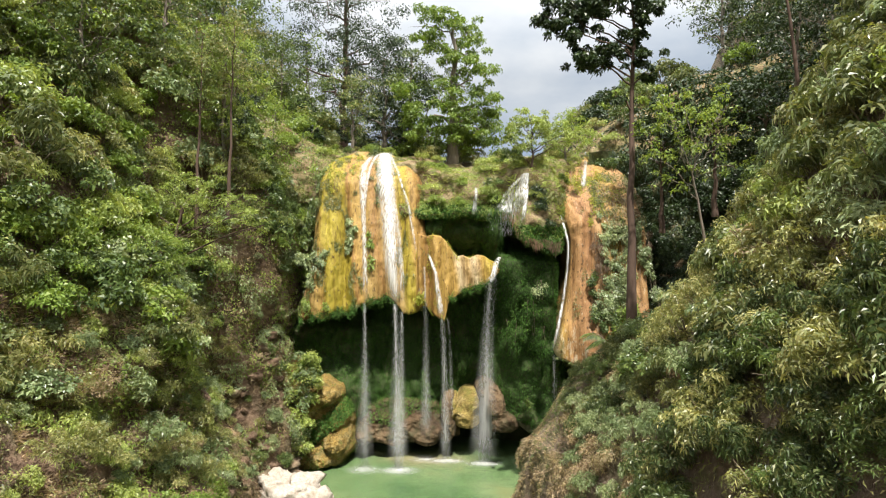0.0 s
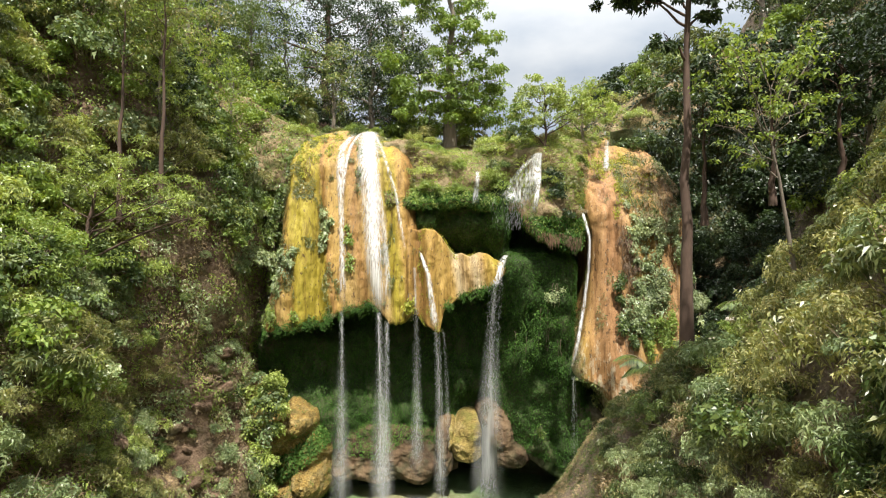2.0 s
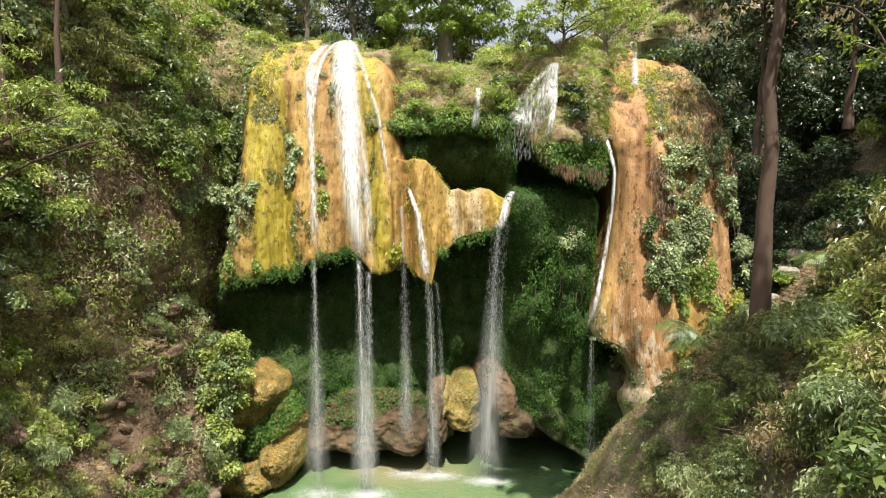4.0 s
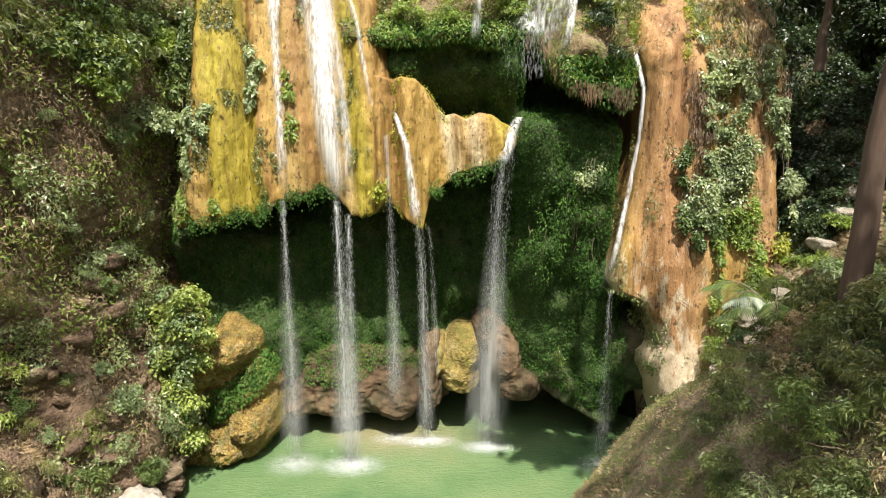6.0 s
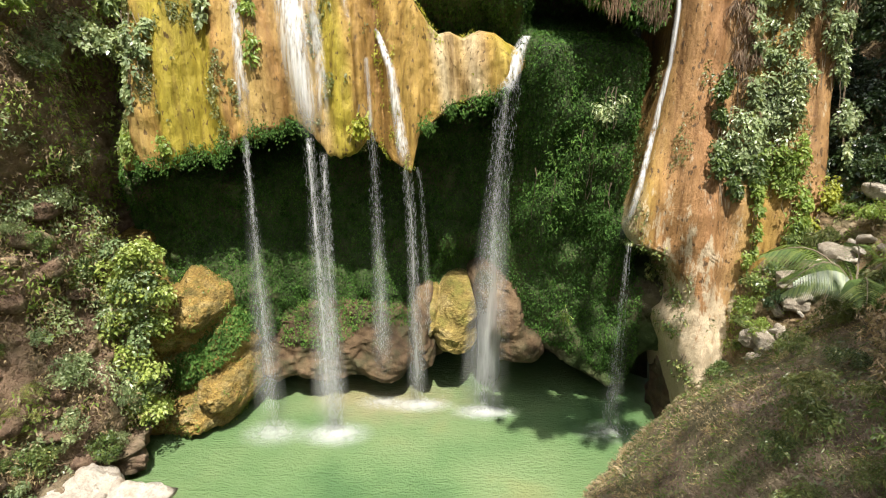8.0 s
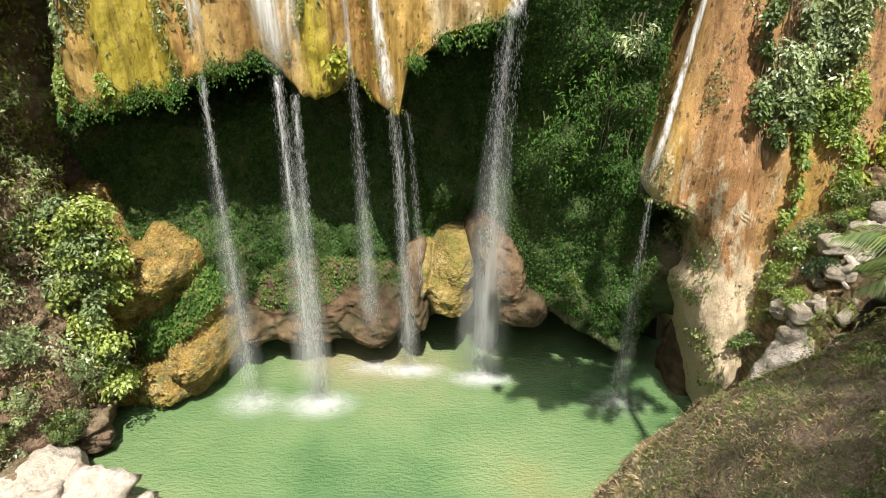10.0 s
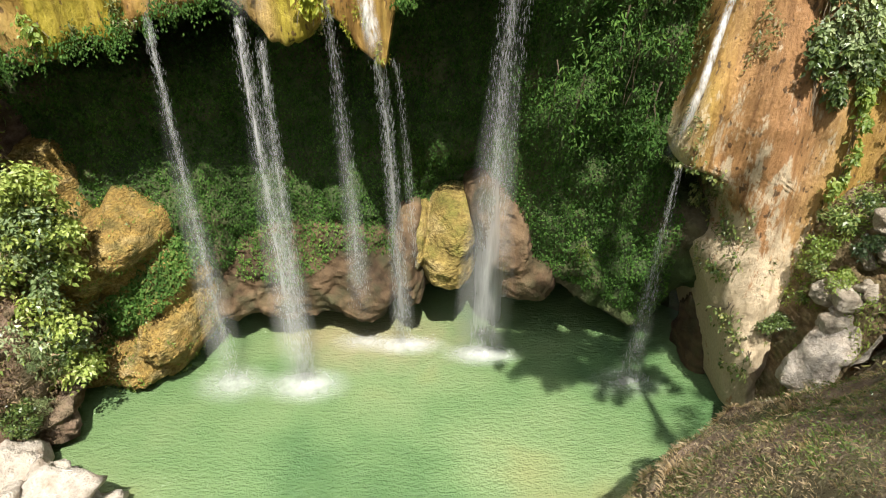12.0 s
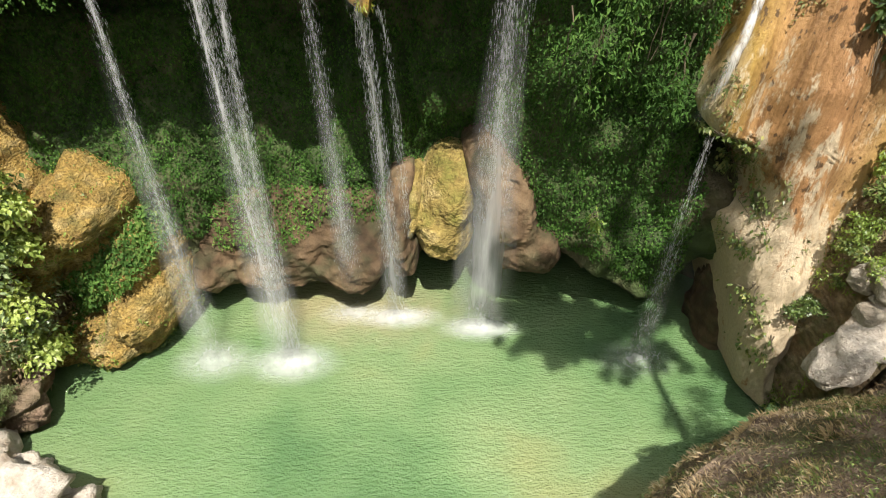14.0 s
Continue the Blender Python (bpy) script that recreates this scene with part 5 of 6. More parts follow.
grass("grass", LW, 40000, lambda p: (p[:, 1] > 12) & (p[:, 1] < 34) & (p[:, 2] > 0.5) & (p[:, 2] < 13) & (fbm(p, 1.9, 3, 33.0) > -0.1), 0.36, "pale straw in patches on the lower bank", 55, LEAF_STRAW, 10)
grass("grass", RE, 40000, lambda p: knoll(p) & (fbm(p, 1.5, 3, 12.0) + 0.4 * rim(p, 3.0, 0.4) > 0.16), 0.13, "soft green turf in patches on the knoll", 42, LEAF_TURF, 9)
grass("grass", RE, 30000, lambda p: knoll(p) & (fbm(p, 0.9, 3, 15.0) > 0.1), 0.13, "brown dead grass on the knoll", 49, LEAF_DRY, 10)
grass("grass", RE, 26000, lambda p: rim(p, 0.8, -0.9), 0.20, "dry straw hanging over the edge of the knoll", 52, LEAF_STRAW, 12)
grass("grass", RE, 28000, lambda p: knoll(p) & (fbm(p, 1.1, 3, 25.0) > -0.2), 0.10, "pale straw scattered over the knoll", 54, LEAF_STRAW, 8)
grass("grass", UP, 20000, lambda p: (p[:, 1] < 50) & (p[:, 0] > -3) & (p[:, 0] < 12) & (p[:, 2] > 18.0) & (fbm(p, 1.2, 3, 35.0) > -0.1), 0.36, "bright green grass over the brow", 56, LEAF_FRESH, 14)
grass("grass", RE, 36000, knoll, 0.10, "half-dry short grass over the knoll", 41)
carpet("bamboo_litter", RE, 9000, lambda p: knoll(p) & (p[:, 0] > 6.0 + 0.7 * np.maximum(0, p[:, 1] - 27)) & (p[:, 1] < 32) & (fbm(p, 1.2, 3, 18.0) > -0.1),
       LEAF_OLIVE, 0.11, 0.022, "fallen bamboo leaves and low shoots on the knoll", "litter", 53, 0.3, 0.1)

# ---- trees ----
def tree_meshes(name, leaf_mat, bark, seed, height, trunk_r, clumps, count, length, width, lean=(0, 0), sides=8):
    """clumps: (x, y, z, radius) about the foot of the trunk."""
    r = np.random.default_rng(seed)
    n = 12
    t = np.linspace(0, 1, n)
    line = np.stack([lean[0] * t ** 1.5, lean[1] * t ** 1.5, -0.8 + (height + 0.8) * t], 1)
    line[2:-1, :2] += r.normal(size=(n - 3, 2)) * trunk_r * 0.35
    radii = trunk_r * (1.25 * (1 - t) ** 5 * 0.4 + 1.0 - 0.72 * t)
    tubes = [tube(line, radii, sides)]
    c = np.array([k[:3] for k in clumps], dtype=float)
    for k in clumps:
        hgt = np.clip(k[2] - 0.35 * math.hypot(k[0], k[1]) - 0.3, height * 0.25, height * 0.96)
        a = np.array([np.interp(hgt, line[:, 2], line[:, i]) for i in range(3)])
        rr0 = np.interp(hgt, line[:, 2], radii) * 0.55
        limb = bent(a, k[:3], 0.25, 7, 0.10 * k[3], r)
        tubes.append(tube(limb, np.linspace(rr0, 0.02, 7), 5))
        for _ in range(2):
            s = limb[r.integers(3, 6)]
            e = np.array(k[:3]) + r.normal(size=3) * k[3] * 0.6
            tubes.append(tube(bent(s, e, 0.1, 4, 0.05, r), np.linspace(rr0 * 0.4, 0.012, 4), 3))
    sub, rad = [], []
    for k in clumps:
        m = 10
        sub.append(np.array(k[:3]) + r.normal(size=(m, 3)) * np.array([0.72, 0.72, 0.55]) * k[3])
        rad.append(k[3] * r.uniform(0.22, 0.5, m))
    v, f = lobe_leaves(np.concatenate(sub), np.concatenate(rad), count, length, width, r, 0.7, 0.2, 0.7)
    return mesh_from(name + "_trunk", *joined(tubes), bark, True), mesh_from(name + "_crown", v, f, leaf_mat)


def tree(name, label, at, leaf_mat, bark, seed, height, trunk_r, clumps, count, length=0.3, width=0.14, lean=(0, 0), group=""):
    tr, cr = tree_meshes(name, leaf_mat, bark, seed, height, trunk_r, clumps, count, length, width, lean)
    ob = new(name)
    part("trunk", tr, ob); part("crown", cr, ob)
    ob.location = at
    return tagged(ob, label, "tree", group)


def clump_set(seed, n, z0, z1, spread, size):
    r = np.random.default_rng(seed)
    out = []
    for k in range(n):
        z = z0 + (z1 - z0) * (k + 0.5) / n
        a = k * 2.4 + r.uniform(-0.6, 0.6)
        w = spread * math.sin(math.pi * min(0.92, 0.25 + 0.7 * (k + 0.5) / n)) * r.uniform(0.45, 1.0)
        out.append((w * math.cos(a), w * math.sin(a), z, size * r.uniform(0.75, 1.25)))
    return out


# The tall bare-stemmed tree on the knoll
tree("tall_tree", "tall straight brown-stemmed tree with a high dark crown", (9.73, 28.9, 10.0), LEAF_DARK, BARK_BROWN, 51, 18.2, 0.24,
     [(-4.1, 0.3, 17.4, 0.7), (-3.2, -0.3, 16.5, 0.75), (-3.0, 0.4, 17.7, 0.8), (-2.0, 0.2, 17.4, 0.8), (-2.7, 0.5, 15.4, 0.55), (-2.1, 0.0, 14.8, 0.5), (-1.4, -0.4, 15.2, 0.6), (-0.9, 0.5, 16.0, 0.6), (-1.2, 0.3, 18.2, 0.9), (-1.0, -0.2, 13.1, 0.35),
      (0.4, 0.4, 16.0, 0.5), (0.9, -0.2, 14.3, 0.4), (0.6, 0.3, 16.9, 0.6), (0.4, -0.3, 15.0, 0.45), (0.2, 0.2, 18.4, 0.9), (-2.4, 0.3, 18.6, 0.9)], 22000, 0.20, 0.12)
# Trees along the skyline
tree("skyline_tree", "bright green tree with forked bare limbs", (0.9, 54.6, 24.4), LEAF_LIME, BARK, 52, 13.5, 0.46,
     [(-2.2, 0, 13.0, 1.5), (-1.0, 0.5, 14.2, 1.4), (-2.6, 0.3, 11.6, 1.0), (1.5, 0, 12.4, 1.1), (2.6, 0.4, 10.8, 1.3), (0.6, 0.2, 13.2, 1.2), (-0.6, 0, 10.6, 1.3), (1.6, 0.2, 9.0, 1.3), (1.9, -0.4, 7.6, 1.7), (3.2, 0.3, 5.6, 1.7), (2.6, 0.2, 4.0, 1.7),
      (-2.2, 0.4, 6.0, 1.9), (-3.4, 0, 4.4, 1.9), (-2.6, 0.5, 2.6, 1.8), (0.9, -0.3, 4.6, 1.7), (3.4, 0, 2.4, 1.8), (-0.8, -0.5, 2.6, 1.7), (1.4, 0.2, 2.2, 1.7), (0.2, 0.4, 7.6, 1.2), (-4.4, 0.3, 2.0, 1.5)], 27000, 0.30, 0.17)
tree("skyline_tree", "tall grey-green tree with an open crown", (-11.2, 62.0, 24.5), LEAF_DARK, BARK_BROWN, 53, 21, 0.5,
     clump_set(3, 18, 8, 23, 7.0, 2.6), 17000, 0.28, 0.13, (0.4, 0))
tree("skyline_tree", "dark broad tree behind the falls", (-6.2, 58.0, 24.4), LEAF_DARK, BARK, 54, 11, 0.3, clump_set(4, 14, 2, 13, 4.0, 2.1), 17000, 0.25, 0.13)
tree("skyline_tree", "dark narrow tree behind the falls", (-3.6, 60.0, 24.6), LEAF_MID, BARK, 55, 12, 0.28, clump_set(5, 12, 1, 12.5, 2.6, 1.9), 13000, 0.25, 0.13)
tree("brow_tree", "small bushy tree leaning over the brink", (6.6, 41.9, 19.6), LEAF_FRESH, BARK_BROWN, 56, 4.6, 0.15,
     [(-0.3, 0, 5.9, 0.8), (0.6, 0.2, 5.6, 0.8), (-1.1, 0, 5.0, 0.75), (-0.4, 0.2, 4.8, 0.8), (0.8, -0.4, 4.6, 0.8), (1.7, 0.1, 4.9, 0.7), (-1.4, 0.3, 3.9, 0.7), (-0.5, 0, 3.7, 0.7), (2.6, 0.2, 4.4, 0.6), (3.3, -0.2, 4.2, 0.55), (1.6, 0.2, 3.8, 0.6), (-1.0, 0.2, 2.8, 0.55)], 8000, 0.16, 0.085, (0.1, 0))
tree("brow_tree", "low spreading green tree on the brow", (10.2, 47.0, 22.8), LEAF_LIME, BARK, 57, 3.6, 0.13, clump_set(6, 7, 1.2, 4.0, 1.8, 1.0), 4600, 0.18, 0.09)
tree("slope_tree", "thin pale-stemmed forked tree with sparse leaves", (13.5, 27.8, 11.2), LEAF_LIME, BARK, 58, 8.2, 0.13,
     [(-1.7, 0.2, 9.2, 0.9), (-0.4, 0, 10.4, 0.9), (0.6, 0.2, 9.4, 0.8), (-2.6, -0.4, 10.2, 0.8), (-3.1, 0.3, 8.6, 0.7), (-2.2, 0.3, 7.6, 0.6), (0.9, 0, 8.2, 0.6), (-1.4, 0.4, 11.4, 0.8), (-2.9, -0.3, 11.4, 0.7), (0.4, 0.1, 11.2, 0.7), (-0.9, 0, 8.0, 0.5)], 3000, 0.17, 0.10, (-1.2, 0.0))
# Unseen tree, added with its crown out of view to shade the knoll
tree("shade_tree", "unseen leaning tree added to shade the knoll", (13.6, 20.2, 15.0), LEAF_DARK, BARK_BROWN, 61, 12.5, 0.11,
     [(-6.0, -0.6, 12.6, 1.4), (-4.8, 0.8, 13.0, 1.5), (-3.4, -0.8, 13.4, 1.6), (-5.2, -2.0, 13.2, 1.4), (-1.6, 0.4, 13.0, 1.5), (-3.0, 1.4, 12.6, 1.3), (0.2, -0.4, 13.4, 1.5)], 5200, 0.27, 0.15, (-1.6, 0.4))
tree("slope_tree", "slender lime-green tree among the bushes", (-14.2, 36.0, 19.5), LEAF_FRESH, BARK, 59, 10.5, 0.11, clump_set(7, 12, 3.0, 10.6, 1.3, 0.9), 6000, 0.17, 0.08)

tree("canopy_tree", "spreading tree with layered feathery light-green foliage", (-15.2, 31.4, 13.0), LEAF_FRESH, BARK_BROWN, 64, 4.6, 0.16,
     [(3.6, 0.2, 4.9, 0.75), (2.6, -1.0, 5.3, 0.9), (1.4, 0.4, 5.6, 0.9), (0.2, -1.2, 5.4, 0.9), (-1.0, 0.3, 5.0, 0.9), (4.4, -0.8, 4.2, 0.7), (3.2, 0.9, 4.2, 0.7), (1.8, -1.6, 4.4, 0.8), (0.4, 0.6, 4.5, 0.8), (-1.8, -1.0, 4.4, 0.9), (5.0, 0.2, 3.5, 0.6), (2.4, -0.4, 3.6, 0.7)], 8500, 0.14, 0.045, (0.6, 0))
tree("canopy_tree", "spreading tree with layered feathery light-green foliage", (-14.6, 27.6, 11.0), LEAF_LIME, BARK_BROWN, 65, 4.0, 0.14, clump_set(21, 10, 3.0, 4.8, 2.2, 0.85), 6000, 0.14, 0.045, (0.4, 0))
for k, (x, y, z) in enumerate(((-14.5, 33.0, 17.2), (-12.7, 33.2, 18.0), (-14.4, 36.2, 19.0))):
    tree("slender_tree", "slender grey-trunked tree among the bushes", (x, y, z), (LEAF_MID, LEAF_OLIVE, LEAF_LIME)[k], BARK_BROWN, 66 + k, 10.5, 0.095, clump_set(30 + k, 8, 6.5, 11, 1.4, 0.9), 3400, 0.16, 0.08, (0.2, 0))

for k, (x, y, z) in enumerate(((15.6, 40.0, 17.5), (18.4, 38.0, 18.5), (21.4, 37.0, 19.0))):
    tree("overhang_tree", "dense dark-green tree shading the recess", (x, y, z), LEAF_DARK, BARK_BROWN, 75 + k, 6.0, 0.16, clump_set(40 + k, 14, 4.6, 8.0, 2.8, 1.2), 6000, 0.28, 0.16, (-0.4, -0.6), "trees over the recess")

GREEN_TREES = [tree("hill_tree", "green broadleaf tree on the wooded slope", (0, 0, 0), m, BARK, 60 + k, 6.5 + k, 0.16, clump_set(10 + k, 10, 2.2, 7.2 + k, 2.0, 1.35), 4300, 0.20, 0.11, group="trees on the wooded slopes")
               for k, m in enumerate((LEAF_MID, LEAF_LIME, LEAF_DARK))]


def spread_trees(P, n, keep, seed, sizes, apart=2.4, share=(0.5, 0.2, 0.3)):
    r = np.random.default_rng(seed)
    p, _ = pick(P, n * 6, keep, r)
    done = []
    for a in p:
        if len(done) >= n:
            break
        if done and np.min(np.linalg.norm(np.array(done) - a, axis=1)) < apart:
            continue
        done.append(a)
        src = GREEN_TREES[r.choice(3, p=share)]
        m = Matrix.Translation(Vector(a)) @ pose(0, 0, 0, r.uniform(-4, 4), r.uniform(-4, 4), r.uniform(0, 360)) @ Matrix.Diagonal((*[r.uniform(*sizes)] * 3, 1))
        if src.name in used_first:
            src = copy_thing(src, m)
        used_first.add(src.name)
        src.matrix_basis = m


spread_trees(LW, 18, lambda p: (p[:, 1] > 26) & (p[:, 1] < 62) & (p[:, 2] > 19) & (p[:, 2] < 36) & (p[:, 0] > -34), 71, (0.75, 1.35), share=(0.6, 0.3, 0.1))
spread_trees(RE, 14, lambda p: (p[:, 1] > 20) & (p[:, 1] < 62) & (p[:, 2] > 17) & (p[:, 2] < 36) & (p[:, 0] < 34) & (p[:, 0] > 13), 72, (0.75, 1.3), share=(0.2, 0.0, 0.8))
spread_trees(UP, 12, lambda p: (p[:, 1] > 52) & (p[:, 1] < 72) & ((p[:, 0] < -5) | (p[:, 0] > 22)) & (p[:, 0] > -24) & (p[:, 0] < 36), 73, (0.9, 1.5))


# ---- creepers on the lime walls ----
def creeper(name, spots, fn, leaf_mat, count, length, width, label, seed, hang=0.8, lift=0.3):
    """Leaves in hanging patches on a wall y = fn(x, z); spots: (x, z, half width, half height)."""
    r = np.random.default_rng(seed)
    s = np.array(spots)
    area = s[:, 2] * s[:, 3]
    k = r.choice(len(s), size=count, p=area / area.sum())
    heaps, owner = [], []
    for n, (x1, z1, hw, hh) in enumerate(spots):
        for _ in range(int(np.clip(hw * hh * 16, 5, 45))):
            heaps.append((x1 + hw * np.clip(0.6 * r.normal(), -1.1, 1.1), z1 + hh * np.clip(0.6 * r.normal(), -1.1, 1.1), min(0.34, 0.14 + 0.4 * hw * r.random()), r.random()))
            owner.append(n)
    heaps, owner = np.array(heaps), np.array(owner)
    first, many = np.searchsorted(owner, np.arange(len(s))), np.bincount(owner, minlength=len(s))
    k = first[k] + (r.random(count) * many[k]).astype(int)
    off = np.clip(0.55 * r.normal(size=(count, 2)), -1.2, 1.2)
    x, z = heaps[k, 0] + off[:, 0] * heaps[k, 2], heaps[k, 1] + 1.3 * off[:, 1] * heaps[k, 2]
    bulge = np.sqrt(np.clip(1 - 0.5 * (off ** 2).sum(1), 0.05, 1))
    pos = np.stack([x, fn(x, z) - 0.10 - lift * (0.25 + heaps[k, 3]) * bulge * r.uniform(0.6, 1.0, count), z], 1)
    n = np.stack([0.9 * off[:, 0], -0.8 + 0 * off[:, 0], 0.9 * off[:, 1] + 0.35], 1) + 0.3 * r.normal(size=(count, 3))
    way, tw = facing(n / np.linalg.norm(n, axis=1, keepdims=True))
    way = way + np.array([0, 0, -hang])
    size = r.uniform(0.6, 1.4, count)
    v, f = leaves(pos, way, length * size, width * size, 0.15, tw, r)
    stems = []
    for x1, z1, hw, hh in spots:
        for _ in range(3):
            zz = np.linspace(z1 + hh, z1 - hh, 7)
            xx = x1 + hw * 0.6 * r.uniform(-1, 1) + np.cumsum(r.normal(size=7)) * 0.05
            stems.append(tube(np.stack([xx, fn(xx, zz) - 0.14, zz], 1), np.linspace(0.02, 0.008, 7), 4))
    ob = part(name, mesh_from(name + "_stems", *joined(stems), TWIG))
    part("foliage", mesh_from(name + "_foliage", v, f, leaf_mat), ob)
    return tagged(ob, label, "creeper", "creepers on the lime walls")


WALL_CREEPER = "green creeper clump clinging to the ochre curtain"
creeper("creeper", [(-6.9, 16.6, 0.38, 0.8), (-6.85, 15.6, 0.22, 0.5)], curtain_y, LEAF_PALE, 480, 0.17, 0.11, WALL_CREEPER, 81)
creeper("creeper", [(-9.1, 14.4, 0.5, 1.1), (-9.5, 13.4, 0.35, 0.8)], curtain_y, LEAF_PALE, 800, 0.17, 0.11, WALL_CREEPER, 82)
creeper("creeper", [(-5.3, 15.8, 0.2, 0.9), (-5.3, 14.2, 0.2, 0.5)], curtain_y, LEAF_LIME, 220, 0.18, 0.10, WALL_CREEPER, 83)
creeper("creeper", [(-1.7, 11.9, 0.22, 0.7)], curtain_y, LEAF_YELLOWGREEN, 200, 0.17, 0.10, WALL_CREEPER, 84)
creeper("creeper", [(-9.7, 11.1, 0.5, 0.4), (-10.3, 12.2, 0.35, 1.2), (-8.4, 11.2, 0.4, 0.2)], curtain_y, LEAF_LIME, 1000, 0.13, 0.085, "yellow-green creeper fringe along the curtain edge", 85)
creeper("creeper", [(-10.4, 15.5, 0.4, 1.8), (-10.0, 19.0, 0.5, 2.0), (-9.7, 21.6, 0.6, 1.0)], curtain_y, LEAF_MID, 1300, 0.22, 0.12, "green creeper along the side of the curtain", 86)
creeper("creeper", [(-9.0, 22.3, 0.9, 0.8), (-7.6, 23.2, 0.9, 0.4), (-8.2, 20.6, 0.5, 0.8), (-6.9, 21.8, 0.5, 0.5)], curtain_y, LEAF_YELLOWGREEN, 1300, 0.15, 0.06, "yellow-green tufts on top of the curtain", 87)
creeper("creeper", [(-4.9, 22.0, 0.3, 1.2), (-5.0, 19.5, 0.16, 0.8), (-3.0, 18.6, 0.12, 0.8)], curtain_y, LEAF_MID, 320, 0.15, 0.07, "small green tufts between the streams", 88)
PALE_CREEPER, GREEN_CREEPER = "pale grey-green creeper hanging over the orange buttress", "fresh green creeper hanging over the orange buttress"
for spots, m, n, text, sd in (
        ([(12.5, 14.0, 0.8, 1.5), (12.4, 12.1, 0.9, 1.0), (11.4, 11.8, 0.6, 0.9)], LEAF_SILVER, 2600, PALE_CREEPER, 1),
        ([(12.3, 16.6, 0.8, 1.3), (13.3, 15.6, 0.35, 1.3), (13.2, 13.4, 0.4, 1.2)], LEAF_SILVER, 1700, PALE_CREEPER, 2),
        ([(10.75, 12.6, 0.22, 1.3), (11.0, 10.2, 0.4, 0.8), (11.8, 10.9, 0.7, 0.5)], LEAF_MID, 1000, GREEN_CREEPER, 3),
        ([(12.05, 8.9, 0.2, 1.2), (12.3, 10.2, 0.3, 0.5)], LEAF_LIME, 420, GREEN_CREEPER, 4),
        ([(13.3, 10.0, 0.6, 0.9), (13.6, 8.6, 0.5, 0.7), (12.9, 11.0, 0.6, 0.5)], LEAF_LIME, 1100, GREEN_CREEPER, 5),
        ([(14.5, 14.8, 0.45, 1.6), (14.2, 17.0, 0.5, 1.2), (15.2, 13.0, 0.4, 0.9)], LEAF_SILVER, 1500, PALE_CREEPER, 6),
        ([(15.7, 11.8, 0.5, 0.9), (16.2, 10.7, 0.7, 0.6)], LEAF_SILVER, 1000, PALE_CREEPER, 7),
        ([(15.3, 9.6, 0.8, 0.6), (14.3, 8.6, 0.5, 0.5), (16.3, 9.8, 0.5, 0.4)], LEAF_YELLOWGREEN, 900, GREEN_CREEPER, 8)):
    creeper("creeper", spots, spur_y, m, int(2.1 * n), 0.145, 0.085, text, 90 + sd, 0.5, 0.4)
creeper("creeper", [(11.5, 13.6, 0.4, 1.3), (11.2, 15.4, 0.35, 1.3), (14.9, 15.6, 0.3, 1.2)], spur_y, LEAF_ROOT, 1300, 0.3, 0.03, "brown dead creeper hanging on the buttress", 104, 1.4, 0.35)
creeper("creeper", [(12.6, 18.6, 1.0, 1.6), (14.0, 17.6, 0.8, 1.8), (13.4, 20.4, 1.2, 0.9), (14.6, 19.6, 0.6, 1.4)], spur_y, LEAF_DRY, 2600, 0.26, 0.03, "brown dry grass hanging over the buttress", 102, 1.4, 0.4)
creeper("creeper", [(11.8, 19.4, 0.8, 1.6), (13.2, 21.2, 1.2, 0.8), (12.6, 17.6, 0.7, 1.0), (14.4, 20.6, 0.7, 0.8)], spur_y, LEAF_OLIVE, 2600, 0.15, 0.055, "olive grass on top of the buttress", 103, 0.8, 0.4)
creeper("creeper", [(10.0, 21.0, 1.0, 0.9), (11.6, 21.0, 1.0, 1.2), (11.6, 19.4, 0.7, 1.0), (12.6, 20.6, 1.0, 1.0), (11.0, 18.2, 0.4, 0.8)], spur_y, LEAF_YELLOWGREEN, 2600, 0.16, 0.06, "yellow-green tufts on top of the buttress", 101)
for x, z, w, h, n, m, s in ((6.0, 10.6, 0.8, 1.3, 300, LEAF_MOSS, 1), (6.9, 12.6, 0.4, 0.7, 150, LEAF_PALE, 2), (5.0, 9.4, 0.9, 1.0, 260, LEAF_MOSS, 3), (7.0, 9.0, 0.6, 1.0, 240, LEAF_MOSS, 4), (6.3, 4.4, 0.2, 0.25, 45, LEAF_LIME, 5)):
    creeper("fern", [(x, z, w, h)], lambda a, b: wall_y(a, b) - 0.5, m, int(1.7 * n), 0.15, 0.055, "hanging green fern on the mossy cliff", 110 + s, 0.5, 0.5)
creeper("creeper", [(8.3, 7.7, 0.4, 0.12), (9.0, 7.2, 0.3, 0.2), (9.6, 6.4, 0.15, 0.4), (10.0, 5.6, 0.15, 0.4), (9.75, 4.6, 0.15, 0.3), (10.2, 3.4, 0.12, 0.5), (10.6, 2.2, 0.12, 0.6)], spur_y, LEAF_MID, 900, 0.12, 0.07, "green fringe of weeds along the buttress edge", 105, 0.5, 0.3)
# Moss fringes under the edges
creeper("creeper", [(x, float(curtain_bottom(x)) - 0.12, 0.55, 0.16) for x in (-10.2, -9.2, -8.2, -7.2, -6.2, -5.2, -4.2)], curtain_y, LEAF_MOSS, 2600, 0.08, 0.05, "dark moss fringe under the curtain edge", 121, 1.0, 0.15)
creeper("creeper", [(x, float(knob_bottom(x)) - 0.1, 0.4, 0.14) for x in (0.9, 1.6, 2.3, 3.0)], lambda a, b: knob_y(a, 0.0), LEAF_MOSS, 900, 0.09, 0.05, "dark moss fringe under the buttress edge", 122, 1.0, 0.15)


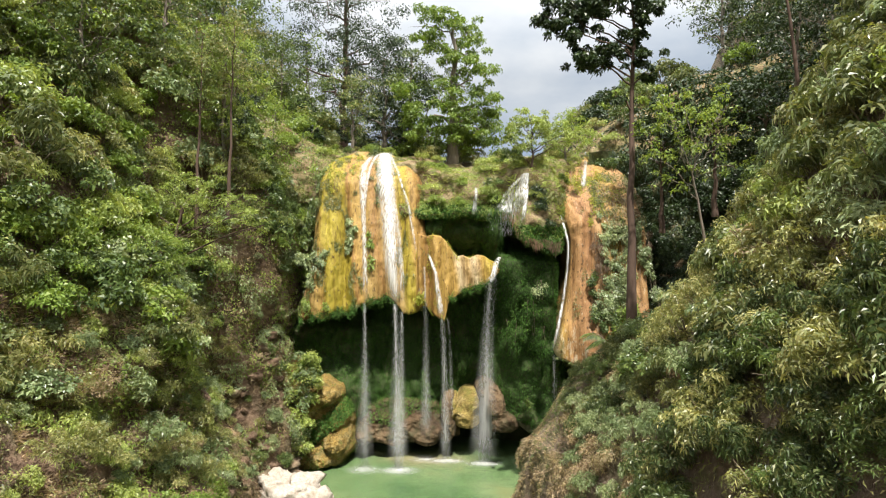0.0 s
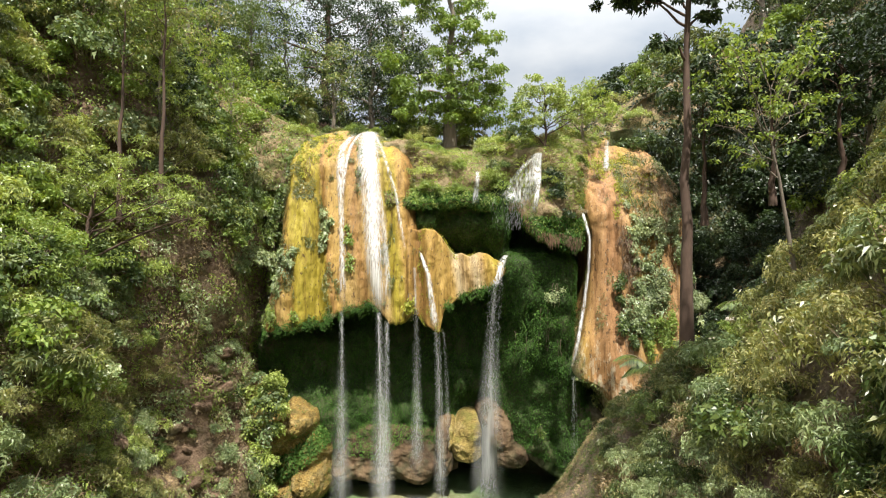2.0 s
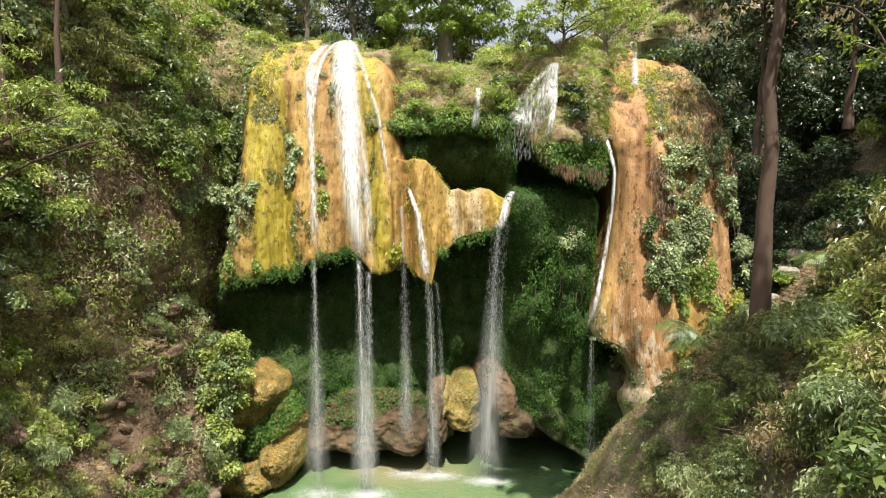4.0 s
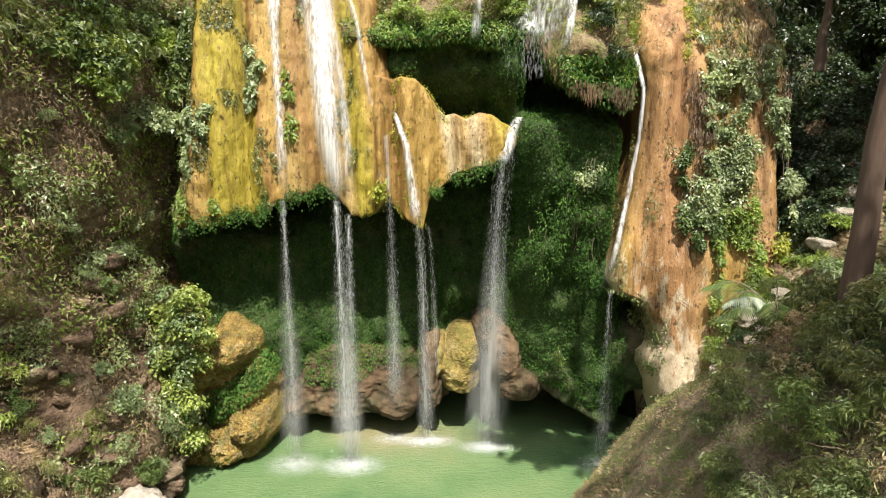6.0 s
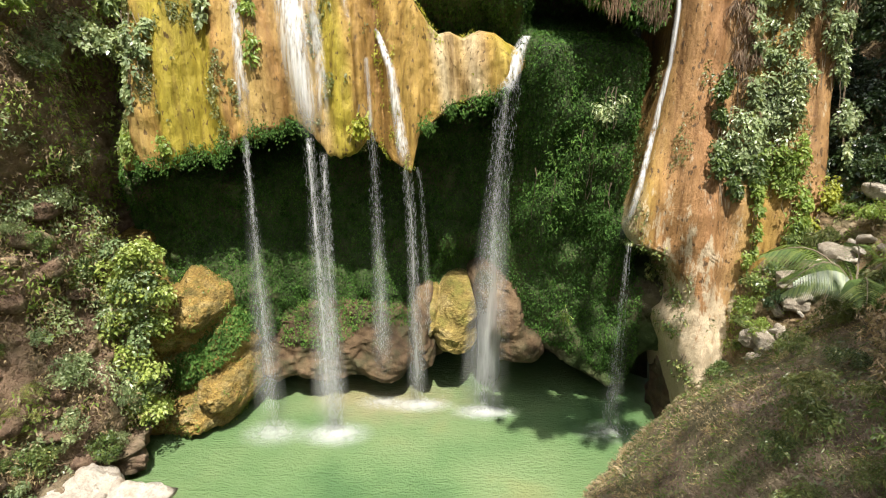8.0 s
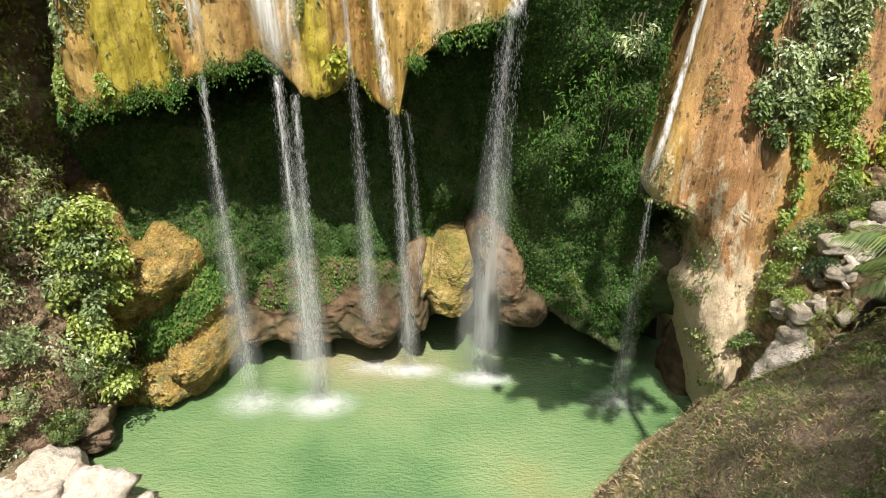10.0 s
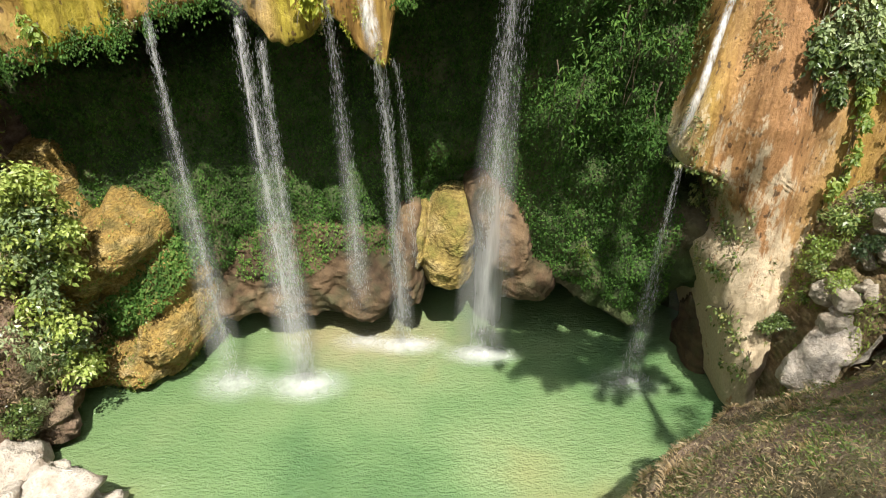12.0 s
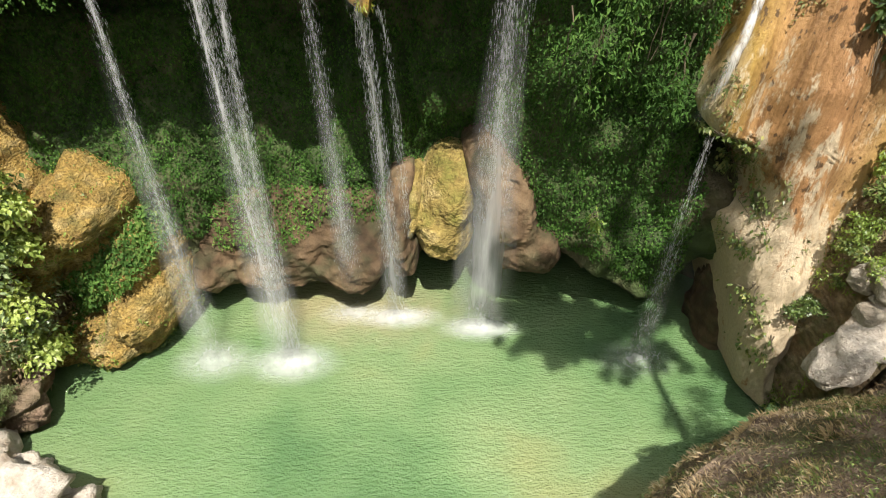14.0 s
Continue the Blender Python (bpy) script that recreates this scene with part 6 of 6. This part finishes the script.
# Red-brown roots under the brink
def roots(name, x0, x1, n, seed):
    r = np.random.default_rng(seed)
    x = r.uniform(x0, x1, n)
    z, y = brink(x)
    pos = np.stack([x, y - 0.25 + r.uniform(-0.2, 0.3, n), z + r.uniform(-0.1, 0.5, n)], 1)
    v, f = leaves(pos, np.array([[0, 0, -1.0]]) + 0.12 * r.normal(size=(n, 3)), r.uniform(0.12, 0.5, n) * (0.7 + 0.4 * np.sin(5 * x)), 0.04, 0.1, None, r)
    return tagged(part(name, mesh_from(name, v, f, LEAF_ROOT)), "red-brown dry roots hanging from the brink", "roots", kind="stuff")


roots("hanging_roots", 4.4, 8.4, 900, 131)


# ---- rocks ----
def rock_mesh(name, size, seed, material, rough=0.28, scale=1.0, nu=54, nv=34, block=0.0, cut=-1.0):
    """A rough rock; cut: the share of its half height at which its underside is flat."""
    th = np.linspace(0, 2 * math.pi, nu, endpoint=False)
    ph = np.linspace(0.001, math.pi - 0.001, nv)
    d = np.stack([np.cos(th)[:, None] * np.sin(ph), np.sin(th)[:, None] * np.sin(ph), np.ones((nu, 1)) * np.cos(ph)], -1).reshape(-1, 3)
    if block:
        d = d / (np.abs(d) ** (2 + block)).sum(1, keepdims=True) ** (1 / (2 + block))
    q = d * np.array(size)
    k = 1 + rough * fbm(q + seed * 13.1, scale * 2.0, 2) + 0.35 * rough * fbm(q * (1, 1, 1.6) + seed * 3.3, scale * 0.6, 3) + 0.03 * fbm(q * (1, 1, 2.4) + seed, 0.16, 3)
    q = q * k[:, None]
    low = cut * size[2]
    q[:, 2] = np.where(q[:, 2] < low, low + 0.15 * (q[:, 2] - low), q[:, 2])
    return mesh_from(name, q, grid_faces(nu, nv, True), material, True)


def rock(name, at, size, seed, material, label, turn=0, tilt=0, rough=0.28, scale=1.0, block=0.0, category="rock", group="", roll=0, cut=-1.0):
    ob = part(name, rock_mesh(name, size, seed, material, rough, scale, block=block, cut=cut))
    ob.matrix_basis = pose(*at, tilt, roll, turn)
    return tagged(ob, label, category, group)


for k, (x, y, z, sx_, sy_, sz_, turn, tilt) in enumerate(((-9.3, 34.3, 0.3, 1.3, 1.0, 0.7, -28, 8), (-8.1, 34.0, 0.15, 0.9, 0.75, 0.5, 15, -6), (-10.2, 35.0, 0.75, 0.8, 0.7, 0.45, 50, 14), (-8.9, 35.1, 0.2, 0.7, 0.55, 0.4, -60, 10), (-9.9, 34.0, 0.9, 0.55, 0.5, 0.35, 20, -15), (-7.3, 33.6, 0.0, 0.5, 0.45, 0.3, 70, 5))):
    rock("white_rock", (x, y, z), (1.3 * sx_, 1.3 * sy_, 1.3 * sz_), 8 + 3 * k, WHITE_ROCK, "pale weathered limestone block at the water", turn, tilt, 0.42, 0.5, 5, "rock", "pale blocks at the water")
rock("bank_rock", (-11.9, 37.1, 0.85), (2.0, 1.9, 0.42), 9, CLIFF_BROWN, "flat brown rock ledge at the water", 30, 4, 0.5, 0.45, 3)
rock("bank_rock", (-11.5, 38.5, 1.15), (1.7, 1.3, 0.5), 16, CLIFF_BROWN, "brown rock ledge beneath the leafy boulder", 10, 0, 0.35, 0.7, 3)
rock("bank_rock", (-11.2, 38.0, 2.9), (0.8, 0.8, 0.28), 17, PEBBLE, "pale rock ledge in the earth cliff", 5, 0, 0.35, 0.5, 4)
rock("bank_rock", (-12.2, 35.5, 0.9), (1.4, 1.3, 0.5), 19, CLIFF_BROWN, "cracked brown rock above the pale block", 40, 0, 0.35, 0.6, 3)
rb = np.random.default_rng(88)
where, _ = pick(LW, 70, lambda p: (p[:, 1] > 29) & (p[:, 1] < 39) & (p[:, 2] > 0.8) & (p[:, 2] < 9.5), rb)
for k, a in enumerate(where):
    s = rb.uniform(0.15, 0.5)
    ob = part("cliff_stone", rock_mesh("cliff_stone", (1.2 * s, 0.9 * s, 0.55 * s), 120 + k, CLIFF_BROWN, 0.4, 0.5, 18, 12, 3))
    ob.matrix_basis = pose(*a, 20 * rb.normal(), 20 * rb.normal(), 360 * rb.random())
    tagged(ob, "brown angular stone set in the earth cliff", "stone", "stones in the earth cliff")
rock("wall_rock", (10.8, 40.9, 0.4), (0.6, 0.8, 2.2), 18, CAVE_ROCK, "wet rock column at the foot of the buttress", 20, 0, 0.45, 0.6, 4)
for k, (x, y, s) in enumerate(((12.9, 37.6, 0.6), (13.4, 37.6, 0.45), (11.9, 37.0, 0.5), (13.9, 37.4, 0.5), (12.6, 36.9, 0.4), (11.8, 37.4, 0.45), (16.6, 38.6, 0.6), (15.6, 38.2, 0.5), (17.4, 39.0, 0.5), (11.7, 36.6, 0.4))):
    rock("gully_stone", (x, y, float(gully_z(x, y)) + 0.2 * s), (s, 0.7 * s, 0.5 * s), 20 + k, PEBBLE, "pale angular stone lying in the gully", 40 * k, 0, 0.25, 0.5, 2, "stone", "stones in the gully")
rb = np.random.default_rng(77)
for k in range(46):
    u = rb.random()
    x, y = 11.5 + 2.8 * u + 0.35 * rb.normal(), 36.4 + 0.7 * u + 0.5 * rb.normal()
    s = rb.uniform(0.10, 0.22)
    z = float(gully_z(x, y)) + 0.15
    ob = part("gully_stone", rock_mesh("gully_stone", (1.2 * s, 0.8 * s, 0.5 * s), 60 + k, WHITE_ROCK if k % 3 else PEBBLE, 0.45, 0.4, 16, 10, 5))
    ob.matrix_basis = pose(x, y, z, 20 * rb.normal(), -40 + 15 * rb.normal(), 360 * rb.random())
    tagged(ob, "small pale limestone rubble in the gully", "stone", "stones in the gully")
for x, y, z, sz_, kind in ((12.4, 38.6, 4.6, 0.75, "mid"), (12.0, 38.4, 5.0, 0.6, "lime"), (12.8, 38.4, 5.2, 0.7, "mid"), (13.3, 38.2, 5.4, 0.6, "mid"), (11.8, 38.1, 4.2, 0.5, "mid"), (12.5, 38.3, 5.6, 0.5, "lime"), (13.9, 38.2, 6.4, 0.6, "olive"), (13.6, 38.0, 5.6, 0.5, "lime"), (11.6, 37.9, 3.3, 0.35, "mid")):
    plant(kind, upright((x, y, max(z, float(gully_z(x, y)) - 0.1)), (0, -0.5, 0.8), sz_, rb, 0.3), rb)
rock("gully_slab", (11.55, 36.3, 4.35), (1.15, 0.55, 0.32), 40, WHITE_ROCK, "long pale limestone slab in the gully", 10, 10, 0.45, 0.5, 3, roll=-48)


def boulder_leaves(name, centres, radii, leaf_mat, count, label, seed, length=0.19, width=0.13):
    r = np.random.default_rng(seed)
    v, f = lobe_leaves(centres, radii, count, length, width, r, 1.0, 0.2, 0.15, False)
    line = np.asarray(centres)[np.argsort(np.asarray(centres)[:, 2])]
    ob = part(name, mesh_from(name + "_stem", *tube(line, np.linspace(0.03, 0.012, len(line)), 4), TWIG))
    part("foliage", mesh_from(name + "_foliage", v, f, leaf_mat), ob)
    return tagged(ob, label, "creeper", "creepers on the lime walls")


rb = np.random.default_rng(140)
for leaf_mat, n, many, text, sd in ((LEAF_FRESH, 6000, 42, "fresh green leafy creeper over a boulder", 141), (LEAF_PALE, 1700, 13, "pale green leafy creeper beside a boulder", 142), (LEAF_MID, 1700, 16, "dark green creeper at the foot of a boulder", 143)):
    hz = rb.uniform(0.9, 8.0, many)
    lx, rx_ = np.interp(hz, [0.5, 3.7, 7.2, 8.3], [-10.7, -11.3, -10.5, -9.7]), np.interp(hz, [0.5, 1.9, 4.0, 6.1, 8.3], [-9.7, -9.0, -9.1, -8.7, -8.7])
    hx_ = lx + (rx_ - lx) * rb.random(many)
    boulder_leaves("creeper", np.stack([hx_, 38.95 + 0.25 * rb.normal(size=many) - 0.45 * (hz < 4.5), hz], 1), rb.uniform(0.26, 0.52, many), leaf_mat, n, text, sd, 0.145, 0.095)


hz = rb.uniform(4.9, 7.7, 18)
boulder_leaves("creeper", np.stack([rb.uniform(-9.9, -8.7, 18), 39.1 + 0.15 * rb.normal(size=18), hz], 1), rb.uniform(0.28, 0.46, 18), LEAF_FRESH, 2600, "fresh green leafy creeper over a boulder", 144, 0.14, 0.09)


# ---- fronds ----
def palm(name, at, n, length, leaf_mat, label, seed):
    r = np.random.default_rng(seed)
    ob = part(name, mesh_from(name, *tube(bent((0, 0, -0.6), (0.02, 0, 0.05), 0, 4), np.array([0.10, 0.10, 0.09, 0.05]), 7), BARK_BROWN))
    for k in range(n):
        a = 2 * math.pi * k / n + r.uniform(-0.3, 0.3)
        L = length * r.uniform(0.75, 1.15)
        e = np.array([L * math.cos(a), L * math.sin(a), L * r.uniform(-0.15, 0.45)])
        line = bent((0, 0, 0), e, 0.30 * L, 9, 0.0, r)
        fr = part("frond", mesh_from("frond", *tube(line, np.linspace(0.022, 0.006, 9), 4), TWIG), ob)
        t = np.repeat(np.linspace(0.15, 1, 30), 2)
        p = np.stack([np.interp(t, np.linspace(0, 1, 9), line[:, i]) for i in range(3)], 1)
        side = np.tile(np.array([1.0, -1.0]), 30)[:, None]
        fw = e / np.linalg.norm(e)
        lat = np.cross(fw, (0, 0, 1.0)); lat /= np.linalg.norm(lat)
        bl = leaves(p, lat * side + fw * 0.7 + np.array([0, 0, -0.5]), 0.42 * L * np.sin(np.pi * np.clip(t, 0.15, 0.93)) + 0.08, 0.045, 0.3, np.tile(np.array([[0, 0, 1.0]]), (60, 1)), r)
        part("blade", mesh_from("blade", *bl, leaf_mat), fr)
    ob.location = at
    return tagged(ob, label, "palm", "fan palms on the knoll")


palm("fern_palm", (9.1, 30.5, 10.0), 12, 1.5, LEAF_MID, "dark feathery palm beside the tall trunk", 151)
palm("fern_palm", (9.9, 30.2, 9.9), 9, 0.9, LEAF_MID, "green feathery palm on the knoll", 152)
palm("fern_palm", (7.9, 24.0, 7.4), 9, 1.2, LEAF_PALE, "grey half-dry palm among the bushes", 153)
palm("fern_palm", (13.2, 30.2, 12.4), 8, 1.6, LEAF_LIME, "green palm on the bushy slope", 154)


# ---- falling water ----
def ribbon(name, line, widths, material, cover, parent, label="", across=None, nu=9):
    """A soft-edged band of water along a line; across: the direction of its width."""
    line = np.asarray(line, dtype=float)
    n = len(line)
    s = np.linspace(-1, 1, nu)
    ac = np.array([1.0, 0, 0]) if across is None else np.asarray(across, dtype=float)
    P = line[None] + s[:, None, None] * 0.5 * np.asarray(widths)[None, :, None] * ac
    P[..., 1] -= (0.25 * np.asarray(widths)[None] * (1 - s[:, None] ** 2)) * (across is None)
    me = mesh_from(name, P.reshape(-1, 3), grid_faces(nu, n), material, True)
    at = me.attributes.new("cover", "FLOAT", "POINT")
    u = np.linspace(0, 1, n)
    c = (1 - np.abs(s) ** 1.6)[:, None] * (np.asarray(cover) * smoothstep(0, 0.03, u) * smoothstep(1.0, 0.78, u))[None]
    at.data.foreach_set("value", c.ravel().astype(np.float32))
    return part(name, me, parent, label)


def drops(name, line, widths, n, parent, seed, size=(0.006, 0.015), long=(0.05, 0.24)):
    """Broken strands and drops of falling water."""
    r = np.random.default_rng(seed)
    line = np.asarray(line, dtype=float)
    t = r.random(n)
    u = np.linspace(0, 1, len(line))
    p = np.stack([np.interp(t, u, line[:, i]) for i in range(3)], 1)
    w = np.interp(t, u, widths)
    strand = r.normal(size=14) * 0.30
    p[:, 0] += (strand[r.integers(0, 14, n)] + 0.10 * r.normal(size=n)) * w
    p[:, 1] += 0.18 * r.normal(size=n) * w
    way = np.array([[0, 0, -1.0]]) + 0.03 * r.normal(size=(n, 3))
    tw = np.array([[0, -1.0, 0]]) + 0.5 * r.normal(size=(n, 3))
    v, f = leaves(p, way, r.uniform(*long, n), r.uniform(*size, n), 0.0, tw, r)
    return tagged(part(name, mesh_from(name, v, f, DROPS), parent), kind="stuff")


def fall_line(a, b, n=40):
    """A free fall from a to b: carried forward at first, then straight down."""
    t = np.linspace(0, 1, n)
    a, b = np.array(a, dtype=float), np.array(b, dtype=float)
    p = a[None] * (1 - t[:, None]) + b[None] * t[:, None]
    s = np.sqrt(t)
    p[:, 0], p[:, 1] = a[0] + (b[0] - a[0]) * s, a[1] + (b[1] - a[1]) * s
    return p


def waterfall(label, name="waterfall"):
    return tagged(new(name), label, "waterfall", "waterfalls into the pool")


def free_fall(owner, a, b, w0, w1, n, seed, veil=0.6, mist=0.35, mist_w=1.0):
    line = fall_line(a, b)
    t = np.linspace(0, 1, len(line))
    drops("strand", line, 0.75 * (w0 + (w1 - w0) * t), int(1.3 * n), owner, seed)
    if veil:
        ribbon("veil", line, 0.45 * (w0 + (w1 - w0) * t), VEIL, 0.8 * veil * (1 - 0.6 * t), owner)
    if mist:
        ribbon("mist", line + np.array([0, -0.12, 0]), 1.2 * mist_w * (0.2 + 0.8 * t), MIST, 0.95 * mist * smoothstep(0.1, 0.85, t), owner)


def foam(owner, x, y, rx, ry, seed, strength=1.0):
    """Foam on the water where a fall lands, with a low burst of spray."""
    r = np.random.default_rng(seed)
    nu, nv = 40, 14
    th, rr = np.linspace(0, 2 * math.pi, nu, endpoint=False), np.linspace(0.01, 1, nv)
    P = np.stack([x + 1.35 * rx * np.cos(th)[:, None] * rr, y + 1.35 * ry * np.sin(th)[:, None] * rr, 0.03 + 0.10 * (1 - rr) ** 2 * np.ones((nu, 1))], -1)
    me = mesh_from("foam", P.reshape(-1, 3), grid_faces(nu, nv, True), FOAM, True)
    at = me.attributes.new("cover", "FLOAT", "POINT")
    at.data.foreach_set("value", (strength * np.ones((nu, 1)) * (1 - rr) ** 1.5).ravel().astype(np.float32))
    part("foam", me, owner)
    n = 330
    p = np.stack([x + 0.32 * rx * r.normal(size=n), y + 0.32 * ry * r.normal(size=n), 0.04 + 0.28 * r.random(n) ** 2], 1)
    v, f = leaves(p, r.normal(size=(n, 3)) * (0.7, 0.7, 0.4) + (0, 0, 0.7), r.uniform(0.03, 0.10, n), r.uniform(0.015, 0.035, n), 0, None, r)
    tagged(part("spray", mesh_from("spray", v, f, DROPS), owner), kind="stuff")


def on_curtain(xs, zs, n=60, off=0.22):
    """A line down the curtain through (x, z) places."""
    z = np.linspace(zs[0], zs[-1], n)
    x = np.interp(-z, [-k for k in zs], xs)
    return np.stack([x, curtain_y(x, z) - off, z], 1)


one = np.ones(60)
w = waterfall("broad white stream sliding down the curtain, then falling free")
main = on_curtain([-5.0, -4.6, -4.1, -3.75, -3.45], [23.75, 22, 18, 14, 11.3])
ribbon("sheet", main, np.interp(np.linspace(0, 1, 60), [0, 0.25, 0.55, 1], [1.6, 1.6, 1.3, 0.9]), VEIL, one * 1.15, w)
ribbon("sheet", main + np.array([0.12, -0.05, 0]), np.interp(np.linspace(0, 1, 60), [0, 0.25, 0.55, 1], [0.8, 1.0, 0.9, 0.6]), VEIL, one * 1.3, w)
ribbon("sheet", on_curtain([-4.7, -4.1, -3.35, -3.05, -2.9], [23.4, 21, 17, 14, 10.9]), np.interp(np.linspace(0, 1, 60), [0, 1], [0.4, 0.5]), VEIL, one * 0.7, w)
free_fall(w, (-3.5, 40.75, 11.5), (-3.1, 39.3, 0), 0.42, 0.75, 2600, 201, 0.8, 0.5, 1.3)
free_fall(w, (-2.95, 40.7, 11.0), (-2.85, 39.4, 0), 0.3, 0.6, 1700, 202, 0.6, 0.45, 1.1)
foam(w, -2.95, 39.3, 1.3, 0.75, 203, 1.5)

w = waterfall("thin white stream down the curtain, then falling free")
ribbon("sheet", on_curtain([-5.9, -6.25, -6.05, -5.8, -5.6, -5.5], [23.3, 22.0, 19, 16, 13, 11.5]), np.interp(np.linspace(0, 1, 60), [0, 0.2, 0.45, 0.7, 1], [0.5, 0.75, 0.45, 0.4, 0.6]), VEIL, one * 0.95, w)
ribbon("sheet", on_curtain([-5.5, -5.75, -5.85, -5.9], [23.5, 22.2, 20.5, 18.5]), np.interp(np.linspace(0, 1, 60), [0, 0.4, 1], [0.35, 0.3, 0.2]), VEIL, one * 1.0, w)
free_fall(w, (-5.65, 40.7, 11.6), (-5.35, 39.4, 0), 0.28, 0.7, 1500, 204, 0.5, 0.45, 1.3)
foam(w, -5.4, 39.4, 1.2, 0.8, 205, 0.95)

w = waterfall("narrow misty fall from the notch")
ribbon("sheet", on_curtain([-4.35, -3.6, -2.6, -2.05, -1.75], [23.2, 21.6, 18.7, 15.7, 14.6], off=0.25), np.linspace(0.35, 0.22, 60), VEIL, one * 0.65, w)
kl = np.stack([np.linspace(-1.35, -1.25, 60), np.full(60, 40.75), np.linspace(14.2, 11.6, 60)], 1)
ribbon("sheet", kl, one * 0.22, VEIL, one * 0.6, w)
free_fall(w, (-1.25, 40.7, 11.8), (-1.15, 41.5, 1.2), 0.25, 0.8, 900, 206, 0.3, 0.55, 0.9)
foam(w, -1.2, 41.4, 1.1, 0.5, 207, 0.8)

w = waterfall("white stream over the small buttress, then falling free")
kx2 = np.interp(np.linspace(0, 1, 60), [0, 0.3, 1], [-1.1, -0.55, -0.05])
kz2 = np.linspace(15.2, 10.5, 60)
ribbon("sheet", np.stack([kx2, knob_y(kx2, np.linspace(0.9, 0, 60)) - 0.25, kz2], 1), np.interp(np.linspace(0, 1, 60), [0, 0.5, 1], [0.25, 0.4, 0.55]), VEIL, one * 1.1, w)
free_fall(w, (-0.05, 40.4, 10.6), (0.3, 41.2, 0), 0.36, 0.6, 1700, 208, 0.6, 0.5, 0.9)
free_fall(w, (0.35, 40.6, 10.5), (0.75, 41.6, 3.2), 0.2, 0.35, 420, 209, 0.0, 0.15, 0.5)
foam(w, 0.4, 41.2, 1.3, 0.5, 210, 1.4)

w = waterfall("free fall of broken water from the lip")
lip = np.stack([np.linspace(4.2, 3.45, 60), np.linspace(41.4, 40.5, 60), 14.9 - 1.9 * np.linspace(0, 1, 60) ** 1.6], 1)
ribbon("sheet", lip, np.linspace(0.35, 0.75, 60), VEIL, one * 1.1, w)
free_fall(w, (3.5, 40.5, 13.4), (3.0, 40.7, 0), 0.85, 1.0, 3600, 211, 0.2, 0.9, 2.0)
foam(w, 3.1, 40.7, 1.25, 0.55, 212, 1.6)

w = waterfall("white runnel beside the orange buttress, then a thin fall")
sz = np.linspace(20.5, 8.0, 60)
sx = np.interp(sz, *S_LEFT) + np.interp(sz, [8, 12, 16, 21], [0.12, 0.1, 0.1, -0.1])
ribbon("sheet", np.stack([sx, spur_y(sx + 0.35, sz) - 0.35, sz], 1), np.interp(sz, [8, 12, 16, 20], [0.32, 0.22, 0.2, 0.35]), VEIL, one * 1.5, w)
free_fall(w, (7.7, 39.0, 8.2), (7.9, 39.3, 0), 0.16, 0.6, 700, 213, 0.3, 0.4, 1.0)
foam(w, 7.9, 39.3, 1.2, 0.7, 214, 0.6)

w = waterfall("small fanning cascade from the green brow", "cascade")
cascade_veil = veil_material("cascade_veil", -0.03, 9.0, (1, 1, 0.10), 0.13)
for k, (x_end, z_end, wide) in enumerate(((3.95, 18.5, 0.5), (4.3, 18.1, 0.75), (4.75, 17.9, 0.8), (5.15, 17.7, 0.7), (5.5, 17.2, 0.35))):
    cz = np.linspace(21.1, z_end, 60)
    cx = 6.1 + (x_end - 6.1) * ((21.1 - cz) / (21.1 - z_end)) ** (1.0 + 0.25 * (k - 1))
    ribbon("sheet", np.stack([cx, brow_y(cx, cz) - 0.55 - 0.04 * k, cz], 1), np.interp(cz, [z_end, 19.6, 21.1], [1.3 * wide, wide, 0.35]), cascade_veil, np.interp(cz, [z_end, 18.5, 21.1], [0.7, 1.5, 1.3]), w)
drops("strand", fall_line((4.8, 41.4, 18.5), (4.75, 41.2, 16.6)), np.linspace(1.7, 1.5, 40), 330, w, 215, (0.015, 0.03), (0.1, 0.35))
w = waterfall("short white cascade among green tufts", "cascade")
cz = np.linspace(20.2, 18.0, 60)
cx = np.linspace(2.5, 2.3, 60)
ribbon("sheet", np.stack([cx, brow_y(cx, cz) - 0.4, cz], 1), np.linspace(0.3, 0.5, 60), VEIL, one * 0.8, w)
w = waterfall("short white cascade at the top of the buttress", "cascade")
cz = np.linspace(23.0, 20.2, 60)
cx = np.full(60, 11.0)
cy = np.minimum(spur_y(cx, cz), brow_y(cx, cz)) - 0.45
cx = 10.7 + 0.31 * (cy - 43.0)
ribbon("sheet", np.stack([cx, cy, cz], 1), np.linspace(0.35, 0.5, 60), VEIL, one * 0.9, w)
